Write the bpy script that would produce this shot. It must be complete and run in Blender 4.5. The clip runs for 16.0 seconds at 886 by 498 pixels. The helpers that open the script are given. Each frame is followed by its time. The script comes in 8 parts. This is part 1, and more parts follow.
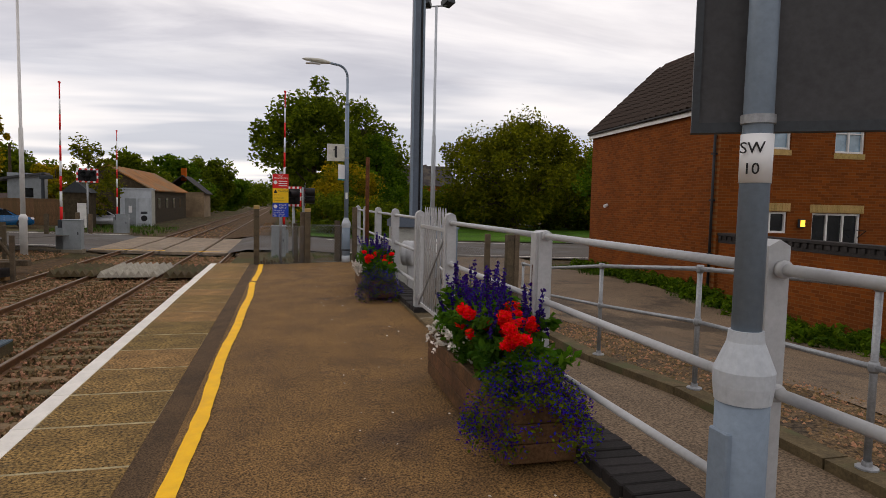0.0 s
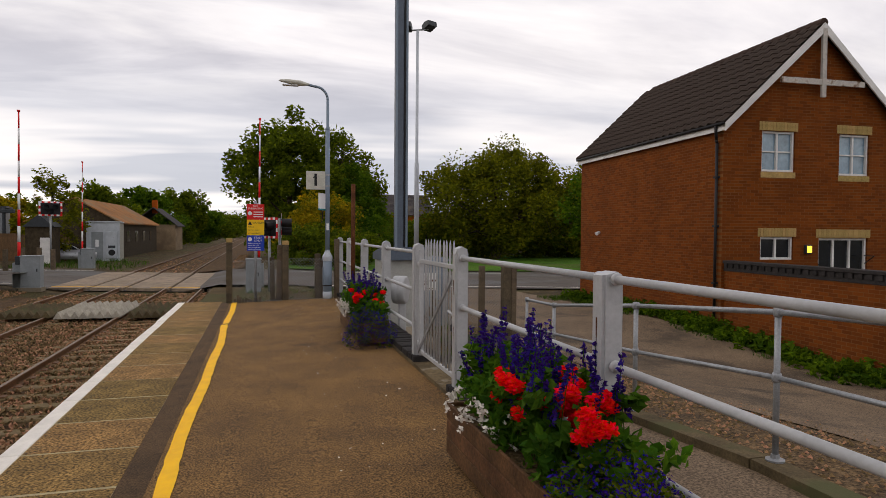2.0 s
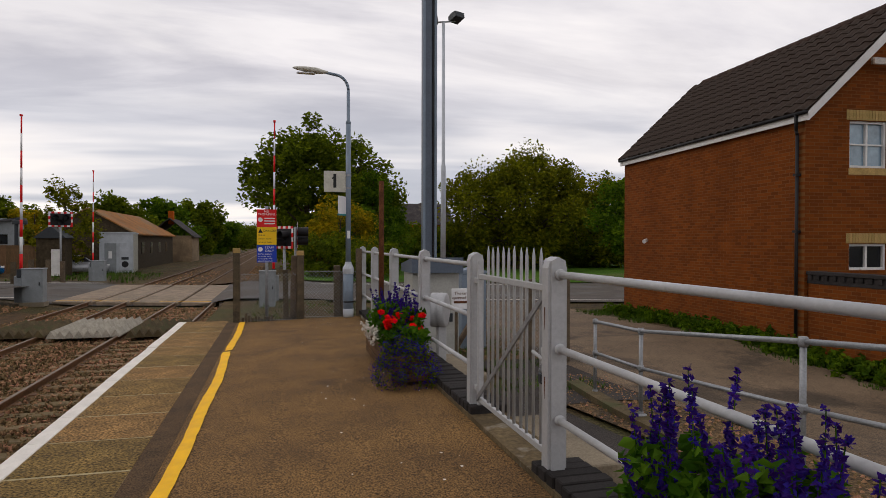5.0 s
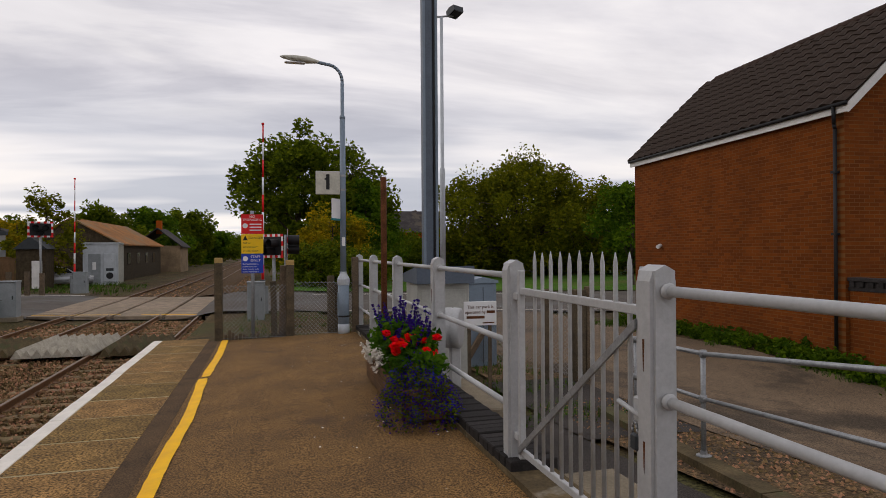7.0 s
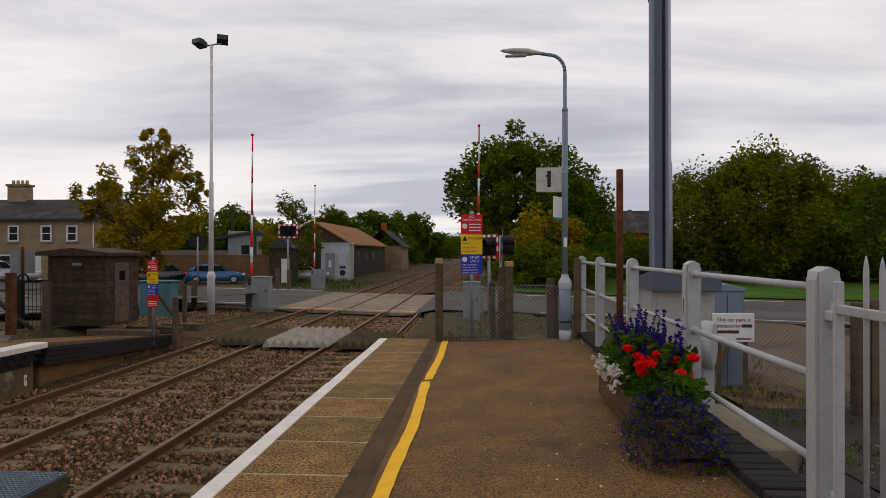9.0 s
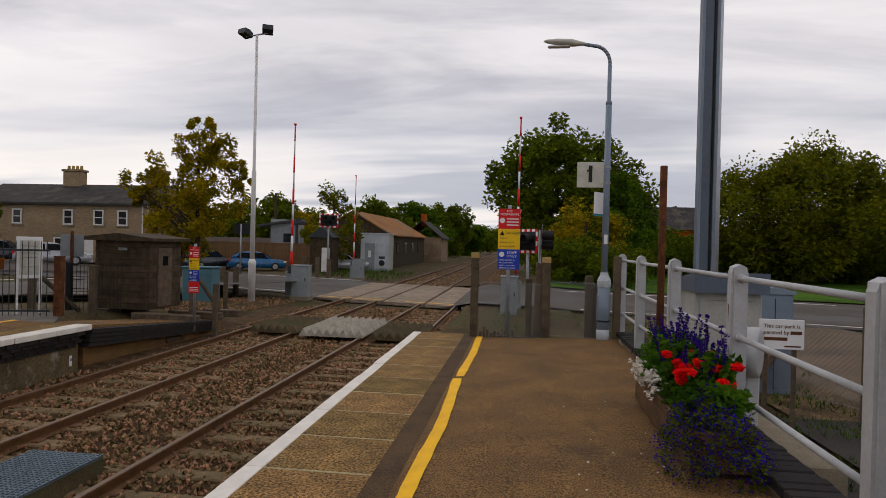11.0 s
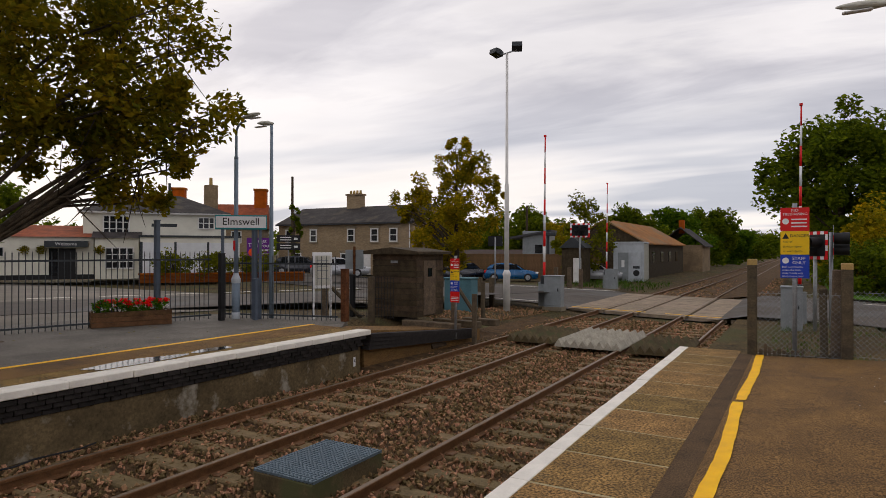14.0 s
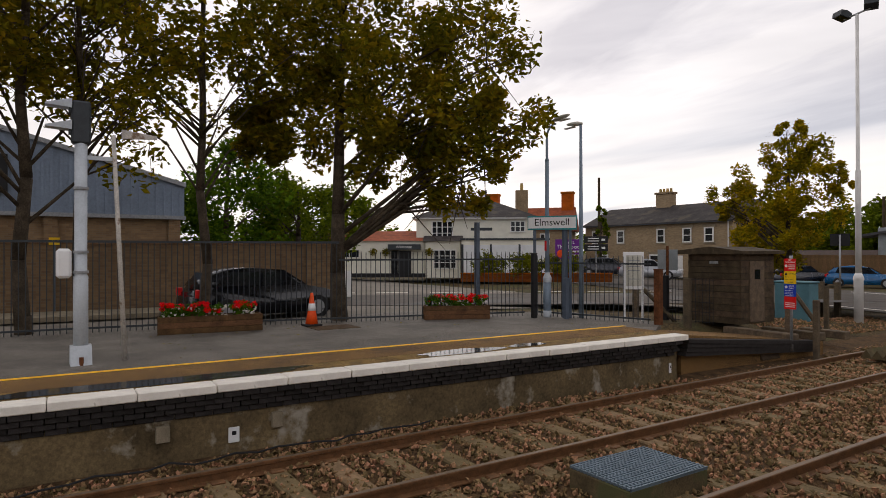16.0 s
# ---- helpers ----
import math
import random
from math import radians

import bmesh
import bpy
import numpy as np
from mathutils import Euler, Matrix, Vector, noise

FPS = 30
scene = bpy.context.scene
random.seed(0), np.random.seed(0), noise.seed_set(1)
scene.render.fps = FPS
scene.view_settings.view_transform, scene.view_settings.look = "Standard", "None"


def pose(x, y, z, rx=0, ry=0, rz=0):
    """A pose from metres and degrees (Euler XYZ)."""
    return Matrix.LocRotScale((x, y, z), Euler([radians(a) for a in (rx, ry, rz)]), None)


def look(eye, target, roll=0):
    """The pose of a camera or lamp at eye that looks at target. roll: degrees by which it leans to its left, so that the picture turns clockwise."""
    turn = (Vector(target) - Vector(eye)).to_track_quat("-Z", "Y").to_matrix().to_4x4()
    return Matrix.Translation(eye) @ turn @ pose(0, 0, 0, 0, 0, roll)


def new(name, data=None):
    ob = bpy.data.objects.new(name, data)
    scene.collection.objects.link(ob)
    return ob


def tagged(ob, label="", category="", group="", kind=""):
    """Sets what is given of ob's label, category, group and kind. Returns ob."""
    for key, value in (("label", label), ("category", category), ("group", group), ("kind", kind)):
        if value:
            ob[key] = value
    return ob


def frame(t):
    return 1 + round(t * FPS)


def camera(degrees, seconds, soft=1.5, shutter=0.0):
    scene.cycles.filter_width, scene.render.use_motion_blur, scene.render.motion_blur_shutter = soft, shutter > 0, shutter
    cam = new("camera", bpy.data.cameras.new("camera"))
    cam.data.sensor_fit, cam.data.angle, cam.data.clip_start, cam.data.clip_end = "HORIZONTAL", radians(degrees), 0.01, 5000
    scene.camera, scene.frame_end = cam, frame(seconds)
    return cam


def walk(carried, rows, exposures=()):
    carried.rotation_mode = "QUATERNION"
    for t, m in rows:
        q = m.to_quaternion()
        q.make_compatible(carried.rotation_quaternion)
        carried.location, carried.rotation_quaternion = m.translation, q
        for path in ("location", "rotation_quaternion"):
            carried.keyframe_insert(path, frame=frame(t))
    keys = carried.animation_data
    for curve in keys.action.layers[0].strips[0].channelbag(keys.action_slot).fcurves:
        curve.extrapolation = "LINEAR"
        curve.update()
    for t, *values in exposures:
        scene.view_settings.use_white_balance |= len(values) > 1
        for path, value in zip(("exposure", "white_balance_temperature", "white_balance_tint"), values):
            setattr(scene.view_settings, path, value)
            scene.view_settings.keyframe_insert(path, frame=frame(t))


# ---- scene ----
cam = camera(70.3, 16.0, soft=0.7)
PATH = [
    (0, (1.778, -4.653, 1.66), (2.258, -2.717, 1.514), 1.2),
    (0.5, (1.735, -4.334, 1.673), (2.222, -2.399, 1.534), 1.4),
    (1, (1.778, -4.01, 1.659), (2.276, -2.078, 1.515), 2.3),
    (1.5, (1.818, -3.737, 1.68), (2.306, -1.799, 1.601), 2.1),
    (2, (1.755, -3.452, 1.686), (2.307, -1.531, 1.632), 0.4),
    (2.5, (1.766, -3.167, 1.67), (2.352, -1.257, 1.575), 2.1),
    (3, (1.855, -2.792, 1.682), (2.368, -0.859, 1.654), 2.1),
    (3.5, (1.752, -2.55, 1.668), (2.306, -0.628, 1.678), 1.8),
    (4, (1.778, -2.173, 1.666), (2.331, -0.251, 1.65), 0.4),
    (4.2, (1.802, -2.031, 1.659), (2.308, -0.096, 1.636), 0.3),
    (6.3, (1.938, -0.616, 1.635), (2.439, 1.32, 1.632), -0.1),
    (6.5, (1.946, -0.507, 1.632), (2.437, 1.432, 1.643), 0.5),
    (7, (1.955, -0.155, 1.62), (2.48, 1.774, 1.623), -0.4),
    (7.5, (1.907, -0.022, 1.622), (2.405, 1.915, 1.609), 0.2),
    (8, (1.966, 0.249, 1.62), (2.247, 2.229, 1.63), 0.8),
    (8.5, (1.929, 0.426, 1.634), (2.006, 2.425, 1.629), 1.2),
    (9, (1.813, 0.545, 1.627), (1.686, 2.54, 1.635), -0.0),
    (9.2, (1.788, 0.555, 1.635), (1.577, 2.543, 1.628), 0.2),
    (11.3, (1.868, 0.759, 1.661), (1.615, 2.743, 1.642), 1.4),
    (11.5, (1.851, 0.789, 1.643), (1.65, 2.779, 1.632), 1.6),
    (12, (1.861, 0.747, 1.633), (1.703, 2.741, 1.621), 1.4),
    (12.5, (1.855, 0.752, 1.646), (1.6, 2.736, 1.635), 0.7),
    (13, (1.808, 0.784, 1.641), (1.29, 2.716, 1.639), 0.2),
    (13.5, (1.756, 0.861, 1.617), (0.985, 2.706, 1.61), -0.1),
    (14, (1.711, 0.901, 1.63), (0.718, 2.637, 1.635), 0.1),
    (14.5, (1.686, 0.912, 1.62), (0.502, 2.524, 1.642), -0.4),
    (15, (1.692, 0.916, 1.616), (0.316, 2.367, 1.632), -0.9),
    (15.5, (1.659, 0.922, 1.622), (0.115, 2.192, 1.658), -0.8),
    (16, (1.526, 0.953, 1.568), (-0.153, 2.04, 1.58), -0.1),
]
walk(cam, [(t, look(eye, target, roll)) for t, eye, target, roll in PATH], exposures=[(0, 0.12, 6850, 13), (2.5, 0.15, 6850, 13), (4.2, 0.02, 6800, 13), (7, -0.03, 6750, 13), (9, -0.14, 6700, 13), (12.5, -0.12, 6700, 13), (13.5, -0.06, 6750, 13), (15, 0.06, 6850, 13), (16, 0.10, 6850, 13)])

# ---- world and light ----
def build_world():
    w = bpy.data.worlds.new("overcast_sky")
    w.use_nodes = True
    nt = w.node_tree
    N, L = nt.nodes, nt.links
    N.clear()
    out = N.new("ShaderNodeOutputWorld")
    bg = N.new("ShaderNodeBackground")
    sky = N.new("ShaderNodeTexSky")
    sky.sky_type, sky.sun_disc = "NISHITA", False
    sky.sun_elevation, sky.sun_rotation = radians(32), radians(-62)
    tc = N.new("ShaderNodeTexCoord")
    sep = N.new("ShaderNodeSeparateXYZ")
    L.new(tc.outputs["Generated"], sep.inputs[0])

    def math_node(op, a, b=None, c=None):
        n = N.new("ShaderNodeMath")
        n.operation = op
        for i, v in enumerate((a, b, c)):
            if v is None:
                continue
            if isinstance(v, (int, float)):
                n.inputs[i].default_value = v
            else:
                L.new(v, n.inputs[i])
        return n.outputs[0]

    def ramp(fac, stops):
        r = N.new("ShaderNodeValToRGB")
        r.color_ramp.elements.remove(r.color_ramp.elements[0])
        for i, (p, c) in enumerate(stops):
            e = r.color_ramp.elements[0] if i == 0 else r.color_ramp.elements.new(p)
            e.position, e.color = p, (*c, 1)
        L.new(fac, r.inputs[0])
        return r.outputs[0]

    def mix(fac, a, b, blend="MIX"):
        m = N.new("ShaderNodeMixRGB")
        m.blend_type = blend
        for i, v in enumerate((fac, a, b)):
            if isinstance(v, (int, float)):
                m.inputs[i].default_value = v
            elif isinstance(v, tuple):
                m.inputs[i].default_value = (*v, 1)
            else:
                L.new(v, m.inputs[i])
        return m.outputs[0]

    zz = math_node("MAXIMUM", sep.outputs["Z"], 0.0)
    den = math_node("ADD", zz, 0.10)
    px = math_node("DIVIDE", sep.outputs["X"], den)
    py = math_node("DIVIDE", sep.outputs["Y"], den)
    comb = N.new("ShaderNodeCombineXYZ")
    L.new(px, comb.inputs[0])
    L.new(py, comb.inputs[1])

    def clouds(scale, sx, sy, rot, detail, off):
        mp = N.new("ShaderNodeMapping")
        mp.inputs["Scale"].default_value = (sx, sy, 1)
        mp.inputs["Rotation"].default_value = (0, 0, radians(rot))
        mp.inputs["Location"].default_value = (off, off * 0.7, 0)
        L.new(comb.outputs[0], mp.inputs[0])
        n = N.new("ShaderNodeTexNoise")
        n.inputs["Scale"].default_value = scale
        n.inputs["Detail"].default_value = detail
        n.inputs["Roughness"].default_value = 0.55
        n.inputs["Distortion"].default_value = 0.4
        L.new(mp.outputs[0], n.inputs["Vector"])
        return n.outputs["Fac"]

    big = clouds(0.42, 1.0, 1.25, 20, 6, 3.1)
    fine = clouds(1.0, 0.6, 1.6, 24, 8, 9.4)
    low = clouds(0.30, 0.55, 1.3, 8, 4, 5.2)
    tone = ramp(big, [(0.36, (0.50, 0.505, 0.565)), (0.45, (0.68, 0.68, 0.735)), (0.52, (0.88, 0.875, 0.92)), (0.60, (1.01, 0.998, 1.015))])
    tone = mix(0.45, tone, ramp(fine, [(0.40, (0.45, 0.455, 0.52)), (0.5, (0.76, 0.76, 0.80)), (0.58, (1.00, 0.99, 0.99))]))
    # paler band with blue-grey bars near the horizon
    bars = ramp(low, [(0.46, (1.02, 0.99, 0.97)), (0.51, (0.86, 0.86, 0.89)), (0.57, (0.50, 0.54, 0.63))])
    near = ramp(sep.outputs["Z"], [(0.03, (1, 1, 1)), (0.12, (0.8, 0.8, 0.8)), (0.26, (0.0, 0.0, 0.0))])
    tone = mix(near, tone, bars)
    # the thin part of the cloud in front of the sun
    dirn = N.new("ShaderNodeVectorMath")
    dirn.operation = "DOT_PRODUCT"
    L.new(tc.outputs["Generated"], dirn.inputs[0])
    dirn.inputs[1].default_value = SUN_DIR
    glow = ramp(dirn.outputs["Value"], [(0.55, (0, 0, 0)), (0.97, (0.03, 0.028, 0.025))])
    tone = mix(1.0, tone, glow, "ADD")
    skyc = mix(1.0, sky.outputs[0], (0.10, 0.10, 0.10), "MULTIPLY")
    col = mix(0.93, skyc, tone)
    L.new(col, bg.inputs[0])
    bg.inputs[1].default_value = SKY_STRENGTH
    L.new(bg.outputs[0], out.inputs[0])
    scene.world = w
    sun = bpy.data.lights.new("sun", "SUN")
    sun.energy, sun.angle, sun.color = SUN_STRENGTH, radians(24), (1.0, 0.95, 0.88)
    ob = new("sun", sun)
    ob.matrix_world = look(Vector(SUN_DIR) * 60, (0, 0, 0))


SUN_DIR = tuple(Vector((-0.75, 0.40, 0.53)).normalized())
SKY_STRENGTH, SUN_STRENGTH = 1.02, 0.40
build_world()


# ---- materials ----
def rich(c, s=1.28, v=0.93):
    g = 0.3 * c[0] + 0.6 * c[1] + 0.1 * c[2]
    return tuple(max(0.004, (g + (x - g) * s) * v) for x in c)


def mat(name, col, rough=0.8, var=0.25, scale=6.0, fine=60.0, bump=0.15, metal=0.0, col2=None, island=0.0, rand=0.0, spec=0.35, stain=None, stain_scale=0.9, stain_at=0.55, dist=0.01, speck=None):
    m = bpy.data.materials.new(name)
    m.use_nodes = True
    N, L = m.node_tree.nodes, m.node_tree.links
    b = N["Principled BSDF"]
    if rough > 0.7:
        spec = min(spec, 0.18)
    col, col2, stain = (c and rich(c) for c in (col, col2, stain))
    b.inputs["Roughness"].default_value = rough
    b.inputs["Metallic"].default_value = metal
    b.inputs["Specular IOR Level"].default_value = spec
    tc = N.new("ShaderNodeTexCoord")

    def noise_node(s, d=4):
        n = N.new("ShaderNodeTexNoise")
        n.inputs["Scale"].default_value = s
        n.inputs["Detail"].default_value = d
        n.inputs["Roughness"].default_value = 0.62
        L.new(tc.outputs["Object"], n.inputs["Vector"])
        return n.outputs["Fac"]

    n1, n2 = noise_node(scale), noise_node(fine, 3)
    c2 = col2 or tuple(c * (1 - var) for c in col)
    c1 = tuple(min(1, c * (1 + var * 0.6)) for c in col)
    r = N.new("ShaderNodeValToRGB")
    r.color_ramp.elements[0].position, r.color_ramp.elements[0].color = 0.34, (*c2, 1)
    r.color_ramp.elements[1].position, r.color_ramp.elements[1].color = 0.66, (*c1, 1)
    L.new(n1, r.inputs[0])
    mx = N.new("ShaderNodeMixRGB")
    mx.blend_type = "OVERLAY"
    mx.inputs[0].default_value = min(0.9, var * 1.8)
    L.new(r.outputs[0], mx.inputs[1])
    L.new(n2, mx.inputs[2])
    c = mx.outputs[0]
    if stain:
        n3 = noise_node(stain_scale, 6)
        r3 = N.new("ShaderNodeValToRGB")
        r3.color_ramp.elements[0].position = stain_at
        r3.color_ramp.elements[1].position = stain_at + 0.09
        L.new(n3, r3.inputs[0])
        m3 = N.new("ShaderNodeMixRGB")
        L.new(r3.outputs[0], m3.inputs[0])
        L.new(c, m3.inputs[1])
        m3.inputs[2].default_value = (*stain, 1)
        c = m3.outputs[0]
    if speck:
        n4 = noise_node(speck[0], 2)
        r4 = N.new("ShaderNodeValToRGB")
        lo, hi = 1 - speck[1], 1 + speck[1]
        r4.color_ramp.elements[0].position, r4.color_ramp.elements[0].color = 0.36, (lo / 2, lo / 2, lo / 2, 1)
        r4.color_ramp.elements[1].position, r4.color_ramp.elements[1].color = 0.64, (hi / 2, hi / 2, hi / 2, 1)
        L.new(n4, r4.inputs[0])
        m4 = N.new("ShaderNodeVectorMath")
        m4.operation = "MULTIPLY"
        L.new(c, m4.inputs[0])
        L.new(r4.outputs[0], m4.inputs[1])
        m5 = N.new("ShaderNodeVectorMath")
        m5.operation = "SCALE"
        m5.inputs["Scale"].default_value = 2.0
        L.new(m4.outputs[0], m5.inputs[0])
        c = m5.outputs[0]
    if island or rand:
        hsv = N.new("ShaderNodeHueSaturation")
        if rand:
            src = N.new("ShaderNodeObjectInfo").outputs["Random"]
        else:
            src = N.new("ShaderNodeNewGeometry").outputs["Random Per Island"]
        a = max(island, rand)
        mr = N.new("ShaderNodeMapRange")
        mr.inputs["To Min"].default_value, mr.inputs["To Max"].default_value = 1 - a, 1 + a
        L.new(src, mr.inputs["Value"])
        L.new(mr.outputs[0], hsv.inputs["Value"])
        mh = N.new("ShaderNodeMapRange")
        mh.inputs["To Min"].default_value, mh.inputs["To Max"].default_value = 0.5 + a * 0.045, 0.5 - a * 0.045
        L.new(src, mh.inputs["Value"])
        L.new(mh.outputs[0], hsv.inputs["Hue"])
        L.new(c, hsv.inputs["Color"])
        c = hsv.outputs[0]
    L.new(c, b.inputs["Base Color"])
    if bump:
        bp = N.new("ShaderNodeBump")
        bp.inputs["Strength"].default_value = bump
        bp.inputs["Distance"].default_value = dist
        L.new(n2, bp.inputs["Height"])
        L.new(bp.outputs[0], b.inputs["Normal"])
    rr = N.new("ShaderNodeMapRange")
    rr.inputs["To Min"].default_value, rr.inputs["To Max"].default_value = max(0.02, rough - 0.12), min(1, rough + 0.12)
    L.new(n1, rr.inputs["Value"])
    L.new(rr.outputs[0], b.inputs["Roughness"])
    return m


def leaf_mat(name, col, col2, a=0.35):
    m = mat(name, col, rough=0.75, var=0.3, scale=1.1, fine=9, bump=0, col2=col2, island=a, spec=0.08)
    # thin leaves let light through
    N, L = m.node_tree.nodes, m.node_tree.links
    b, out = N["Principled BSDF"], N["Material Output"]
    tr, mx = N.new("ShaderNodeBsdfTranslucent"), N.new("ShaderNodeMixShader")
    L.new(b.inputs["Base Color"].links[0].from_socket, tr.inputs["Color"])
    mx.inputs[0].default_value = 0.42
    L.new(b.outputs[0], mx.inputs[1])
    L.new(tr.outputs[0], mx.inputs[2])
    L.new(mx.outputs[0], out.inputs["Surface"])
    return m


def glow_mat(name, col, s):
    m = bpy.data.materials.new(name)
    m.use_nodes = True
    b = m.node_tree.nodes["Principled BSDF"]
    b.inputs["Base Color"].default_value = (*col, 1)
    b.inputs["Emission Color"].default_value = (*col, 1)
    b.inputs["Emission Strength"].default_value = s
    return m


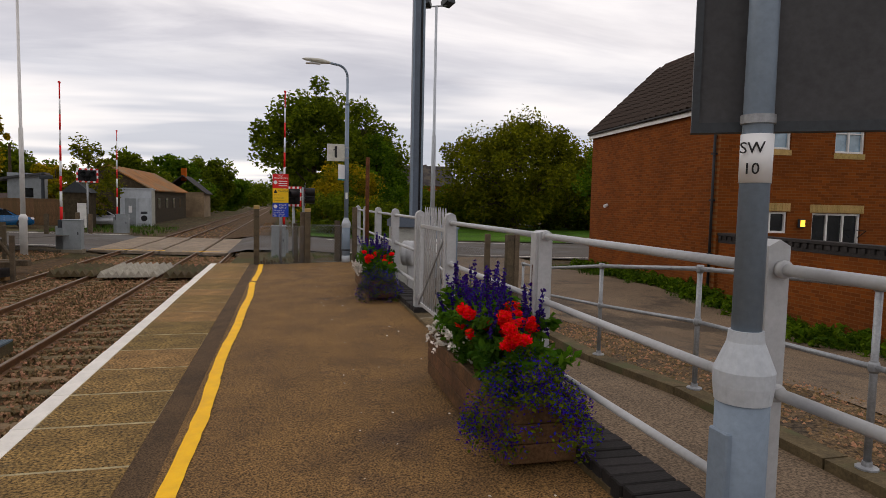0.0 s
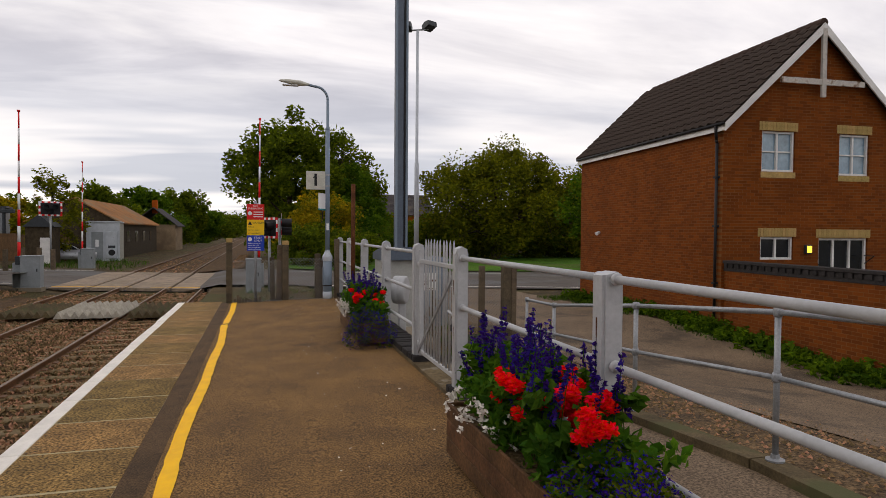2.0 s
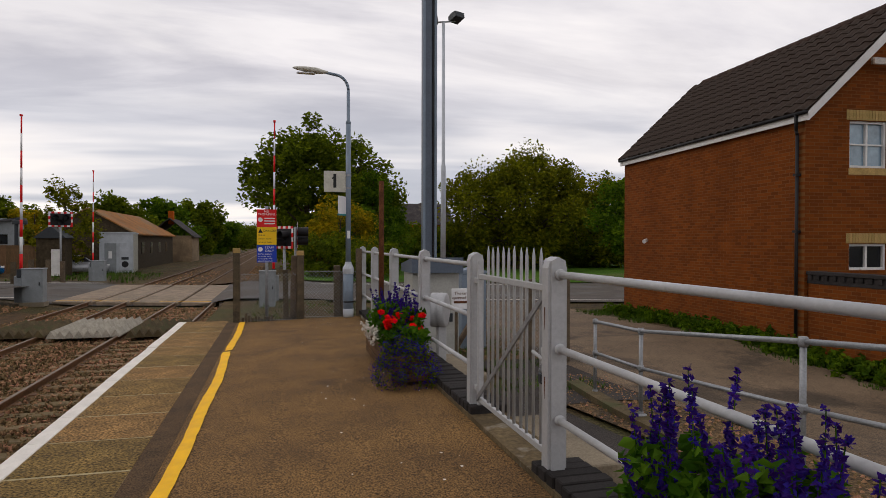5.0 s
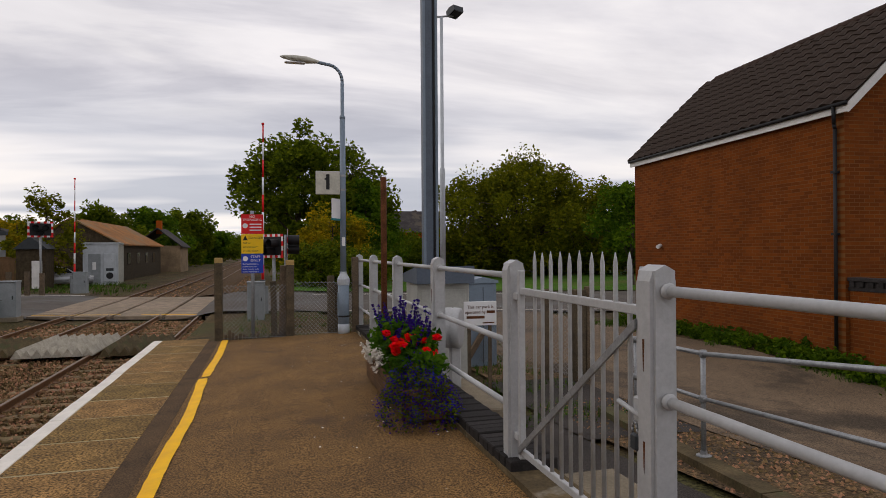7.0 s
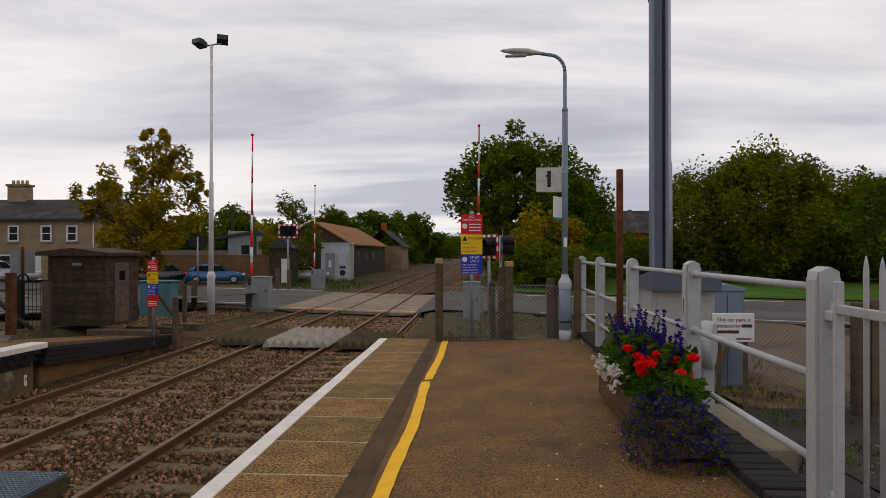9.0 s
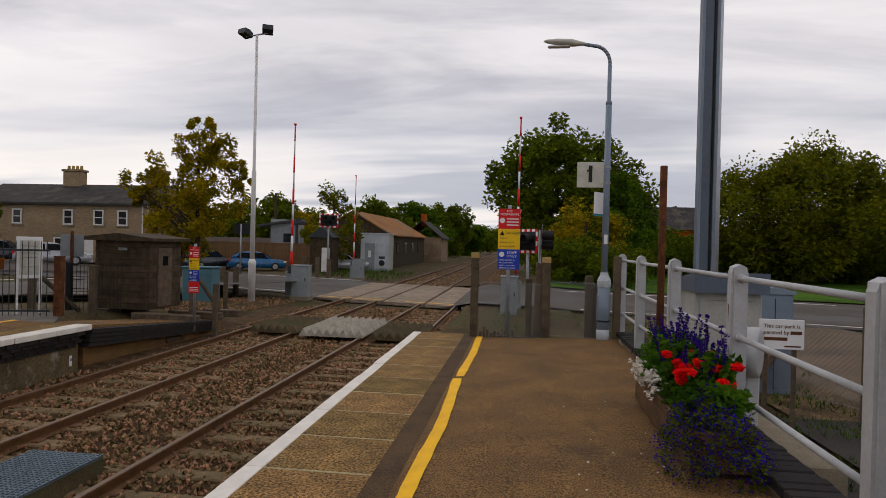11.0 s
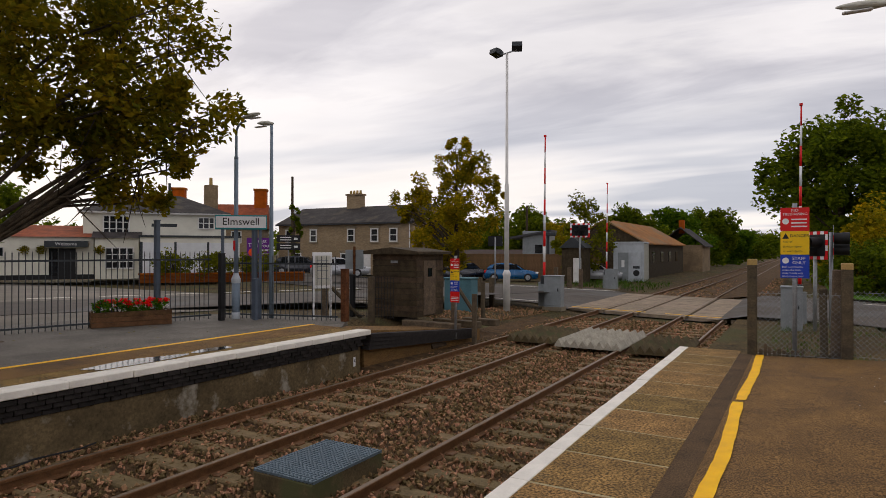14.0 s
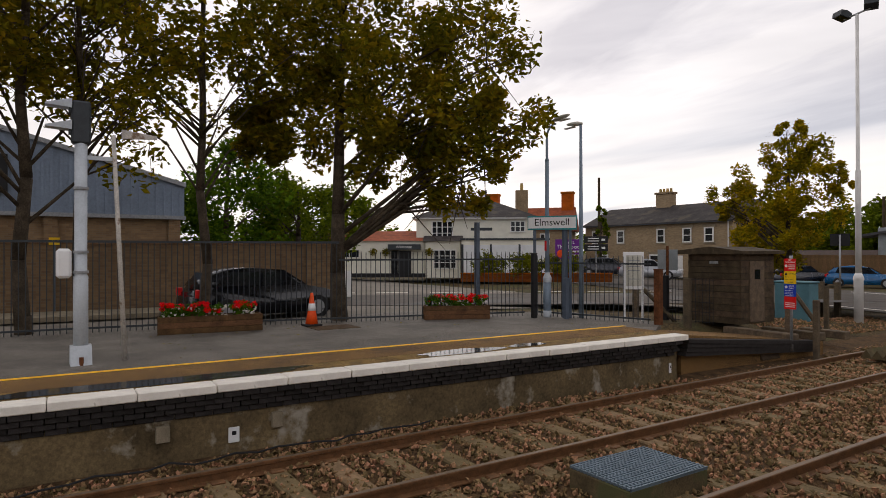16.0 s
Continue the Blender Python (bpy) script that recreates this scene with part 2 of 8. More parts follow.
M = dict(
    asphalt=mat("platform_asphalt", (0.172, 0.108, 0.056), 0.85, 0.4, 1.6, 110, 0.9, col2=(0.132, 0.083, 0.045), stain=(0.10, 0.066, 0.042), stain_scale=0.55, stain_at=0.6, dist=0.007, speck=(78, 0.75)),
    asphalt_dark=mat("asphalt_strip", (0.095, 0.064, 0.040), 0.9, 0.35, 2.5, 110, 0.5, dist=0.006, speck=(80, 0.5)),
    slab=mat("coping_slab", (0.225, 0.150, 0.074), 0.85, 0.4, 3.0, 95, 0.6, rand=0.2, stain=(0.10, 0.08, 0.05), stain_scale=1.3, stain_at=0.6, dist=0.008, speck=(46, 0.75)),
    joint=mat("joint_mortar", (0.42, 0.36, 0.24), 0.9, 0.3),
    white_line=mat("white_line_paint", (0.86, 0.82, 0.75), 0.7, 0.12, 4, 60, 0.2, stain=(0.32, 0.27, 0.20), stain_scale=7, stain_at=0.64),
    yellow_line=mat("yellow_line_paint", (0.97, 0.575, 0.004), 0.7, 0.12, 5, 90, 0.3, stain=(0.30, 0.20, 0.03), stain_scale=7, stain_at=0.69),
    brick_black=mat("engineering_brick", (0.032, 0.029, 0.028), 0.85, 0.3, 8, 70, 0.3, rand=0.3),
    dark_wall=mat("sooty_wall", (0.145, 0.112, 0.070), 0.9, 0.45, 1.2, 25, 0.4, stain=(0.36, 0.33, 0.28), stain_scale=1.4, stain_at=0.56),
    rubble=mat("rail_steel", (0.17, 0.095, 0.055), 0.55, 0.3, 9, 80, 0.2, metal=0.35),
    rail_top=mat("rail_running_top", (0.20, 0.15, 0.11), 0.5, 0.2, 9, 80, 0.1, metal=0.6),
    sleeper=mat("sleeper_concrete", (0.20, 0.15, 0.095), 0.9, 0.35, 4, 50, 0.4, rand=0.25),
    ballast=mat("ballast_stone", (0.29, 0.195, 0.12), 0.9, 0.35, 14, 90, 0.4, island=0.6),
    ballast_base=mat("ballast_bed", (0.105, 0.068, 0.040), 0.95, 0.5, 5, 45, 1.0, dist=0.04),
    gravel=mat("gravel_verge", (0.15, 0.105, 0.065), 0.95, 0.5, 3, 40, 0.9, stain=(0.08, 0.062, 0.045), stain_scale=0.6, stain_at=0.55, dist=0.03, speck=(30, 0.6)),
    road=mat("road_asphalt", (0.10, 0.088, 0.078), 0.85, 0.25, 1.0, 70, 0.3, stain=(0.12, 0.115, 0.11), stain_scale=0.3, stain_at=0.5),
    road_dark=mat("dark_path_asphalt", (0.05, 0.044, 0.040), 0.85, 0.3, 1.2, 80, 0.4, speck=(70, 0.4)),
    forecourt=mat("forecourt_asphalt", (0.20, 0.18, 0.155), 0.85, 0.25, 0.5, 40, 0.3, stain=(0.14, 0.125, 0.11), stain_scale=0.2, stain_at=0.5),
    lane=mat("lane_concrete", (0.165, 0.125, 0.09), 0.8, 0.3, 0.8, 60, 0.4, stain=(0.075, 0.060, 0.046), stain_scale=0.45, stain_at=0.55, speck=(45, 0.5)),
    concrete=mat("pale_concrete", (0.25, 0.215, 0.165), 0.9, 0.25, 2.5, 50, 0.35, stain=(0.19, 0.17, 0.14), stain_scale=0.8, stain_at=0.6),
    kerb_mossy=mat("mossy_kerb_concrete", (0.12, 0.095, 0.06), 0.95, 0.4, 3, 40, 0.5, stain=(0.09, 0.09, 0.05), stain_scale=1.2, stain_at=0.5),
    deck=mat("crossing_panel", (0.27, 0.22, 0.17), 0.85, 0.3, 2.0, 50, 0.3, rand=0.12),
    grass=mat("grass_blades", (0.065, 0.115, 0.025), 0.8, 0.4, 3, 40, 0.4, island=0.35),
    lawn=mat("grass_field", (0.07, 0.14, 0.02), 0.95, 0.4, 0.25, 30, 0.6, stain=(0.10, 0.11, 0.04), stain_scale=0.12, stain_at=0.55, dist=0.05),
    soil=mat("rough_ground", (0.085, 0.062, 0.034), 0.95, 0.5, 0.9, 18, 0.8, speck=(22, 0.6), stain=(0.075, 0.070, 0.034), stain_scale=0.35, stain_at=0.5, dist=0.06),
    grey_platform=mat("grey_platform_asphalt", (0.165, 0.152, 0.135), 0.8, 0.3, 1.2, 90, 0.4, speck=(70, 0.4), stain=(0.12, 0.11, 0.098), stain_scale=0.5, stain_at=0.55),
    white_paint=mat("white_gloss_paint", (0.45, 0.455, 0.46), 0.45, 0.10, 3, 40, 0.1, stain=(0.42, 0.38, 0.33), stain_scale=4, stain_at=0.70),
    galv=mat("galvanised_steel", (0.33, 0.34, 0.35), 0.5, 0.2, 10, 70, 0.1, metal=0.5),
    grey_blue=mat("blue_grey_paint", (0.21, 0.255, 0.305), 0.5, 0.12, 3, 40, 0.1, stain=(0.16, 0.17, 0.18), stain_scale=3, stain_at=0.72),
    mast_grey=mat("dark_grey_mast_paint", (0.10, 0.12, 0.15), 0.45, 0.15, 2, 30, 0.1),
    pale_grey=mat("pale_grey_paint", (0.50, 0.53, 0.56), 0.5, 0.12, 3, 40, 0.08, stain=(0.30, 0.27, 0.24), stain_scale=3, stain_at=0.70),
    cabinet=mat("cabinet_grey", (0.27, 0.29, 0.30), 0.55, 0.15, 3, 40, 0.1, stain=(0.22, 0.20, 0.17), stain_scale=2.2, stain_at=0.66),
    cabinet_pale=mat("pale_cabinet_steel", (0.44, 0.44, 0.41), 0.55, 0.12, 3, 40, 0.1, stain=(0.30, 0.28, 0.24), stain_scale=2.0, stain_at=0.66),
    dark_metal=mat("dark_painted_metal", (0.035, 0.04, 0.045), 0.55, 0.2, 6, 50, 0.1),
    black=mat("matt_black", (0.012, 0.012, 0.013), 0.6, 0.2, 6, 50, 0.05),
    rust=mat("rusty_steel", (0.12, 0.055, 0.032), 0.9, 0.45, 8, 70, 0.4),
    wood_old=mat("weathered_timber", (0.12, 0.095, 0.068), 0.9, 0.45, 5, 50, 0.5, rand=0.2, col2=(0.08, 0.065, 0.05)),
    wood_box=mat("planter_timber", (0.105, 0.062, 0.036), 0.8, 0.45, 4, 50, 0.4, rand=0.18),
    wood_dark=mat("dark_stained_boards", (0.080, 0.060, 0.042), 0.85, 0.45, 4, 45, 0.5, rand=0.3),
    red_brick=mat("red_brick", (0.33, 0.105, 0.038), 0.9, 0.28, 2.2, 60, 0.35, rand=0.16),
    red_wall=mat("red_brick_mortar", (0.30, 0.12, 0.06), 0.95, 0.3, 1.4, 50, 0.3),
    buff_brick=mat("buff_brick", (0.42, 0.31, 0.16), 0.9, 0.25, 6, 60, 0.3, rand=0.15),
    brown_wall=mat("grey_brown_brickwork", (0.26, 0.20, 0.14), 0.9, 0.3, 0.7, 8, 0.4, stain=(0.19, 0.145, 0.105), stain_scale=0.5, stain_at=0.55),
    wall_brown=mat("garden_wall_brick", (0.16, 0.105, 0.065), 0.9, 0.35, 2.0, 14, 0.5, rand=0.15),
    tile=mat("dark_roof_tile", (0.045, 0.032, 0.026), 0.85, 0.35, 4, 40, 0.4, island=0.3, stain=(0.085, 0.075, 0.05), stain_scale=1.6, stain_at=0.62),
    slate=mat("grey_slate", (0.052, 0.047, 0.046), 0.92, 0.4, 1.2, 14, 0.4, island=0.2, stain=(0.085, 0.075, 0.062), stain_scale=0.6, stain_at=0.56),
    red_tile=mat("red_roof_tile", (0.22, 0.085, 0.05), 0.85, 0.35, 2.0, 14, 0.4, island=0.2),
    rust_roof=mat("rusty_sheet_roof", (0.30, 0.15, 0.07), 0.85, 0.35, 0.8, 9, 0.3, stain=(0.22, 0.15, 0.09), stain_scale=0.5, stain_at=0.5),
    render_white=mat("cream_render", (0.74, 0.72, 0.64), 0.85, 0.1, 0.9, 20, 0.2),
    shutter=mat("white_shutter", (0.72, 0.73, 0.74), 0.6, 0.08, 2, 20, 0.1),
    cladding=mat("blue_grey_cladding", (0.21, 0.25, 0.31), 0.6, 0.15, 0.7, 12, 0.1),
    fascia=mat("white_fascia", (0.72, 0.71, 0.69), 0.6, 0.12, 2, 30, 0.1, stain=(0.30, 0.24, 0.19), stain_scale=3, stain_at=0.66),
    old_white=mat("flaking_white_paint", (0.55, 0.52, 0.48), 0.8, 0.25, 4, 40, 0.3, stain=(0.22, 0.16, 0.12), stain_scale=4, stain_at=0.55),
    red=mat("red_sign", (0.62, 0.025, 0.03), 0.5, 0.08, 3, 30, 0),
    yellow=mat("yellow_sign", (0.85, 0.58, 0.01), 0.5, 0.08, 3, 30, 0),
    blue=mat("blue_sign", (0.012, 0.05, 0.36), 0.5, 0.08, 3, 30, 0),
    white=mat("white_sign", (0.80, 0.80, 0.80), 0.5, 0.06, 3, 30, 0),
    sign_grey=mat("aged_sign_face", (0.55, 0.54, 0.48), 0.55, 0.15, 5, 30, 0.0),
    sign_back=mat("sign_back", (0.055, 0.055, 0.057), 0.6, 0.25, 2, 30, 0.1),
    purple=mat("purple_banner", (0.14, 0.03, 0.22), 0.6, 0.1, 3, 30, 0),
    teal=mat("teal_band", (0.0, 0.20, 0.22), 0.5, 0.08, 3, 30, 0),
    orange=mat("orange_cone_plastic", (0.75, 0.13, 0.025), 0.5, 0.15, 6, 30, 0.05),
    teal_box=mat("blue_green_cabinet", (0.10, 0.19, 0.22), 0.6, 0.15, 3, 30, 0.1),
    grate=mat("grp_grating", (0.15, 0.19, 0.22), 0.6, 0.15, 3, 30, 0.1),
    car_black=mat("black_car_paint", (0.008, 0.009, 0.012), 0.18, 0.1, 3, 30, 0, spec=0.6),
    car_blue=mat("blue_car_paint", (0.03, 0.11, 0.24), 0.25, 0.1, 3, 30, 0, spec=0.6),
    car_silver=mat("silver_car_paint", (0.42, 0.43, 0.45), 0.3, 0.1, 3, 30, 0, metal=0.4),
    car_dark=mat("dark_car_paint", (0.02, 0.022, 0.03), 0.25, 0.1, 3, 30, 0, spec=0.6),
    bark=mat("tree_bark", (0.075, 0.06, 0.045), 0.95, 0.45, 5, 40, 0.7, dist=0.02),
    leaf_dark=leaf_mat("dark_green_leaf", (0.125, 0.155, 0.02), (0.065, 0.088, 0.013), 0.35),
    leaf_autumn=leaf_mat("turning_leaf", (0.215, 0.165, 0.028), (0.105, 0.105, 0.020), 0.45),
    leaf_mid=leaf_mat("mid_green_leaf", (0.095, 0.15, 0.02), (0.05, 0.085, 0.015), 0.35),
    leaf_yellow=leaf_mat("yellow_green_leaf", (0.34, 0.26, 0.022), (0.15, 0.14, 0.018), 0.4),
    leaf_olive=leaf_mat("olive_leaf", (0.165, 0.165, 0.024), (0.085, 0.098, 0.016), 0.35),
    leaf_bed=leaf_mat("bedding_leaf", (0.085, 0.165, 0.034), (0.036, 0.075, 0.018), 0.35),
    petal_red=leaf_mat("red_petal", (0.95, 0.045, 0.012), (0.75, 0.02, 0.008), 0.2),
    petal_white=mat("white_petal", (0.78, 0.74, 0.68), 0.6, 0.1, 20, 60, 0, island=0.15),
    petal_violet=leaf_mat("violet_petal", (0.055, 0.027, 0.21), (0.032, 0.015, 0.12), 0.4),
    petal_blue=leaf_mat("blue_petal", (0.062, 0.030, 0.30), (0.03, 0.015, 0.15), 0.5),
    glass=mat("window_glass", (0.012, 0.014, 0.017), 0.08, 0.2, 1, 5, 0, spec=0.45),
    glass_blue=mat("curtained_glass", (0.22, 0.30, 0.36), 0.10, 0.25, 1.2, 5, 0, spec=0.8),
    asbestos=mat("ribbed_grey_panel", (0.46, 0.43, 0.37), 0.9, 0.25, 4, 40, 0.3, island=0.12),
    lamp_glow=glow_mat("lit_lamp", (1.0, 0.55, 0.05), 1.6),
    puddle=mat("wet_film", (0.035, 0.033, 0.03), 0.04, 0.1, 1, 5, 0, spec=0.8),
)


# ---- building helpers ----
def part(name, bm, material, parent=None, label="", smooth=False, at=None):
    me = bpy.data.meshes.new(name)
    bm.normal_update()
    bm.to_mesh(me)
    bm.free()
    me.materials.append(M[material])
    if smooth:
        me.polygons.foreach_set("use_smooth", [True] * len(me.polygons))
    ob = new(name, me)
    if at is not None:
        ob.matrix_basis = at
    if parent is not None:
        ob.parent = parent
    if label:
        tagged(ob, label)
    return ob


def shared(name, me, parent, m):
    ob = new(name, me)
    ob.parent = parent
    ob.matrix_basis = m
    return ob


def thing(name, x, y, z, label, category, group="", rz=0.0, kind=""):
    ob = new(name)
    ob.empty_display_size = 0.2
    ob.matrix_basis = pose(x, y, z, 0, 0, rz)
    return tagged(ob, label, category, group, kind)


def box(bm, x0, x1, y0, y1, z0, z1, bev=0.0):
    vs = [bm.verts.new((x, y, z)) for z in (z0, z1) for y in (y0, y1) for x in (x0, x1)]
    fs = [(0, 2, 3, 1), (4, 5, 7, 6), (0, 1, 5, 4), (2, 6, 7, 3), (0, 4, 6, 2), (1, 3, 7, 5)]
    fs = [bm.faces.new([vs[i] for i in f]) for f in fs]
    if bev:
        es = list({e for f in fs for e in f.edges})
        bmesh.ops.bevel(bm, geom=es, offset=bev, segments=1, affect="EDGES")
    return bm


def nb():
    return bmesh.new()


def bx(x0, x1, y0, y1, z0, z1, bev=0.0):
    return box(nb(), x0, x1, y0, y1, z0, z1, bev)


def tube(bm, p0, p1, r0, r1=None, n=10, caps=True):
    r1 = r0 if r1 is None else r1
    p0, p1 = Vector(p0), Vector(p1)
    d = (p1 - p0).normalized()
    a = d.orthogonal().normalized()
    b = d.cross(a)
    ring = []
    for p, r in ((p0, r0), (p1, r1)):
        ring.append([bm.verts.new(p + r * (math.cos(k * math.tau / n) * a + math.sin(k * math.tau / n) * b)) for k in range(n)])
    for k in range(n):
        bm.faces.new((ring[0][k], ring[0][(k + 1) % n], ring[1][(k + 1) % n], ring[1][k]))
    if caps:
        bm.faces.new(ring[0][::-1])
        bm.faces.new(ring[1])
    return bm


def lathe(bm, prof, n=16, cx=0.0, cy=0.0):
    """Turned body from (radius, height) pairs."""
    rings = [[bm.verts.new((cx + r * math.cos(k * math.tau / n), cy + r * math.sin(k * math.tau / n), z)) for k in range(n)] for r, z in prof]
    for a, b in zip(rings, rings[1:]):
        for k in range(n):
            bm.faces.new((a[k], a[(k + 1) % n], b[(k + 1) % n], b[k]))
    bm.faces.new(rings[0][::-1])
    bm.faces.new(rings[-1])
    return bm


def pipe(bm, pts, r, n=8):
    for a, b in zip(pts, pts[1:]):
        tube(bm, a, b, r, r, n)
    return bm


def prism(bm, poly, axis, a, b):
    """Closed polygon of pairs pushed along an axis from a to b."""
    def put(p, v):
        return {"x": (v, p[0], p[1]), "y": (p[0], v, p[1]), "z": (p[0], p[1], v)}[axis]
    va = [bm.verts.new(put(p, a)) for p in poly]
    vb = [bm.verts.new(put(p, b)) for p in poly]
    n = len(poly)
    bm.faces.new(va)
    bm.faces.new(vb[::-1])
    for i in range(n):
        bm.faces.new((va[i], vb[i], vb[(i + 1) % n], va[(i + 1) % n]))
    bmesh.ops.recalc_face_normals(bm, faces=bm.faces[:])
    return bm


def letters(text, size, material, parent, m, name="lettering", align="CENTER", depth=0.002, bold=0.0):
    cu = bpy.data.curves.new(name, "FONT")
    cu.offset = bold
    cu.body, cu.size, cu.align_x, cu.align_y, cu.extrude, cu.resolution_u = text, size, align, "CENTER", depth, 3
    tmp = bpy.data.objects.new("tmp", cu)
    scene.collection.objects.link(tmp)
    bpy.context.view_layer.update()
    me = bpy.data.meshes.new_from_object(tmp.evaluated_get(bpy.context.evaluated_depsgraph_get()))
    bpy.data.objects.remove(tmp)
    me.materials.clear()
    me.materials.append(M[material])
    ob = new(name, me)
    ob.parent = parent
    ob.matrix_basis = m
    return ob


def soup(name, verts, faces, material, parent=None, kind="", smooth=False):
    me = bpy.data.meshes.new(name)
    me.from_pydata(verts, [], faces)
    me.materials.append(M[material])
    ob = new(name, me)
    if parent is not None:
        ob.parent = parent
    if kind:
        ob["kind"] = kind
    return ob


RNG = np.random.default_rng(7)


def leaf_mesh(centres, spread, count, size, seed, flat=0.0):
    """Vertices and faces of many small folded leaves round the given clump centres."""
    g = np.random.default_rng(seed)
    c = np.asarray(centres, float)
    idx = g.integers(0, len(c), count)
    r = spread if np.isscalar(spread) else np.asarray(spread)[idx][:, None]
    d = g.normal(size=(count, 3))
    d /= np.linalg.norm(d, axis=1)[:, None]
    p = c[idx, :3] + d * r * (g.random((count, 1)) ** 0.45)
    a = g.normal(size=(count, 3))
    a[:, 2] *= 0.6
    a /= np.linalg.norm(a, axis=1)[:, None]
    b = np.cross(a, g.normal(size=(count, 3)))
    b /= np.linalg.norm(b, axis=1)[:, None]
    n = np.cross(a, b)
    s = size * (0.6 + 0.8 * g.random((count, 1)))
    v = np.stack([p - a * s, p + b * s * 0.55 + n * s * 0.18, p + a * s, p - b * s * 0.55 + n * s * 0.18], 1).reshape(-1, 3)
    k = np.arange(count)[:, None] * 4
    f = np.concatenate([k + np.array([0, 1, 2]), k + np.array([0, 2, 3])], 1).reshape(-1, 3)
    return v.tolist(), f.tolist()


# ---- lie of the land ----
def lerp(v, pts):
    if v <= pts[0][0]:
        return pts[0][1]
    for (a, p), (b, q) in zip(pts, pts[1:]):
        if v <= b:
            return p + (q - p) * (v - a) / (b - a)
    return pts[-1][1]


RIGHT = [(0.4, -0.10), (6.3, -0.52), (20, -0.78)]
LEFT = [(12.5, -0.17), (16, -0.32), (25, -0.78)]
XS = [-3000, -300, -100, -60, -40, -25, -13.6, -9, -7.5, -7.3, -6.6, -0.45, -0.3, 3.6, 3.75, 6.5, 8, 9.5, 11, 12, 20, 60, 300, 3000]
YS = [-3000, -300, -60, -20, -8, 0.4, 3, 5, 6.3, 8, 9.5, 11, 11.9, 12.1, 14, 16, 20, 25, 40, 60, 100, 300, 3000]


def height(x, y):
    bed = -1.02
    rr = lerp(y, RIGHT)
    ll = lerp(y, LEFT)
    # the lane falls away towards the house
    rr -= 0.5 * min(1, max(0, (x - 6.5) / 4.5)) * min(1, max(0, (11 - y) / 6))
    if y > 60:
        bed, rr = -1.0, -0.9
    xa, xb = (-7.5, -7.3) if y < 12 else (-9.0, -6.6)
    if x <= xa:
        return ll
    if x <= xb:
        return ll + (bed - ll) * (x - xa) / (xb - xa)
    if x <= -0.45:
        return bed
    if x <= -0.3:
        return bed + ((-0.62 if y < 12.5 else rr) - bed) * (x + 0.45) / 0.15
    if x <= 3.6:
        return -0.62 if y < 12.4 else max(rr, -0.70)
    if x <= 3.75:
        return rr
    return rr


def drape(name, x0, x1, y0, y1, step, dz, material, label, category="", skew=0.0, parent=None):
    """A sheet that follows the land; skew shifts y with x."""
    nx, ny = max(2, int((x1 - x0) / step)), max(2, int((y1 - y0) / step))
    vs, fs = [], []
    for j in range(ny + 1):
        for i in range(nx + 1):
            x = x0 + (x1 - x0) * i / nx
            y = y0 + (y1 - y0) * j / ny + skew * x
            vs.append((x, y, height(x, y) + dz))
    for j in range(ny):
        for i in range(nx):
            a = j * (nx + 1) + i
            fs.append((a, a + 1, a + nx + 2, a + nx + 1))
    ob = soup(name, vs, fs, material, parent)
    return tagged(ob, label, category, kind="structure")


def build_ground():
    vs = [(x, y, height(x, y) - (0.03 if 3.7 < x < 20 else 0)) for y in YS for x in XS]
    n = len(XS)
    fs = [(j * n + i, j * n + i + 1, (j + 1) * n + i + 1, (j + 1) * n + i) for j in range(len(YS) - 1) for i in range(n - 1)]
    tagged(soup("ground", vs, fs, "soil"), "rough earth and grass ground", "ground", kind="structure")


build_ground()
drape("ballast_bed", -7.25, -0.47, -30, 24.0, 1.2, 0.012, "ballast_base", "brown stone ballast bed under the tracks", "ballast")
drape("ballast_bed", -6.42, 0.6, 37.5, 220.0, 4.0, 0.06, "ballast_base", "brown stone ballast bed beyond the crossing", "ballast")
ROAD = drape("road", -60, 60, 25.3, 37.0, 1.5, 0.05, "road", "grey asphalt road over the level crossing", "road", skew=-0.29)
drape("lane", 6.85, 11.9, -30, 23.0, 1.0, 0.03, "lane", "worn concrete lane beside the brick house", "lane")
drape("path", 3.75, 5.30, -30, 3.4, 0.5, 0.014, "lane", "concrete footpath below the white railing", "path")
drape("path", 3.75, 5.30, 3.4, 7.4, 0.5, 0.014, "road_dark", "dark asphalt footpath by the gate", "path")
drape("path", 5.3, 6.9, 6.1, 9.6, 0.5, 0.026, "road_dark", "dark asphalt opening to the lane", "path")
drape("verge", 5.50, 6.87, -30, 23.5, 0.6, 0.018, "gravel", "stony gravel verge beside the lane", "verge")
drape("verge", 11.9, 12.7, -2, 17.6, 0.6, 0.02, "soil", "weedy earth strip along the house", "verge")
drape("lawn", 3.0, 90, 37.8, 70, 4.0, 0.06, "lawn", "mown green field beyond the road", "lawn", skew=-0.29)
drape("forecourt", -60, -13.9, -30, 24.5, 3.0, 0.03, "forecourt", "grey asphalt road and forecourt behind the platform fence", "road")


# ---- railway ----
RAIL_X = (-0.78, -2.285, -4.25, -5.755)
TOP = -0.84


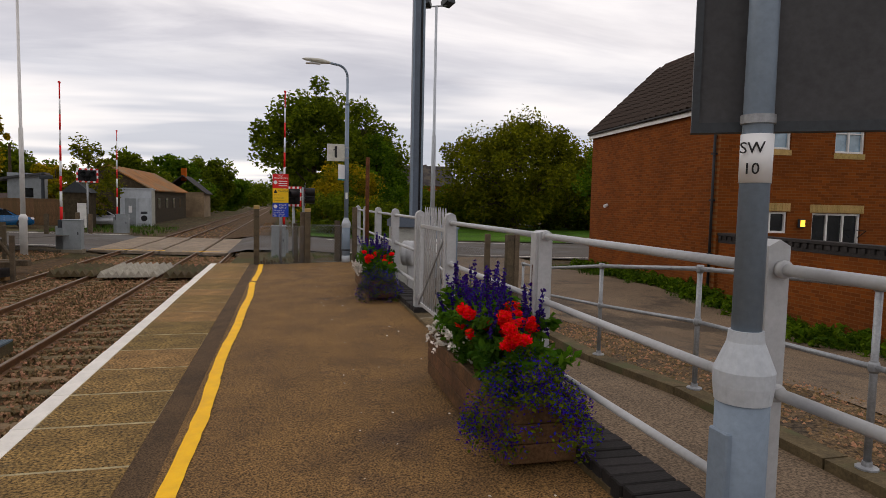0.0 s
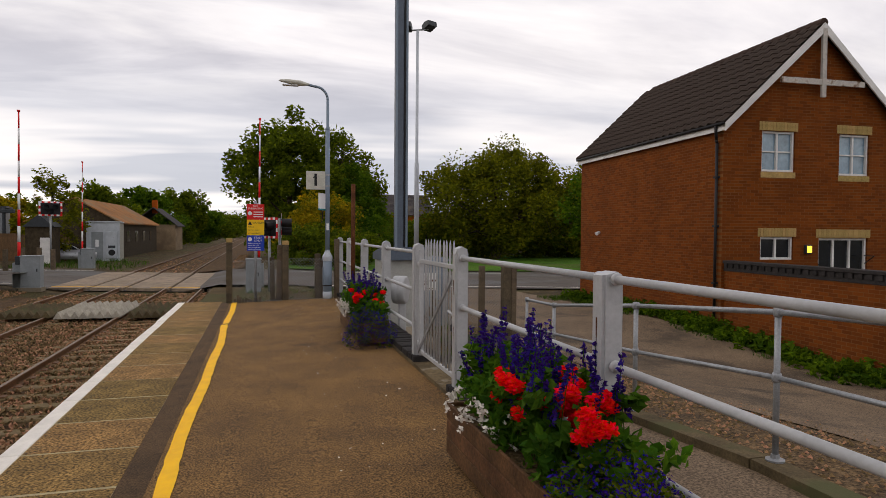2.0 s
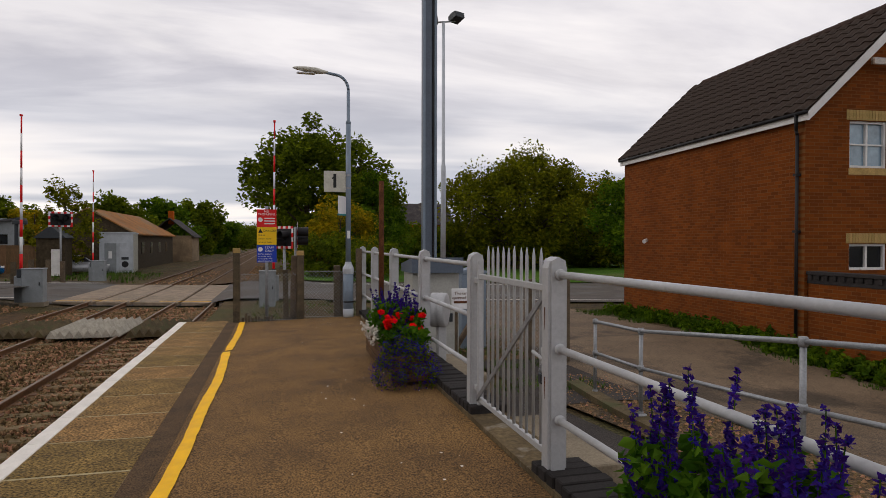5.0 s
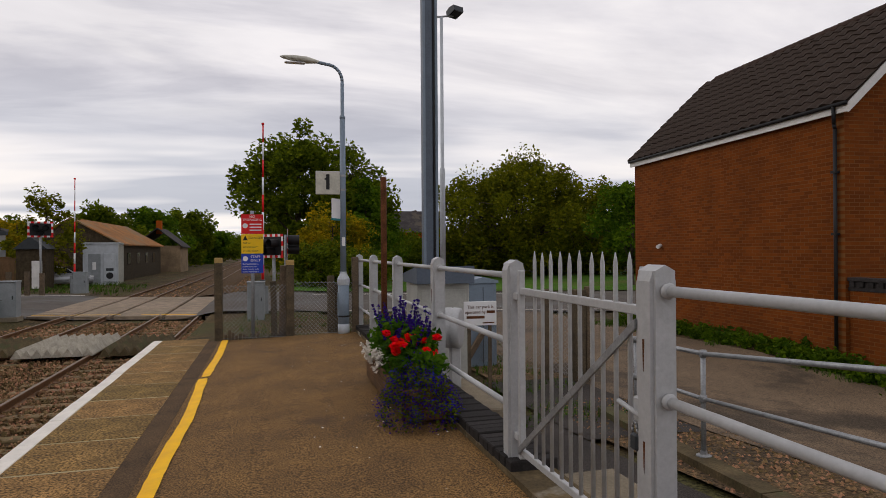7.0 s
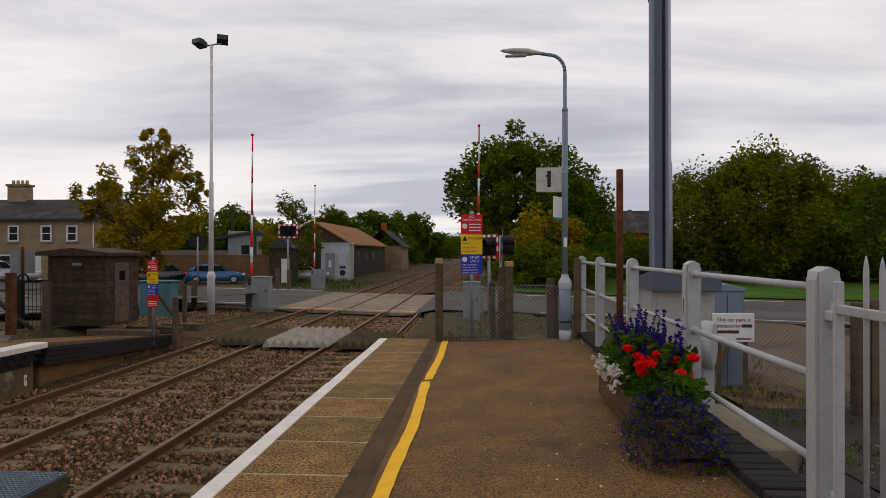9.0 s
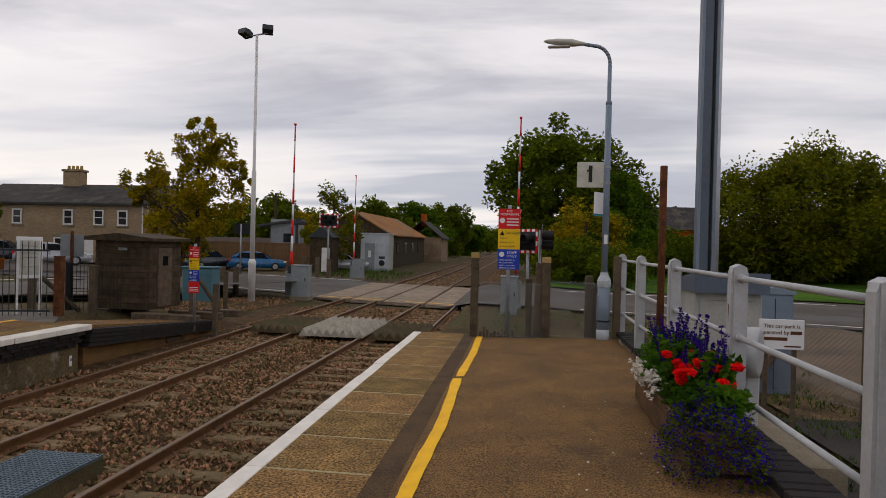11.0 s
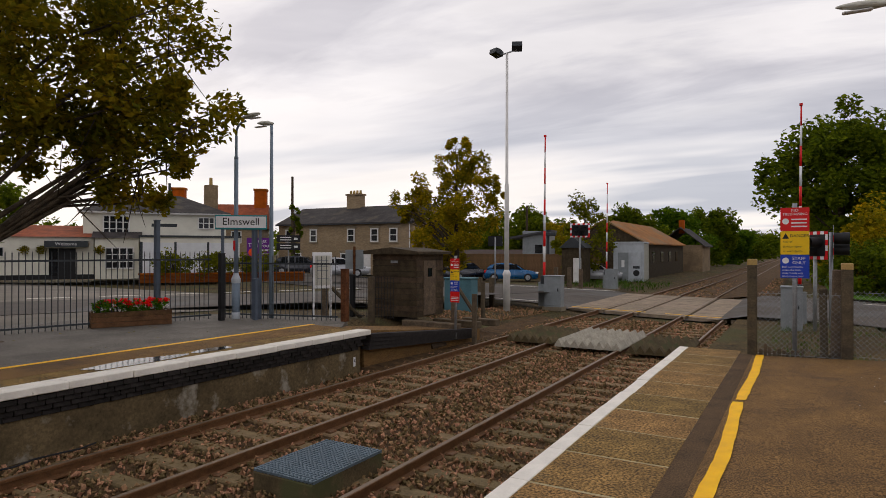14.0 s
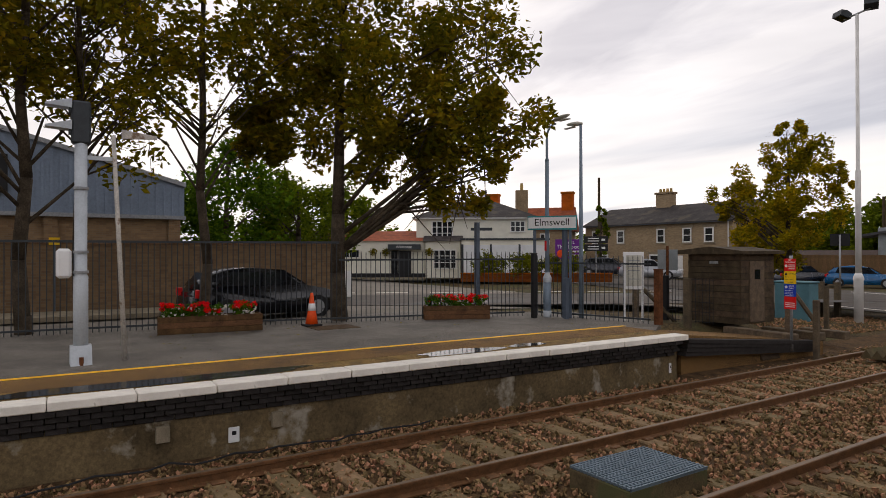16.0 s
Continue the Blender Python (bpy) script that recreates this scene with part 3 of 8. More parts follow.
def build_track(name, xa, xb, label):
    t = thing(name, (xa + xb) / 2, 0, TOP, label, "railway track", "railway tracks")
    cx = (xa + xb) / 2
    prof = [(-0.07, -0.15), (0.07, -0.15), (0.07, -0.135), (0.012, -0.115), (0.012, -0.045), (0.036, -0.035), (0.036, -0.004), (0.03, 0.0), (-0.03, 0.0), (-0.036, -0.004), (-0.036, -0.035), (-0.012, -0.045), (-0.012, -0.115), (-0.07, -0.135)]
    for x in (xa, xb):
        r = part("rail", prism(nb(), [(px + x - cx, pz) for px, pz in prof], "y", -30, 220), "rubble", t, "rusty steel rail")
        part("running_surface", bx(x - cx - 0.028, x - cx + 0.028, -30, 220, -0.004, 0.003), "rail_top", r)
    s = part("sleeper", bx(-1.25, 1.25, -0.125, 0.125, -0.27, -0.125, 0.02), "sleeper", t, "", at=pose(0, -4, 0))
    clip = part("rail_clip", bx(-0.05, 0.05, -0.08, 0.08, -0.15, -0.10, 0.012), "rubble", t, "", at=pose(xa - cx - 0.11, -4, 0.0))
    ys = [y for y in np.arange(-3.3, 24, 0.66)] + [y for y in np.arange(38.0, 80, 0.66)]
    for k, y in enumerate(ys):
        shared("sleeper", s.data, t, pose(RNG.normal(0, 0.02), float(y), 0, 0, 0, RNG.normal(0, 0.4)))
        if y < 16:
            for x in (xa, xb):
                for e in (-0.11, 0.11):
                    shared("rail_clip", clip.data, t, pose(x - cx + e, float(y), 0))
    return t


build_track("near_track", RAIL_X[1], RAIL_X[0], "rusty steel rails on concrete sleepers beside the platform")
build_track("far_track", RAIL_X[3], RAIL_X[2], "rusty steel rails on concrete sleepers beside the far platform")


def build_ballast():
    """Loose stones over the bed, thinner with distance."""
    g = np.random.default_rng(3)
    base = np.array([(1, 0, -.3), (-.5, .87, -.3), (-.5, -.87, -.3), (.4, .6, .5), (-.75, 0, .5), (.4, -.6, .5)])
    faces = [(0, 3, 5), (1, 4, 3), (2, 5, 4), (3, 4, 5), (0, 1, 3), (1, 2, 4), (2, 0, 5)]
    vs, fs = [], []
    rows = [(-6.6, -0.5, -2, 9.5, 15000, 0.034), (-6.5, -0.5, 9.5, 16, 8000, 0.038), (-6.5, -0.5, 16, 25, 4500, 0.05), (-9.5, -7.5, 18, 26, 1500, 0.045), (-6, 0.5, 38, 60, 1200, 0.08)]
    for x0, x1, y0, y1, n, s in rows:
        for _ in range(n):
            x, y = g.uniform(x0, x1), g.uniform(y0, y1)
            k = s * (0.6 + 0.9 * g.random())
            rot = Euler((g.uniform(0, 6), g.uniform(0, 6), g.uniform(0, 6))).to_matrix()
            z = height(x, y) + 0.018 + (0.042 * g.random() if -6.6 < x < -0.5 else 0.0)
            o = len(vs)
            sc = (k, k * g.uniform(0.6, 1), k * g.uniform(0.6, 1.1))
            for b in base:
                v = rot @ Vector((b[0] * sc[0], b[1] * sc[1], b[2] * sc[2]))
                vs.append((x + v.x, y + v.y, z + v.z))
            fs.extend([(a + o, b_ + o, c + o) for a, b_, c in faces])
    tagged(soup("ballast_stones", vs, fs, "ballast"), "loose brown ballast stones between the rails", "ballast", kind="stuff")


build_ballast()


# ---- near platform ----
RISE = 0.16


def build_platform():
    bm = nb()
    low = [bm.verts.new(v) for v in ((1.03, -30, -0.9), (3.46, -30, -0.9), (3.46, 11.75, -0.9), (1.03, 11.86, -0.9))]
    top = [bm.verts.new(v) for v in ((1.03, -30, 0), (3.46, -30, RISE), (3.46, 11.75, RISE * 0.6), (1.03, 11.86, 0))]
    bm.faces.new(low[::-1])
    bm.faces.new(top)
    for i in range(4):
        j = (i + 1) % 4
        bm.faces.new((low[i], low[j], top[j], top[i]))
    p = tagged(part("platform", bm, "asphalt"), "brown asphalt station platform with painted lines", "platform", kind="structure")
    part("platform_wall", bx(0.0, 1.03, -30, 12.1, -1.0, -0.07), "dark_wall", p, "sooty brick platform face")
    part("asphalt_strip", bx(0.835, 1.03, -30, 11.95, -0.07, 0.002), "asphalt_dark", p, "darker patched asphalt strip")
    part("bedding", bx(-0.08, 0.835, -30, 12.0, -0.08, -0.003), "joint", p, "pale mortar bedding in the slab joints")
    sl = part("slab", bx(0.025, 0.835, -0.385, 0.385, -0.07, 0.0, 0.006), "slab", p, "", at=pose(0, 5.47, 0))
    wl = part("white_edge", bx(-0.12, 0.025, -0.397, 0.397, -0.07, 0.003, 0.005), "white_line", p, "", at=pose(0, 5.47, 0))
    for i in range(-20, 9):
        y = 5.47 + 0.8 * i
        if i:
            shared("slab", sl.data, p, pose(0, y, RNG.normal(0, 0.0015)))
            shared("white_edge", wl.data, p, pose(RNG.normal(0, 0.004), y, RNG.normal(0, 0.0015)))
    # hand-laid yellow line with uneven edges and a gap
    for a, b, sh in ((-12.0, 8.36, 0.0), (8.47, 11.9, 0.02)):
        bm = nb()
        vs = []
        n = int((b - a) / 0.12)
        for i in range(n + 1):
            y = a + (b - a) * i / n
            c = lerp(y, [(-4, 1.14), (1, 1.138), (2.8, 1.12), (5.4, 1.155), (6.2, 1.16), (7.2, 1.13), (8.4, 1.115), (12, 1.125)]) + sh + 0.012 * math.sin(y * 1.9 + 1)
            w = 0.056 + 0.012 * noise.noise((y * 2.3, 1, 0))
            vs.append([bm.verts.new((c + s * w + 0.008 * noise.noise((y * 9, s, 3)), y, 0.0045 + RISE * (c + s * w - 1.03) / 2.43)) for s in (-1, 1)])
        for q, r in zip(vs, vs[1:]):
            bm.faces.new((q[0], q[1], r[1], r[0]))
        part("yellow_line", bm, "yellow_line", p, "worn yellow safety line")
    return p


PLATFORM = build_platform()


def build_edge_wall():
    """Dark brick coping along the back of the platform."""
    w = thing("brick_kerb", 3.62, 0, RISE - 0.03, "dark engineering brick coping along the platform back", "kerb", kind="structure")
    part("core", bx(-0.155, 0.17, -30, 11.75, -0.75, 0.015), "dark_wall", w, "dark mortar core")
    b = part("brick", bx(-0.15, 0.19, -0.051, 0.051, -0.02, 0.085, 0.008), "brick_black", w, "", at=pose(0, -4.0, 0))
    for i in range(1, 140):
        y = -4.0 + 0.113 * i
        if 2.35 < y < 3.75:
            continue
        shared("brick", b.data, w, pose(RNG.normal(0, 0.004), y, RNG.normal(0, 0.003), 0, 0, RNG.normal(0, 0.8)))


build_edge_wall()
tagged(part("step", bx(3.47, 4.2, 2.42, 3.7, -0.5, RISE - 0.04, 0.01), "concrete"), "pale concrete threshold slab below the white gate", "step", kind="structure")
tagged(part("step", bx(3.84, 4.40, 5.9, 7.45, -0.55, 0.0, 0.015), "concrete"), "pale concrete slab behind the planter", "slab", kind="structure")


def rail_line(y):
    """Where the tubular railing and its kerb run."""
    return lerp(y, [(2.2, 5.45), (4.9, 5.85), (7.2, 6.2)])


def build_lane_kerb():
    k = thing("lane_kerb", 5.40, 0, 0, "mossy concrete kerb beam under the tubular railing", "kerb", kind="structure")
    for i in range(-12, 4):
        y0, y1 = 1.7 * i + 0.45, 1.7 * i + 2.13
        z0, z1 = height(5.4, y0) + 0.09, height(5.4, y1) + 0.09
        bm = nb()
        prism(bm, [(y0, z0 - 0.4), (y1, z1 - 0.4), (y1, z1), (y0, z0)], "x", -0.10, 0.11)
        for v in bm.verts:
            v.co.x += rail_line(v.co.y) - 5.45
        part("kerb_beam", bm, "kerb_mossy", k)


build_lane_kerb()


# ---- far platform ----
OX, OZ = -6.30, -0.08


def build_far_platform():
    p = tagged(part("far_platform", prism(nb(), [(OX - 0.9, -30), (-13.9, -30), (-13.9, 9.5), (-11.2, 13.3), (OX - 1.9, 13.3), (OX - 0.9, 11.9)], "z", -1.0, OZ), "grey_platform"), "grey asphalt far platform with white edge", "platform", kind="structure")
    part("wet_strip", bx(OX - 0.9, OX - 0.34, -30, 11.85, -0.3, OZ - 0.001), "slab", p, "brown paved strip inside the white edge")
    c = part("edge_stone", bx(-0.36, -0.02, -0.446, 0.446, -0.095, 0.012, 0.012), "white_line", p, "", at=pose(OX, 11.4, OZ))
    for i in range(1, 34):
        shared("edge_stone", c.data, p, pose(OX + RNG.normal(0, 0.006), 11.4 - 0.9 * i, OZ + RNG.normal(0, 0.003)))
    br = part("brick", bx(-0.3, 0.0, -0.108, 0.108, -0.035, 0.035, 0.006), "brick_black", p, "", at=pose(OX - 0.05, 11.6, OZ - 0.135))
    for row, (dx, dz) in enumerate(((-0.05, -0.135), (-0.09, -0.21), (-0.13, -0.285), (-0.17, -0.36))):
        for i in range(74):
            y = 11.6 - 0.225 * i - (0.11 if row % 2 else 0)
            if row or i:
                shared("brick", br.data, p, pose(OX + dx + RNG.normal(0, 0.004), y, OZ + dz))
    part("lower_brickwork", bx(OX - 0.6, OX - 0.05, -30, -5.2, -0.6, -0.21), "brick_black", p, "sooty corbelled brick courses")
    part("face_wall", bx(OX - 0.7, OX - 0.2, -30, 11.7, -1.2, -0.42), "dark_wall", p, "stained render wall below the bricks")
    part("yellow_line", bx(OX - 1.89, OX - 1.77, -30, 12.0, OZ, OZ + 0.004), "yellow_line", p, "thin yellow safety line")
    part("coloured_strip", bx(OX - 1.78, OX - 0.9, -30, 11.9, OZ, OZ + 0.002), "asphalt", p, "brown worn strip along the platform edge")
    for cx, cy, sx, sy in ((-6.95, 6.9, 0.26, 0.75), (-6.95, 2.2, 0.22, 2.1), (-7.0, 8.3, 0.16, 0.4)):
        bm = nb()
        vs = []
        for k in range(28):
            a = k * math.tau / 28
            r = 1 + 0.35 * noise.noise((math.cos(a) * 1.6, math.sin(a) * 1.6, cx + cy))
            vs.append(bm.verts.new((cx + sx * r * math.cos(a), cy + sy * r * math.sin(a), OZ + 0.0065)))
        bm.faces.new(vs)
        part("puddle", bm, "puddle", p, "shallow puddle of rainwater")
    # end ramp with black brick edge
    bm = nb()
    prism(bm, [(11.9, -1.0), (17.2, -1.0), (17.2, -0.62), (11.9, OZ - 0.02)], "x", OX - 1.6, OX - 0.25)
    part("end_ramp", bm, "asphalt", p, "sloping earth ramp at the platform end")
    bm = nb()
    for i in range(4):
        prism(bm, [(11.85, OZ - 0.16 - 0.09 * i), (16.6, -0.62 - 0.06 * i), (16.6, -0.54 - 0.06 * i), (11.85, OZ - 0.08 - 0.09 * i)], "x", OX - 0.3, OX - 0.02 - 0.02 * i)
    part("ramp_edge", bm, "brick_black", p, "black brick edge of the ramp")
    # the edge swings slightly away from the rails
    p.matrix_basis = pose(OX, 11.85, 0, 0, 0, -1.7) @ pose(-OX, -11.85, 0)


build_far_platform()


# ---- white railing and gate ----
FX = 3.56


def railing_post(x, y, z0, z1, broken=False):
    t = thing("railing_post", x, y, z0, "white painted timber railing post with rounded top", "post", "white railing posts")
    h = z1 - z0
    w = 0.064
    bm = nb()
    if broken:
        prism(bm, [(-w, -0.2), (w, -0.2), (w, h - 0.035), (0.02, h - 0.01), (-w, h - 0.03)], "y", -w, w)
    else:
        prism(bm, [(-w, -0.2), (w, -0.2), (w, h - 0.07), (w * 0.75, h - 0.025), (0.0, h), (-w * 0.75, h - 0.025), (-w, h - 0.07)], "y", -w, w)
    bmesh.ops.bevel(bm, geom=[e for e in bm.edges if abs(e.verts[0].co.z - e.verts[1].co.z) > 0.3], offset=0.018, segments=2, affect="EDGES")
    part("shaft", bm, "white_paint", t)
    return t


POST_Y = (-4.9, -2.62, -0.42, 2.23, 3.9, 5.95, 8.05, 10.08, 11.8)
for i, y in enumerate(POST_Y):
    t = railing_post(FX, y, RISE - 0.05, 1.49 if i == 2 else 1.55, i == 2)
    if i in (2, 3, 5, 6):
        for z in (1.28, 0.84):
            part("rust_streak", prism(nb(), [(0.002, z - RISE - 0.14), (0.006, z - RISE - 0.11), (0.009, z - RISE), (-0.005, z - RISE)], "x", -0.0665, -0.0645), "rust", t, "rust streak below a bolt")


def railing_run(y0, y1):
    t = thing("railing", FX, y0, 0, "three white painted steel tubes between timber posts", "railing", "white railing runs")
    for z in (1.44, 0.975, 0.53):
        r = part("rail", tube(nb(), (0, 0.06, z), (0, y1 - y0 - 0.06, z), 0.023, n=12), "white_paint", t, "", True)
        for e in (0.09, y1 - y0 - 0.09):
            part("socket", lathe(nb(), [(0.032, -0.015), (0.036, 0), (0.032, 0.015)], 12), "white_paint", r, "", True, at=Matrix.Translation((0, e, z)) @ pose(0, 0, 0, 90))


for a, b in zip(POST_Y, POST_Y[1:]):
    if a != 2.23:
        railing_run(a, b)


def gate():
    y0, y1 = 2.33, 3.78
    g = thing("gate", FX, y0, 0.22, "white steel picket gate with diagonal brace, shut", "gate")
    L = y1 - y0
    part("hanging_stile", bx(-0.022, 0.022, L - 0.035, L, 0.0, 1.26, 0.006), "white_paint", g)
    part("latch_stile", prism(nb(), [(-0.03, 0), (0.03, 0), (0.03, 1.24), (0, 1.32), (-0.03, 1.24)], "x", -0.018, 0.018), "white_paint", g)
    part("top_bar", bx(-0.016, 0.016, 0, L, 1.10, 1.145, 0.004), "white_paint", g)
    part("bottom_bar", bx(-0.016, 0.016, 0, L, 0.03, 0.075, 0.004), "white_paint", g)
    part("brace", prism(nb(), [(0.02, 1.04), (0.02, 1.085), (L - 0.02, 0.08), (L - 0.02, 0.035)], "x", -0.034, -0.02), "galv", g, "grey diagonal brace strap")
    pk = part("picket", lathe(nb(), [(0.0125, 0), (0.0125, 1.27), (0.009, 1.30), (0.002, 1.335)], 8), "white_paint", g, "", True, at=pose(0, 0.11, 0.05))
    for k in range(1, 10):
        shared("picket", pk.data, g, pose(RNG.normal(0, 0.003), 0.11 + 0.122 * k, 0.05 + RNG.normal(0, 0.004)))
    for z in (0.12, 1.06):
        h = part("hinge", bx(-0.03, 0.03, L - 0.02, L + 0.06, z, z + 0.05, 0.006), "white_paint", g)
        part("pin", tube(nb(), (0, L + 0.02, z - 0.04), (0, L + 0.02, z + 0.09), 0.016), "white_paint", h, "", True)
    lt = part("latch", bx(-0.035, -0.02, -0.07, 0.04, 0.62, 0.74, 0.01), "white_paint", g)
    part("bolt", tube(nb(), (-0.045, -0.06, 0.66), (-0.045, 0.14, 0.69), 0.012), "white_paint", lt, "", True)
    pl = part("padlock", bx(-0.06, -0.036, -0.03, 0.03, 0.50, 0.58, 0.012), "dark_metal", g, "dark padlock")
    bm = nb()
    pipe(bm, [(-0.048, -0.02 + 0.02 * (1 - math.cos(a)), 0.58 + 0.05 * math.sin(a)) for a in np.linspace(0, math.pi, 8)], 0.006, 6)
    part("shackle", bm, "galv", pl, "", True)


gate()


# ---- galvanised handrail beside the lane ----
def handrail():
    ys = [-6.7, -5.0, -3.25, -1.45, 0.35, 2.2, 4.9, 6.4]
    top = lambda y: lerp(y, [(-1.45, 1.19), (0.35, 1.107), (2.2, 0.943), (4.9, 0.63), (6.4, 0.55)])
    for i, y in enumerate(ys):
        zt = top(y)
        b = height(5.45, y) + 0.09
        t = thing("handrail_post", rail_line(y), y, b, "galvanised steel tube post on a base flange", "post", "handrail posts")
        part("shaft", tube(nb(), (0, 0, 0), (0, 0, zt - b), 0.024, n=10), "galv", t, "", True)
        part("flange", lathe(nb(), [(0.07, 0), (0.07, 0.012), (0.035, 0.02), (0.03, 0.05)], 12), "galv", t)
        for z in (zt - b, (zt - b) * 0.56):
            part("clamp", lathe(nb(), [(0.03, z - 0.035), (0.036, z - 0.02), (0.036, z + 0.02), (0.03, z + 0.035)], 12), "galv", t, "", True)
        if i:
            y0 = ys[i - 1]
            b0 = height(5.45, y0) + 0.09
            r = thing("handrail", rail_line(y0), y0, 0, "pair of galvanised steel handrail tubes", "handrail", "handrail runs")
            part("top_tube", tube(nb(), (0, 0.0, top(y0)), (rail_line(y) - rail_line(y0), y - y0, zt), 0.022, n=10), "galv", r, "", True)
            part("middle_tube", tube(nb(), (0, 0.0, b0 + (top(y0) - b0) * 0.56), (rail_line(y) - rail_line(y0), y - y0, b + (zt - b) * 0.56), 0.02, n=10), "galv", r, "", True)


handrail()


# ---- lamp columns ----
def column(name, x, y, z, h, label, base_h=1.05, base_r=0.105, shaft_r=0.055, top_r=0.034, joint=4.0):
    t = thing(name, x, y, z, label, "lamp post")
    part("base", lathe(nb(), [(base_r, -0.1), (base_r, base_h - 0.10)], 20), "grey_blue", t, "blue-grey steel base", True)
    part("collar", lathe(nb(), [(base_r + 0.004, base_h - 0.16), (base_r + 0.012, base_h - 0.10), (base_r + 0.012, base_h - 0.05), (shaft_r + 0.012, base_h + 0.05), (shaft_r + 0.008, base_h + 0.09)], 20), "pale_grey", t, "pale painted collar")
    part("foot_band", lathe(nb(), [(base_r + 0.003, -0.05), (base_r + 0.003, 0.17)], 20), "pale_grey", t, "white painted foot", True)
    part("access_door", bx(-base_r - 0.006, -base_r + 0.03, -0.05, 0.05, 0.3, 0.75, 0.006), "grey_blue", t)
    part("shaft", lathe(nb(), [(shaft_r, base_h + 0.05), (shaft_r * 0.92, joint)], 16), "grey_blue", t, "", True)
    part("upper_shaft", lathe(nb(), [(shaft_r * 0.95, joint - 0.02), (shaft_r * 0.95, joint + 0.03), (top_r, joint + 0.05), (top_r, h)], 14), "grey_blue", t, "", True)
    return t


def lantern(t, x, z, length, flip=-1):
    """Street lantern head reaching along x."""
    bm = nb()
    sec = [(0.0, 0.03, 0.03), (0.08, 0.05, 0.045), (0.2, 0.085, 0.07), (0.42, 0.085, 0.06), (0.58, 0.05, 0.035), (0.64, 0.012, 0.012)]
    rings = []
    for s, ry, rz in sec:
        rings.append([bm.verts.new((x + flip * s * length / 0.64, ry * math.cos(a), z + 0.02 + s * 0.09 + rz * math.sin(a) * (1 if math.sin(a) > 0 else 0.8))) for a in np.linspace(0, math.tau, 12, endpoint=False)])
    for a, b in zip(rings, rings[1:]):
        for k in range(12):
            bm.faces.new((a[k], a[(k + 1) % 12], b[(k + 1) % 12], b[k]))
    bm.faces.new(rings[0][::-1])
    bm.faces.new(rings[-1])
    bmesh.ops.recalc_face_normals(bm, faces=bm.faces[:])
    hd = part("lantern", bm, "sign_grey", t, "grey lantern head", True)
    part("bowl", bx(min(x + flip * 0.25, x + flip * 0.62), max(x + flip * 0.25, x + flip * 0.62), -0.06, 0.06, z - 0.035, z - 0.005, 0.02), "white", hd, "clouded lamp bowl")
    return hd


def platform_lamp():
    t = column("platform_lamp", 3.24, 11.64, 0.09, 4.65, "blue-grey platform lamp post with swan neck")
    bm = nb()
    pts = [(0, 0, 4.6)] + [(-0.28 + 0.28 * math.cos(a), 0, 4.68 + 0.30 * math.sin(a)) for a in np.linspace(0, math.pi / 2, 8)] + [(-0.45, 0, 5.01)]
    pipe(bm, pts, 0.03, 12)
    part("swan_neck", bm, "grey_blue", t, "", True)
    lantern(t, -0.42, 4.99, 0.70)
    s = part("number_sign", bx(-0.5, -0.06, -0.05, -0.02, 2.57, 3.0, 0.008), "sign_grey", t, "weathered platform number sign")
    letters("1", 0.38, "black", s, Matrix.Translation((-0.28, -0.053, 2.785)) @ pose(0, 0, 0, 90), bold=0.012)
    part("numeral_flag", prism(nb(), [(-0.30, 2.88), (-0.255, 2.93), (-0.255, 2.87), (-0.34, 2.83), (-0.34, 2.86)], "y", -0.0555, -0.052), "black", s)
    for z in (2.66, 2.92):
        part("strap", lathe(nb(), [(0.062, z - 0.02), (0.062, z + 0.02)], 14), "galv", t)
    n = part("small_sign", bx(-0.012, 0.012, -0.32, 0.0, 2.10, 2.48, 0.004), "white", t, "small name plate seen edge-on", at=pose(-0.06, -0.03, 0, 0, 0, -32))
    part("frame_edge", bx(-0.014, 0.014, -0.33, 0.0, 2.085, 2.12), "teal", n)
    part("label_plate", bx(-0.03, 0.03, -0.062, -0.055, 1.62, 1.78), "white", t, "small white label plate")
    bm = nb()
    lathe(bm, [(0.112, 0.30), (0.118, 0.315), (0.112, 0.33)], 16)
    part("cable_tie", bm, "black", t)


platform_lamp()


def sign_column():
    t = column("sign_column", 3.335, -2.80, RISE - 0.02, 4.2, "blue-grey steel column with white code plate and dark sign back", 1.01, 0.090, 0.050, 0.042, 3.2)
    part("code_plate", lathe(nb(), [(0.0525, 1.61), (0.0525, 1.775)], 24), "white", t, "white code plate wrapped round the column", True)
    d = Vector((-1.55, -1.85, 0)).normalized()
    ang = math.degrees(math.atan2(d.y, d.x))
    for text, z in (("SW", 1.725), ("10", 1.655)):
        letters(text, 0.054, "black", t, pose(0, 0, 0, 0, 0, ang - 14) @ Matrix.Translation((0.054, 0, z)) @ pose(0, 0, 0, 90, 0, 90))
    part("strap", lathe(nb(), [(0.056, 1.81), (0.056, 1.84)], 20), "galv", t)
    sb = part("sign_panel", bx(-0.19, 0.50, 0.07, 0.10, 1.81, 3.0, 0.006), "sign_back", t, "dark back of a framed notice", at=pose(0, 0, 0, 0, 0, -33))
    part("panel_frame", box(box(box(bx(-0.21, 0.52, 0.055, 0.115, 1.79, 1.825), -0.21, -0.185, 0.055, 0.115, 1.825, 3.0), 0.495, 0.52, 0.055, 0.115, 1.825, 3.0), -0.21, 0.52, 0.055, 0.115, 3.0, 3.03), "dark_metal", sb)


sign_column()


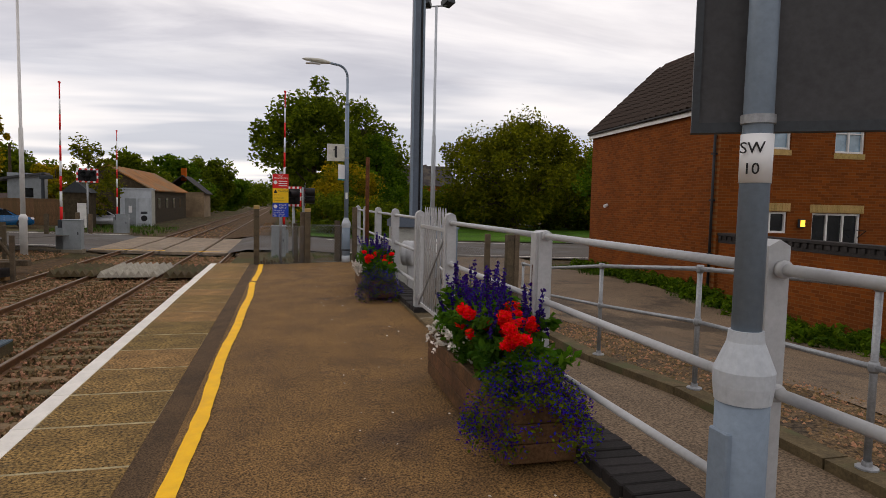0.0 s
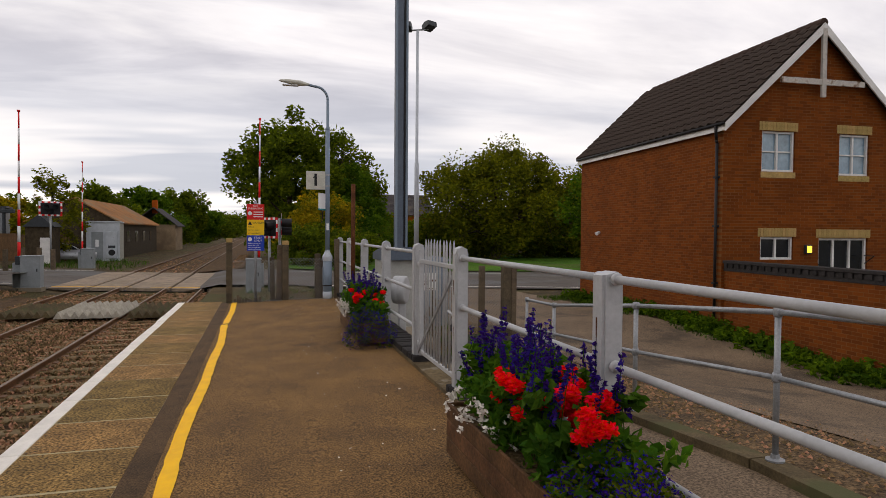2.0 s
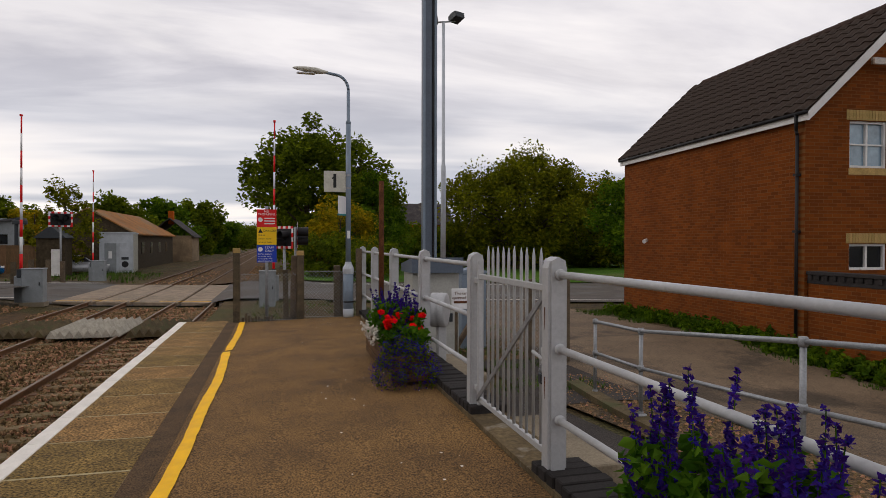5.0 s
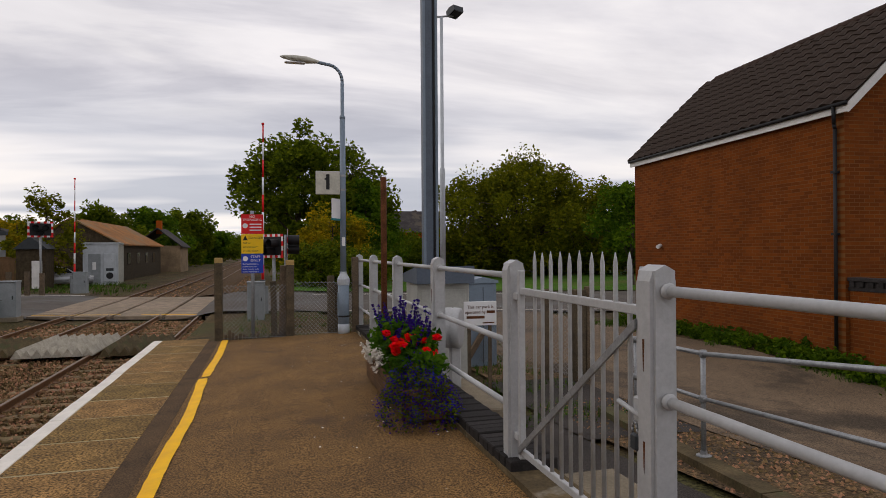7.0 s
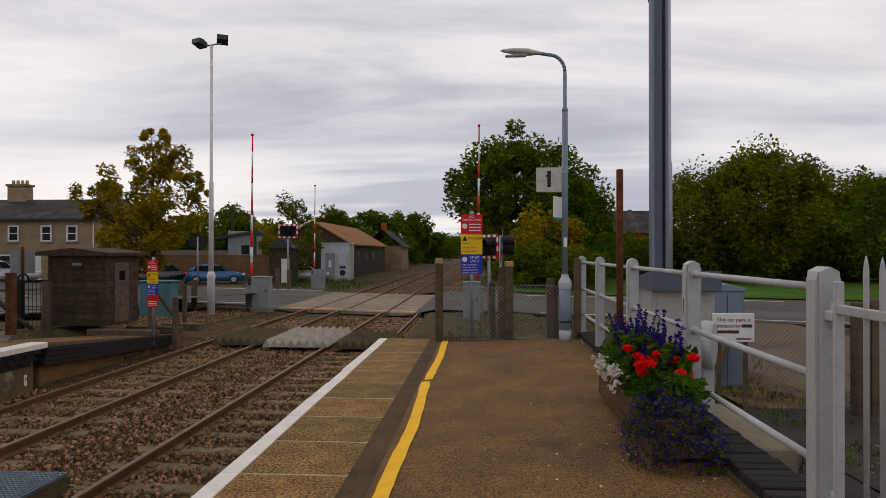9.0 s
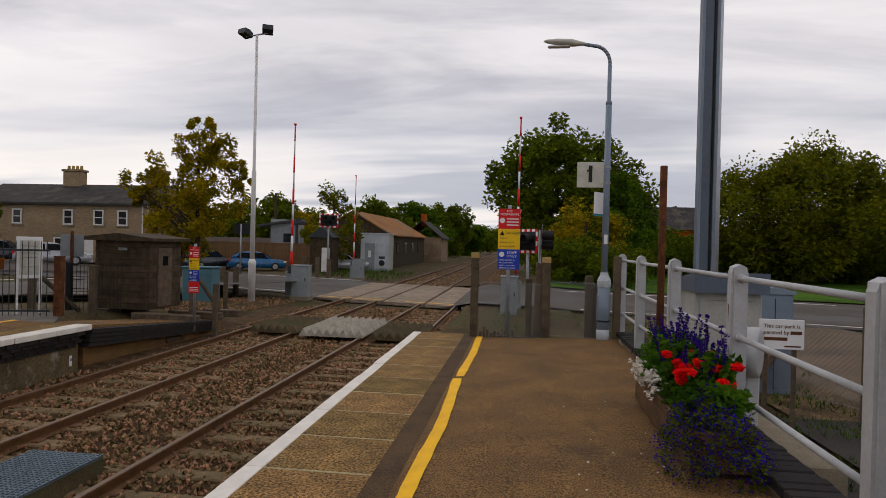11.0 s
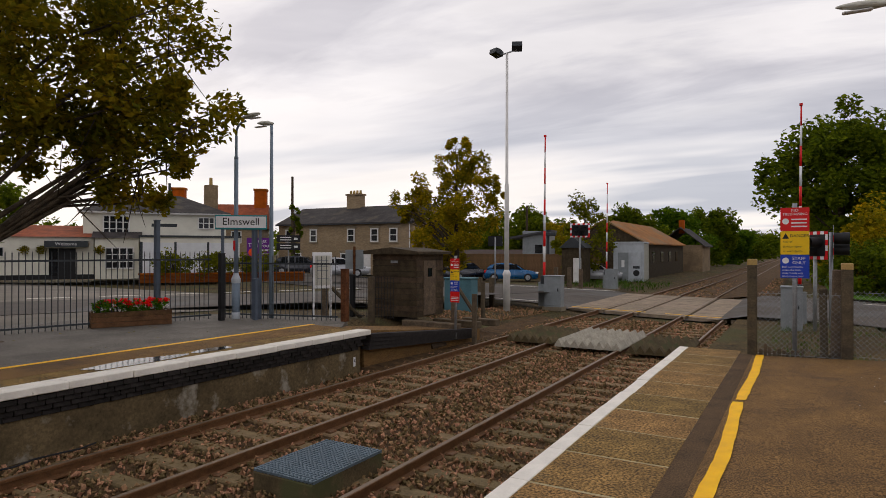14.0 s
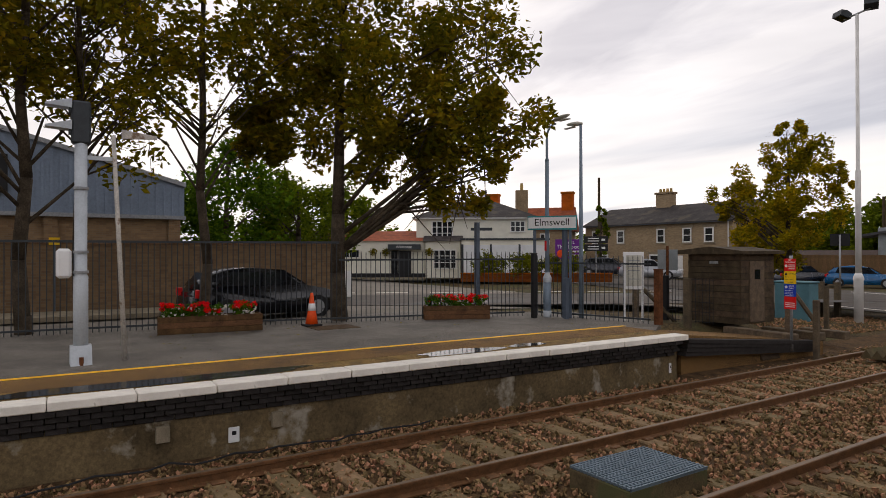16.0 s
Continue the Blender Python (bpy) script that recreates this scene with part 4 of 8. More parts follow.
def floodlight_mast(x, y, z, h, label, mat_name="pale_grey"):
    t = thing("floodlight_mast", x, y, z, label, "floodlight mast", "floodlight masts")
    part("base", lathe(nb(), [(0.14, -0.2), (0.14, 1.35), (0.16, 1.40), (0.15, 1.5), (0.095, 1.62)], 16), mat_name, t, "", True)
    part("shaft", lathe(nb(), [(0.095, 1.6), (0.085, 5.0), (0.06, 5.05), (0.05, h)], 14), mat_name, t, "", True)
    part("crossarm", tube(nb(), (-0.42, 0, h - 0.05), (0.42, 0, h + 0.08), 0.03), "galv", t, "", True)
    for s in (-1, 1):
        f = part("floodlight", prism(nb(), [(-0.2, 0.05), (0.18, -0.08), (0.22, 0.1), (0.05, 0.2), (-0.16, 0.22)], "x", -0.2, 0.2), "dark_metal", t, "dark floodlight housing", at=pose(s * 0.45, -0.05, h + 0.06 + 0.06 * s, 0, 0, 25 * s))
        part("lens", bx(-0.16, 0.16, -0.2, 0.12, -0.03, 0.03), "glass", f, at=pose(0, 0, 0, -17))
    return t


floodlight_mast(-8.50, 23.85, -0.75, 10.22, "cream painted steel mast with two dark floodlights", "fascia")
floodlight_mast(7.33, 19.6, -0.75, 9.95, "pale grey steel mast behind the railing")


def big_mast():
    t = thing("folding_mast", 5.63, 14.5, -0.65, "tall dark blue-grey square steel mast", "mast")
    t.matrix_basis = t.matrix_basis @ Matrix.Diagonal((1.08, 1.08, 1.1, 1))
    part("column", bx(-0.17, 0.05, -0.12, 0.12, 0, 8.7, 0.02), "mast_grey", t)
    # gap between the members filled in black to give its shade
    part("recess", bx(0.04, 0.10, -0.10, 0.10, 0, 8.6), "black", t)
    part("side_member", bx(0.10, 0.17, -0.10, 0.10, 0, 8.3, 0.015), "grey_blue", t)
    part("edge_strip", bx(-0.175, -0.12, -0.125, -0.115, 0, 8.7), "grey_blue", t)
    hd = part("bracket", bx(-0.3, 0.3, -0.05, 0.05, 8.55, 8.66, 0.01), "dark_metal", t, "dark mast head bracket")
    for s in (-1, 1):
        part("strut", tube(nb(), (s * 0.05, 0, 8.1), (s * 0.28, 0, 8.6), 0.025), "dark_metal", hd)
        part("lamp_head", prism(nb(), [(-0.14, 0), (0.14, 0.03), (0.1, 0.16), (-0.1, 0.14)], "x", -0.11, 0.11), "dark_metal", hd, at=pose(s * 0.34, 0, 8.62))
    part("cable", pipe(nb(), [(0.06, -0.11, 0.2), (0.07, -0.115, 3), (0.06, -0.11, 8)], 0.012, 6), "black", t)


big_mast()


def rusty_post():
    t = thing("rusty_post", 3.23, 7.18, 0.14, "rusty brown steel tube standing in the planter", "post")
    part("tube", lathe(nb(), [(0.036, 0), (0.036, 2.33), (0.03, 2.34)], 14), "rust", t, "", True)


rusty_post()


# ---- cabinets behind the railing ----
def equipment_cabinet():
    t = thing("equipment_cabinet", 4.53, 9.65, -0.62, "large pale grey cabinet with sloping dark blue lid", "cabinet")
    part("body", bx(-0.42, 0.42, -0.35, 0.45, 0, 1.72, 0.012), "cabinet_pale", t)
    part("lid", prism(nb(), [(-0.5, 1.72), (0.5, 1.72), (0.5, 1.86), (-0.5, 1.99)], "x", -0.46, 0.46), "mast_grey", t, "dark blue-grey sloping lid")
    d = part("door", bx(-0.36, 0.36, -0.365, -0.345, 0.15, 1.62, 0.004), "cabinet_pale", t)
    part("handle", bx(0.24, 0.30, -0.39, -0.365, 0.85, 1.0, 0.005), "dark_metal", d)


equipment_cabinet()


def hose_reel():
    t = thing("cable_drum", 4.03, 7.0, -0.5, "white round drum box on a white stand", "drum")
    part("stand", bx(-0.05, 0.07, -0.06, 0.06, 0, 1.0, 0.01), "white_paint", t)
    dr = part("drum", lathe(nb(), [(0.20, -0.11), (0.235, -0.10), (0.24, -0.02), (0.225, 0.0), (0.24, 0.02), (0.235, 0.10), (0.20, 0.11)], 28), "white_paint", t, "", True, at=pose(-0.02, 0, 1.2, 90, 0, 62))
    part("cap", lathe(nb(), [(0.15, -0.125), (0.16, -0.11)], 24), "pale_grey", dr, "", True)


hose_reel()


def car_park_sign():
    t = thing("car_park_notice", 4.71, 8.05, -0.62, "white car park notice with dark red lettering", "sign")
    part("board", bx(-0.235, 0.235, -0.012, 0.012, 1.20, 1.53, 0.004), "white", t)
    for x in (-0.15, 0.15):
        part("stake", bx(x - 0.02, x + 0.02, 0.012, 0.05, 0, 1.5), "wood_old", t)
    letters("This car park is", 0.062, "rust", t, pose(0, -0.014, 1.455, 90))
    letters("operated by", 0.062, "rust", t, pose(-0.075, -0.014, 1.385, 90))
    for x0, x1, z in ((0.09, 0.21, 1.385), (-0.2, 0.06, 1.315), (0.03, 0.2, 1.235)):
        part("lettering_bar", bx(x0, x1, -0.014, -0.0125, z - 0.018 if z > 1.3 else z - 0.008, z + 0.018 if z > 1.3 else z + 0.008), "rust", t)


car_park_sign()


def small_cabinet():
    t = thing("roadside_cabinet", 5.83, 11.4, -0.64, "blue-grey utility cabinet with shallow pitched lid", "cabinet")
    part("body", bx(-0.27, 0.27, -0.2, 0.2, 0, 1.62, 0.012), "grey_blue", t)
    part("lid", prism(nb(), [(-0.3, 1.62), (0.3, 1.62), (0.3, 1.67), (0, 1.74), (-0.3, 1.67)], "y", -0.23, 0.23), "grey_blue", t)
    part("door_seam", bx(-0.006, 0.006, -0.206, -0.198, 0.1, 1.55), "dark_metal", t)
    part("lock", bx(-0.2, -0.16, -0.215, -0.198, 1.0, 1.2, 0.004), "dark_metal", t)


small_cabinet()


# ---- timber posts and mesh fences ----
def timber_post(x, y, z0, z1, r=0.07, lean=0.0, pale=False, name="timber_post"):
    t = thing(name, x, y, z0, "weathered square timber fence post" + (" with pale top" if pale else ""), "post", "timber fence posts")
    part("shaft", bx(-r, r, -r, r, -0.3, z1 - z0, 0.012), "wood_old", t, at=pose(0, 0, 0, 0, lean, 0))
    if pale:
        part("pale_top", bx(-r - 0.002, r + 0.002, -r - 0.002, r + 0.002, z1 - z0 - 0.10, z1 - z0 + 0.004, 0.012), "buff_brick", t, "pale weathered top", at=pose(0, 0, 0, 0, lean, 0))
    return t


def wire_mesh(x0, y0, x1, y1, z0, z1, step=0.075):
    """Chain link: two families of slanting wires."""
    L = math.hypot(x1 - x0, y1 - y0)
    t = thing("chain_link_panel", x0, y0, z0, "rusty chain link mesh between timber posts", "fence panel", "chain link panels", math.degrees(math.atan2(y1 - y0, x1 - x0)))
    H = z1 - z0
    vs, fs = [], []
    w = 0.0022
    k = -H
    while k < L:
        for s in (1, -1):
            a, b = max(0, k), min(L, k + H)
            if b > a:
                za, zb = (a - k, b - k) if s > 0 else (H - (a - k), H - (b - k))
                for off in ((0, 0, w * 1.4), (0, w * 1.4, 0)):
                    o = len(vs)
                    vs += [(a, -off[1], za - off[2]), (b, -off[1], zb - off[2]), (b, off[1], zb + off[2]), (a, off[1], za + off[2])]
                    fs.append((o, o + 1, o + 2, o + 3))
        k += step
    soup("wire_mesh", vs, fs, "galv", t, "stuff")
    for z in (0.03, H - 0.03):
        part("line_wire", tube(nb(), (0, 0, z), (L, 0, z), 0.003, n=5), "galv", t)


timber_post(1.015, 11.98, -0.1, 1.50, 0.068, pale=True)
timber_post(2.28, 11.95, -0.1, 1.45, 0.075, pale=True)
timber_post(2.14, 12.1, -0.2, 1.35, 0.08, 1.5)
timber_post(2.0, 12.25, -0.3, 1.05, 0.055, -1)
timber_post(3.47, 11.75, -0.3, 1.50, 0.06)
timber_post(3.09, 12.6, -0.5, 1.12, 0.07)
timber_post(3.22, 12.7, -0.5, 0.95, 0.05)
wire_mesh(1.1, 11.99, 2.2, 11.96, 0.0, 1.0)
wire_mesh(2.35, 11.95, 3.42, 11.76, 0.05, 1.05)
for i in range(16):
    t = thing("timber_stub", 1.14 + 0.062 * i + RNG.normal(0, 0.006), 12.0, -0.25, "short weathered boarding stub under the fence", "board", "boards under the end fence")
    part("board", bx(-0.024, 0.024, -0.02, 0.02, -0.1, 0.33 + RNG.normal(0, 0.035), 0.004), "wood_old", t)
timber_post(6.4, 9.6, -0.65, 0.95, 0.06, name="concrete_post")
timber_post(6.85, 9.3, -0.65, 0.95, 0.09, name="concrete_post")
timber_post(7.0, 9.25, -0.65, 1.0, 0.06, name="concrete_post")
wire_mesh(5.0, 12.4, 6.85, 9.4, -0.5, 0.6)
t = timber_post(5.35, 11.1, -0.64, 0.2, 0.05, 32)


# ---- trespass notices ----
def warning_sign(x, y, z0, zs, w, h, label, group, rz=0, extra=False):
    t = thing("trespass_notice", x, y, z0, label, "sign", group, rz)
    part("post", tube(nb(), (0, 0.05, -0.3), (0, 0.05, zs - z0 + h + 0.07), 0.035, n=12), "galv", t, "", True)
    n = 4 if extra else 3
    ph = h / n
    for k, (m, big, lines) in enumerate((("red", "NO", "TRESPASSING"), ("yellow", "DANGER", ""), ("blue", "STAFF", "ONLY"), ("red", "", ""))[:n]):
        z1 = zs - z0 + h - k * ph
        p = part(m + "_panel", bx(-w / 2, w / 2, -0.006, 0.006, z1 - ph + 0.004, z1), m, t)
        ink = "black" if m == "yellow" else "white"
        if k == 0:
            letters("NO", w * 0.16, ink, p, pose(0, -0.007, z1 - ph * 0.12, 90))
            letters("TRESPASSING", w * 0.145, ink, p, pose(0, -0.007, z1 - ph * 0.28, 90))
        elif k == 1:
            letters("DANGER", w * 0.165, ink, p, pose(w * 0.16, -0.007, z1 - ph * 0.2, 90))
            letters("Risk of", w * 0.12, ink, p, pose(-w * 0.42, -0.007, z1 - ph * 0.45, 90), align="LEFT")
            letters("serious injury", w * 0.12, ink, p, pose(-w * 0.42, -0.007, z1 - ph * 0.65, 90), align="LEFT")
            letters("or even death.", w * 0.12, ink, p, pose(-w * 0.42, -0.007, z1 - ph * 0.85, 90), align="LEFT")
            part("warning_triangle", prism(nb(), [(-w * 0.44, z1 - ph * 0.32), (-w * 0.2, z1 - ph * 0.32), (-w * 0.32, z1 - ph * 0.08)], "y", -0.0085, -0.0062), "black", p)
        elif k == 2:
            letters("STAFF", w * 0.17, ink, p, pose(w * 0.14, -0.007, z1 - ph * 0.16, 90))
            letters("ONLY", w * 0.17, ink, p, pose(w * 0.14, -0.007, z1 - ph * 0.34, 90))
            for i, tx in enumerate(("Staff permitted to", "access the track", "must comply with", "safety instructions")):
                letters(tx, w * 0.10, ink, p, pose(-w * 0.44, -0.007, z1 - ph * (0.52 + 0.13 * i), 90), align="LEFT")
        if k in (0, 2):
            zc = z1 - ph * (0.58 if k == 0 else 0.25)
            bm = nb()
            bmesh.ops.create_circle(bm, cap_ends=True, radius=w * 0.12, segments=20)
            part("pictogram", bm, "white", p, at=pose(-w * 0.32, -0.0075, zc, 90))
        if k in (0, 3):
            for i in range(3):
                part("lettering_bar", bx(-w * 0.12 if k == 0 else -w * 0.4, w * 0.42, -0.0078, -0.0062, z1 - ph * (0.5 + 0.15 * i) - ph * 0.028, z1 - ph * (0.5 + 0.15 * i) + ph * 0.028), "white", p)
    return t


warning_sign(1.60, 12.32, -0.1, 1.20, 0.40, 1.12, "red, yellow and blue trespass notice on a grey post", "trespass notices")
warning_sign(-6.25, 15.45, -0.4, 0.26, 0.27, 1.16, "narrow red, yellow and blue trespass notice", "trespass notices", 0, True)


# ---- planters ----
def planter(x, y, z, L, W, H, rz, label, spikes, reds, whites, blues, seed, far=False, blue_end=-1):
    """Timber trough along its own y with flowers; blue_end: which end the trailing lobelia hangs from."""
    t = thing("planter", x, y, z, label, "planter", "flower planters", rz)
    bw = 0.022
    n = 3
    for k in range(n):
        z0, z1 = H * k / n + 0.003, H * (k + 1) / n - 0.003
        for s in (-1, 1):
            part("side_board", bx(s * W / 2 - bw / 2, s * W / 2 + bw / 2, -L / 2, L / 2, z0, z1, 0.005), "wood_box", t)
            part("end_board", bx(-W / 2 + 0.012, W / 2 - 0.012, s * (L / 2 - 0.014) - bw / 2, s * (L / 2 - 0.014) + bw / 2, z0, z1, 0.005), "wood_box", t)
    part("soil", bx(-W / 2 + 0.02, W / 2 - 0.02, -L / 2 + 0.03, L / 2 - 0.03, H * 0.5, H - 0.03), "soil", t, "dark potting soil")
    g = np.random.default_rng(seed)
    q = 0.5 if far else 1.0
    # foliage
    c = np.c_[g.uniform(-W * 0.45, W * 0.45, 90), g.uniform(-L * 0.46, L * 0.46, 90), H + g.uniform(0.0, 0.2 if far else 0.25, 90)]
    v, f = leaf_mesh(c, 0.085, int(2600 * q), 0.035, seed)
    soup("foliage", v, f, "leaf_bed", t, "stuff")
    if spikes:
        pts, tall = [], []
        for _ in range(spikes):
            sx, sy = g.uniform(-W * 0.40, W * 0.62), (g.uniform(-0.30, 0.46) if blue_end < 0 else g.uniform(-0.1, 0.48)) * L
            h0, h1 = H + g.uniform(0.16, 0.32), H + g.uniform(0.40, 0.68)
            lean = g.normal(0, 0.05, 2)
            tall.append(((sx, sy, H), (sx + lean[0], sy + lean[1], h1)))
            for u in np.linspace(0, 1, 12):
                pts.append((sx + lean[0] * u, sy + lean[1] * u, h0 + (h1 - h0) * u))
        v, f = leaf_mesh(pts, 0.017, int(len(pts) * 11), 0.013, seed + 1)
        soup("salvia", v, f, "petal_violet", t, "stuff")
        bm = nb()
        for a, b in tall:
            tube(bm, a, b, 0.003, 0.002, 4, False)
        part("stalk_growth", bm, "leaf_bed", t)["kind"] = "stuff"
        c2 = [(a[0] + g.normal(0, 0.03), a[1] + g.normal(0, 0.03), H + g.uniform(0.1, 0.42)) for a, b in tall for _ in range(3)]
        v, f = leaf_mesh(c2, 0.06, 2400, 0.038, seed + 2)
        soup("salvia_leaves", v, f, "leaf_bed", t, "stuff")
    for k in range(reds):
        if far:
            p = (g.uniform(-W * 0.4, W * 0.5), g.uniform(-0.46, 0.46) * L, H + g.uniform(0.08, 0.26))
        else:
            p = (g.uniform(-W * 0.55, W * 0.5), g.uniform(-0.40, 0.14) * L, H + g.uniform(0.20, 0.42))
        v, f = leaf_mesh([p], (0.056 if seed < 30 else 0.042) if not far else 0.085, 200 if not far else 120, 0.018 if not far else 0.022, seed + 20 + k)
        v = [(a, b, p[2] + (cc - p[2]) * 0.7) for a, b, cc in v]
        soup("geranium_head", v, f, "petal_red", t, "stuff")
    if whites:
        c = [((-W * 0.5 + g.normal(0, 0.05)) if not far else g.uniform(-W * 0.5, W * 0.5), g.uniform(0.0, 0.5) * L if not far else g.uniform(-0.46, 0.46) * L, H + g.uniform(-0.04, 0.16)) for _ in range(whites)]
        v, f = leaf_mesh(c, 0.028, whites * 9, 0.018, seed + 3)
        soup("white_blossom", v, f, "petal_white", t, "stuff")
    if blues:
        e = blue_end * L * 0.38
        c = []
        for _ in range(190):
            a = g.uniform(0, math.tau)
            r = g.random() ** 0.5
            hx, hy = W * 0.84 * r * math.cos(a) - 0.03, e + L * 0.22 * r * math.sin(a) + blue_end * 0.07
            c.append((hx, hy, H + 0.17 - 0.42 * r ** 2.4 + g.normal(0, 0.03)))
        v, f = leaf_mesh(c, 0.07, 4200, 0.014, seed + 4)
        soup("lobelia_leaves", v, f, "leaf_dark", t, "stuff")
        v, f = leaf_mesh(c, 0.085, 6000, 0.010, seed + 5)
        soup("lobelia_blossom", v, f, "petal_blue", t, "stuff")
        c = [(g.uniform(-0.25, 0.45) * W, e * 0.75 + g.normal(0, 0.13), H + g.uniform(0.10, 0.30)) for _ in range(64)]
        bm = nb()
        for p in c:
            m = Matrix.Translation(p) @ Euler((g.normal(0, 0.5), g.normal(0, 0.5), 0)).to_matrix().to_4x4()
            r = g.uniform(0.032, 0.058)
            ring = [bm.verts.new(m @ Vector((r * (1 + 0.07 * math.sin(5 * a)) * math.cos(a), r * (1 + 0.07 * math.sin(5 * a)) * math.sin(a), 0.012 * math.cos(2 * a)))) for a in np.linspace(0, math.tau, 14, endpoint=False)]
            mid = bm.verts.new(m @ Vector((0, 0, -0.012)))
            for i in range(14):
                bm.faces.new((mid, ring[i], ring[(i + 1) % 14]))
        part("geranium_leaves", bm, "leaf_bed", t)["kind"] = "stuff"
    return t


planter(3.25, -0.25, 0.13, 2.05, 0.47, 0.36, 0, "long timber planter with salvia, red geraniums and blue lobelia", 62, 22, 34, True, 11)
planter(3.25, 6.23, 0.13, 2.1, 0.42, 0.28, 0, "timber planter by the fence with salvia, geraniums and hanging lobelia", 46, 34, 90, True, 31)
planter(-12.25, 4.05, OZ, 2.05, 0.45, 0.36, -8, "timber planter of red and white bedding on the far platform", 0, 24, 80, False, 51, True)
planter(-11.55, 9.8, OZ, 1.65, 0.45, 0.34, -25, "timber planter of red and white bedding by the name board", 0, 20, 50, False, 71, True)


# ---- brick house ----
def brick_mat(name, horiz, c1, c2, mortar, bw=0.225, bh=0.075):
    m = bpy.data.materials.new(name)
    m.use_nodes = True
    N, L = m.node_tree.nodes, m.node_tree.links
    b = N["Principled BSDF"]
    b.inputs["Specular IOR Level"].default_value = 0.15
    tc = N.new("ShaderNodeTexCoord")
    sep = N.new("ShaderNodeSeparateXYZ")
    com = N.new("ShaderNodeCombineXYZ")
    L.new(tc.outputs["Object"], sep.inputs[0])
    L.new(sep.outputs[horiz], com.inputs[0])
    L.new(sep.outputs["Z"], com.inputs[1])
    br = N.new("ShaderNodeTexBrick")
    br.inputs["Scale"].default_value = 1
    br.inputs["Brick Width"].default_value, br.inputs["Row Height"].default_value = bw, bh
    br.inputs["Mortar Size"].default_value = 0.006
    br.inputs["Mortar Smooth"].default_value = 0.3
    br.inputs["Color1"].default_value, br.inputs["Color2"].default_value, br.inputs["Mortar"].default_value = (*c1, 1), (*c2, 1), (*mortar, 1)
    L.new(com.outputs[0], br.inputs["Vector"])
    n = N.new("ShaderNodeTexNoise")
    n.inputs["Scale"].default_value, n.inputs["Detail"].default_value = 0.9, 6
    L.new(tc.outputs["Object"], n.inputs["Vector"])
    mx = N.new("ShaderNodeMixRGB")
    mx.blend_type = "OVERLAY"
    mx.inputs[0].default_value = 0.35
    L.new(br.outputs["Color"], mx.inputs[1])
    L.new(n.outputs["Fac"], mx.inputs[2])
    L.new(mx.outputs[0], b.inputs["Base Color"])
    b.inputs["Roughness"].default_value = 0.9
    bp = N.new("ShaderNodeBump")
    bp.inputs["Strength"].default_value, bp.inputs["Distance"].default_value = 0.6, 0.008
    bp.invert = True
    L.new(br.outputs["Fac"], bp.inputs["Height"])
    L.new(bp.outputs[0], b.inputs["Normal"])
    M[name] = m


RB = ((0.190, 0.048, 0.005), (0.122, 0.030, 0.004), (0.17, 0.072, 0.022))
brick_mat("house_brick_y", "Y", *RB)
brick_mat("house_brick_x", "X", *RB)
BB = ((0.25, 0.16, 0.085), (0.17, 0.105, 0.06), (0.20, 0.16, 0.11))
brick_mat("brown_brick_y", "Y", *BB)
TB = ((0.33, 0.24, 0.145), (0.25, 0.18, 0.11), (0.29, 0.235, 0.165))
brick_mat("terrace_brick_x", "X", *TB)
brick_mat("terrace_brick_y", "Y", *TB)


def window(parent, x0, x1, z0, z1, y, cols, rows, glass="glass_blue", fw=0.055, frame="fascia"):
    """Window in a wall that faces -y, its outer face at y."""
    w = part("window", bx(x0 + 0.02, x1 - 0.02, y + 0.05, y + 0.06, z0 + 0.02, z1 - 0.02), glass, parent, "reflecting pane")
    for a, b in ((x0, x0 + fw), (x1 - fw, x1)):
        part("frame", bx(a, b, y - 0.012, y + 0.05, z0, z1, 0.004), frame, w, "white frame")
    for a, b in ((z0, z0 + fw), (z1 - fw, z1)):
        part("frame", bx(x0 + fw, x1 - fw, y - 0.010, y + 0.05, a, b, 0.004), frame, w, "white frame")
    for k in range(1, cols):
        xc = x0 + (x1 - x0) * k / cols
        part("mullion", bx(xc - fw * 0.45, xc + fw * 0.45, y - 0.004, y + 0.05, z0 + fw, z1 - fw), frame, w)
    for k in range(1, rows):
        zc = z0 + (z1 - z0) * k / rows
        part("glazing_bar", bx(x0 + fw, x1 - fw, y + 0.004, y + 0.05, zc - fw * 0.3, zc + fw * 0.3), frame, w)
    return w


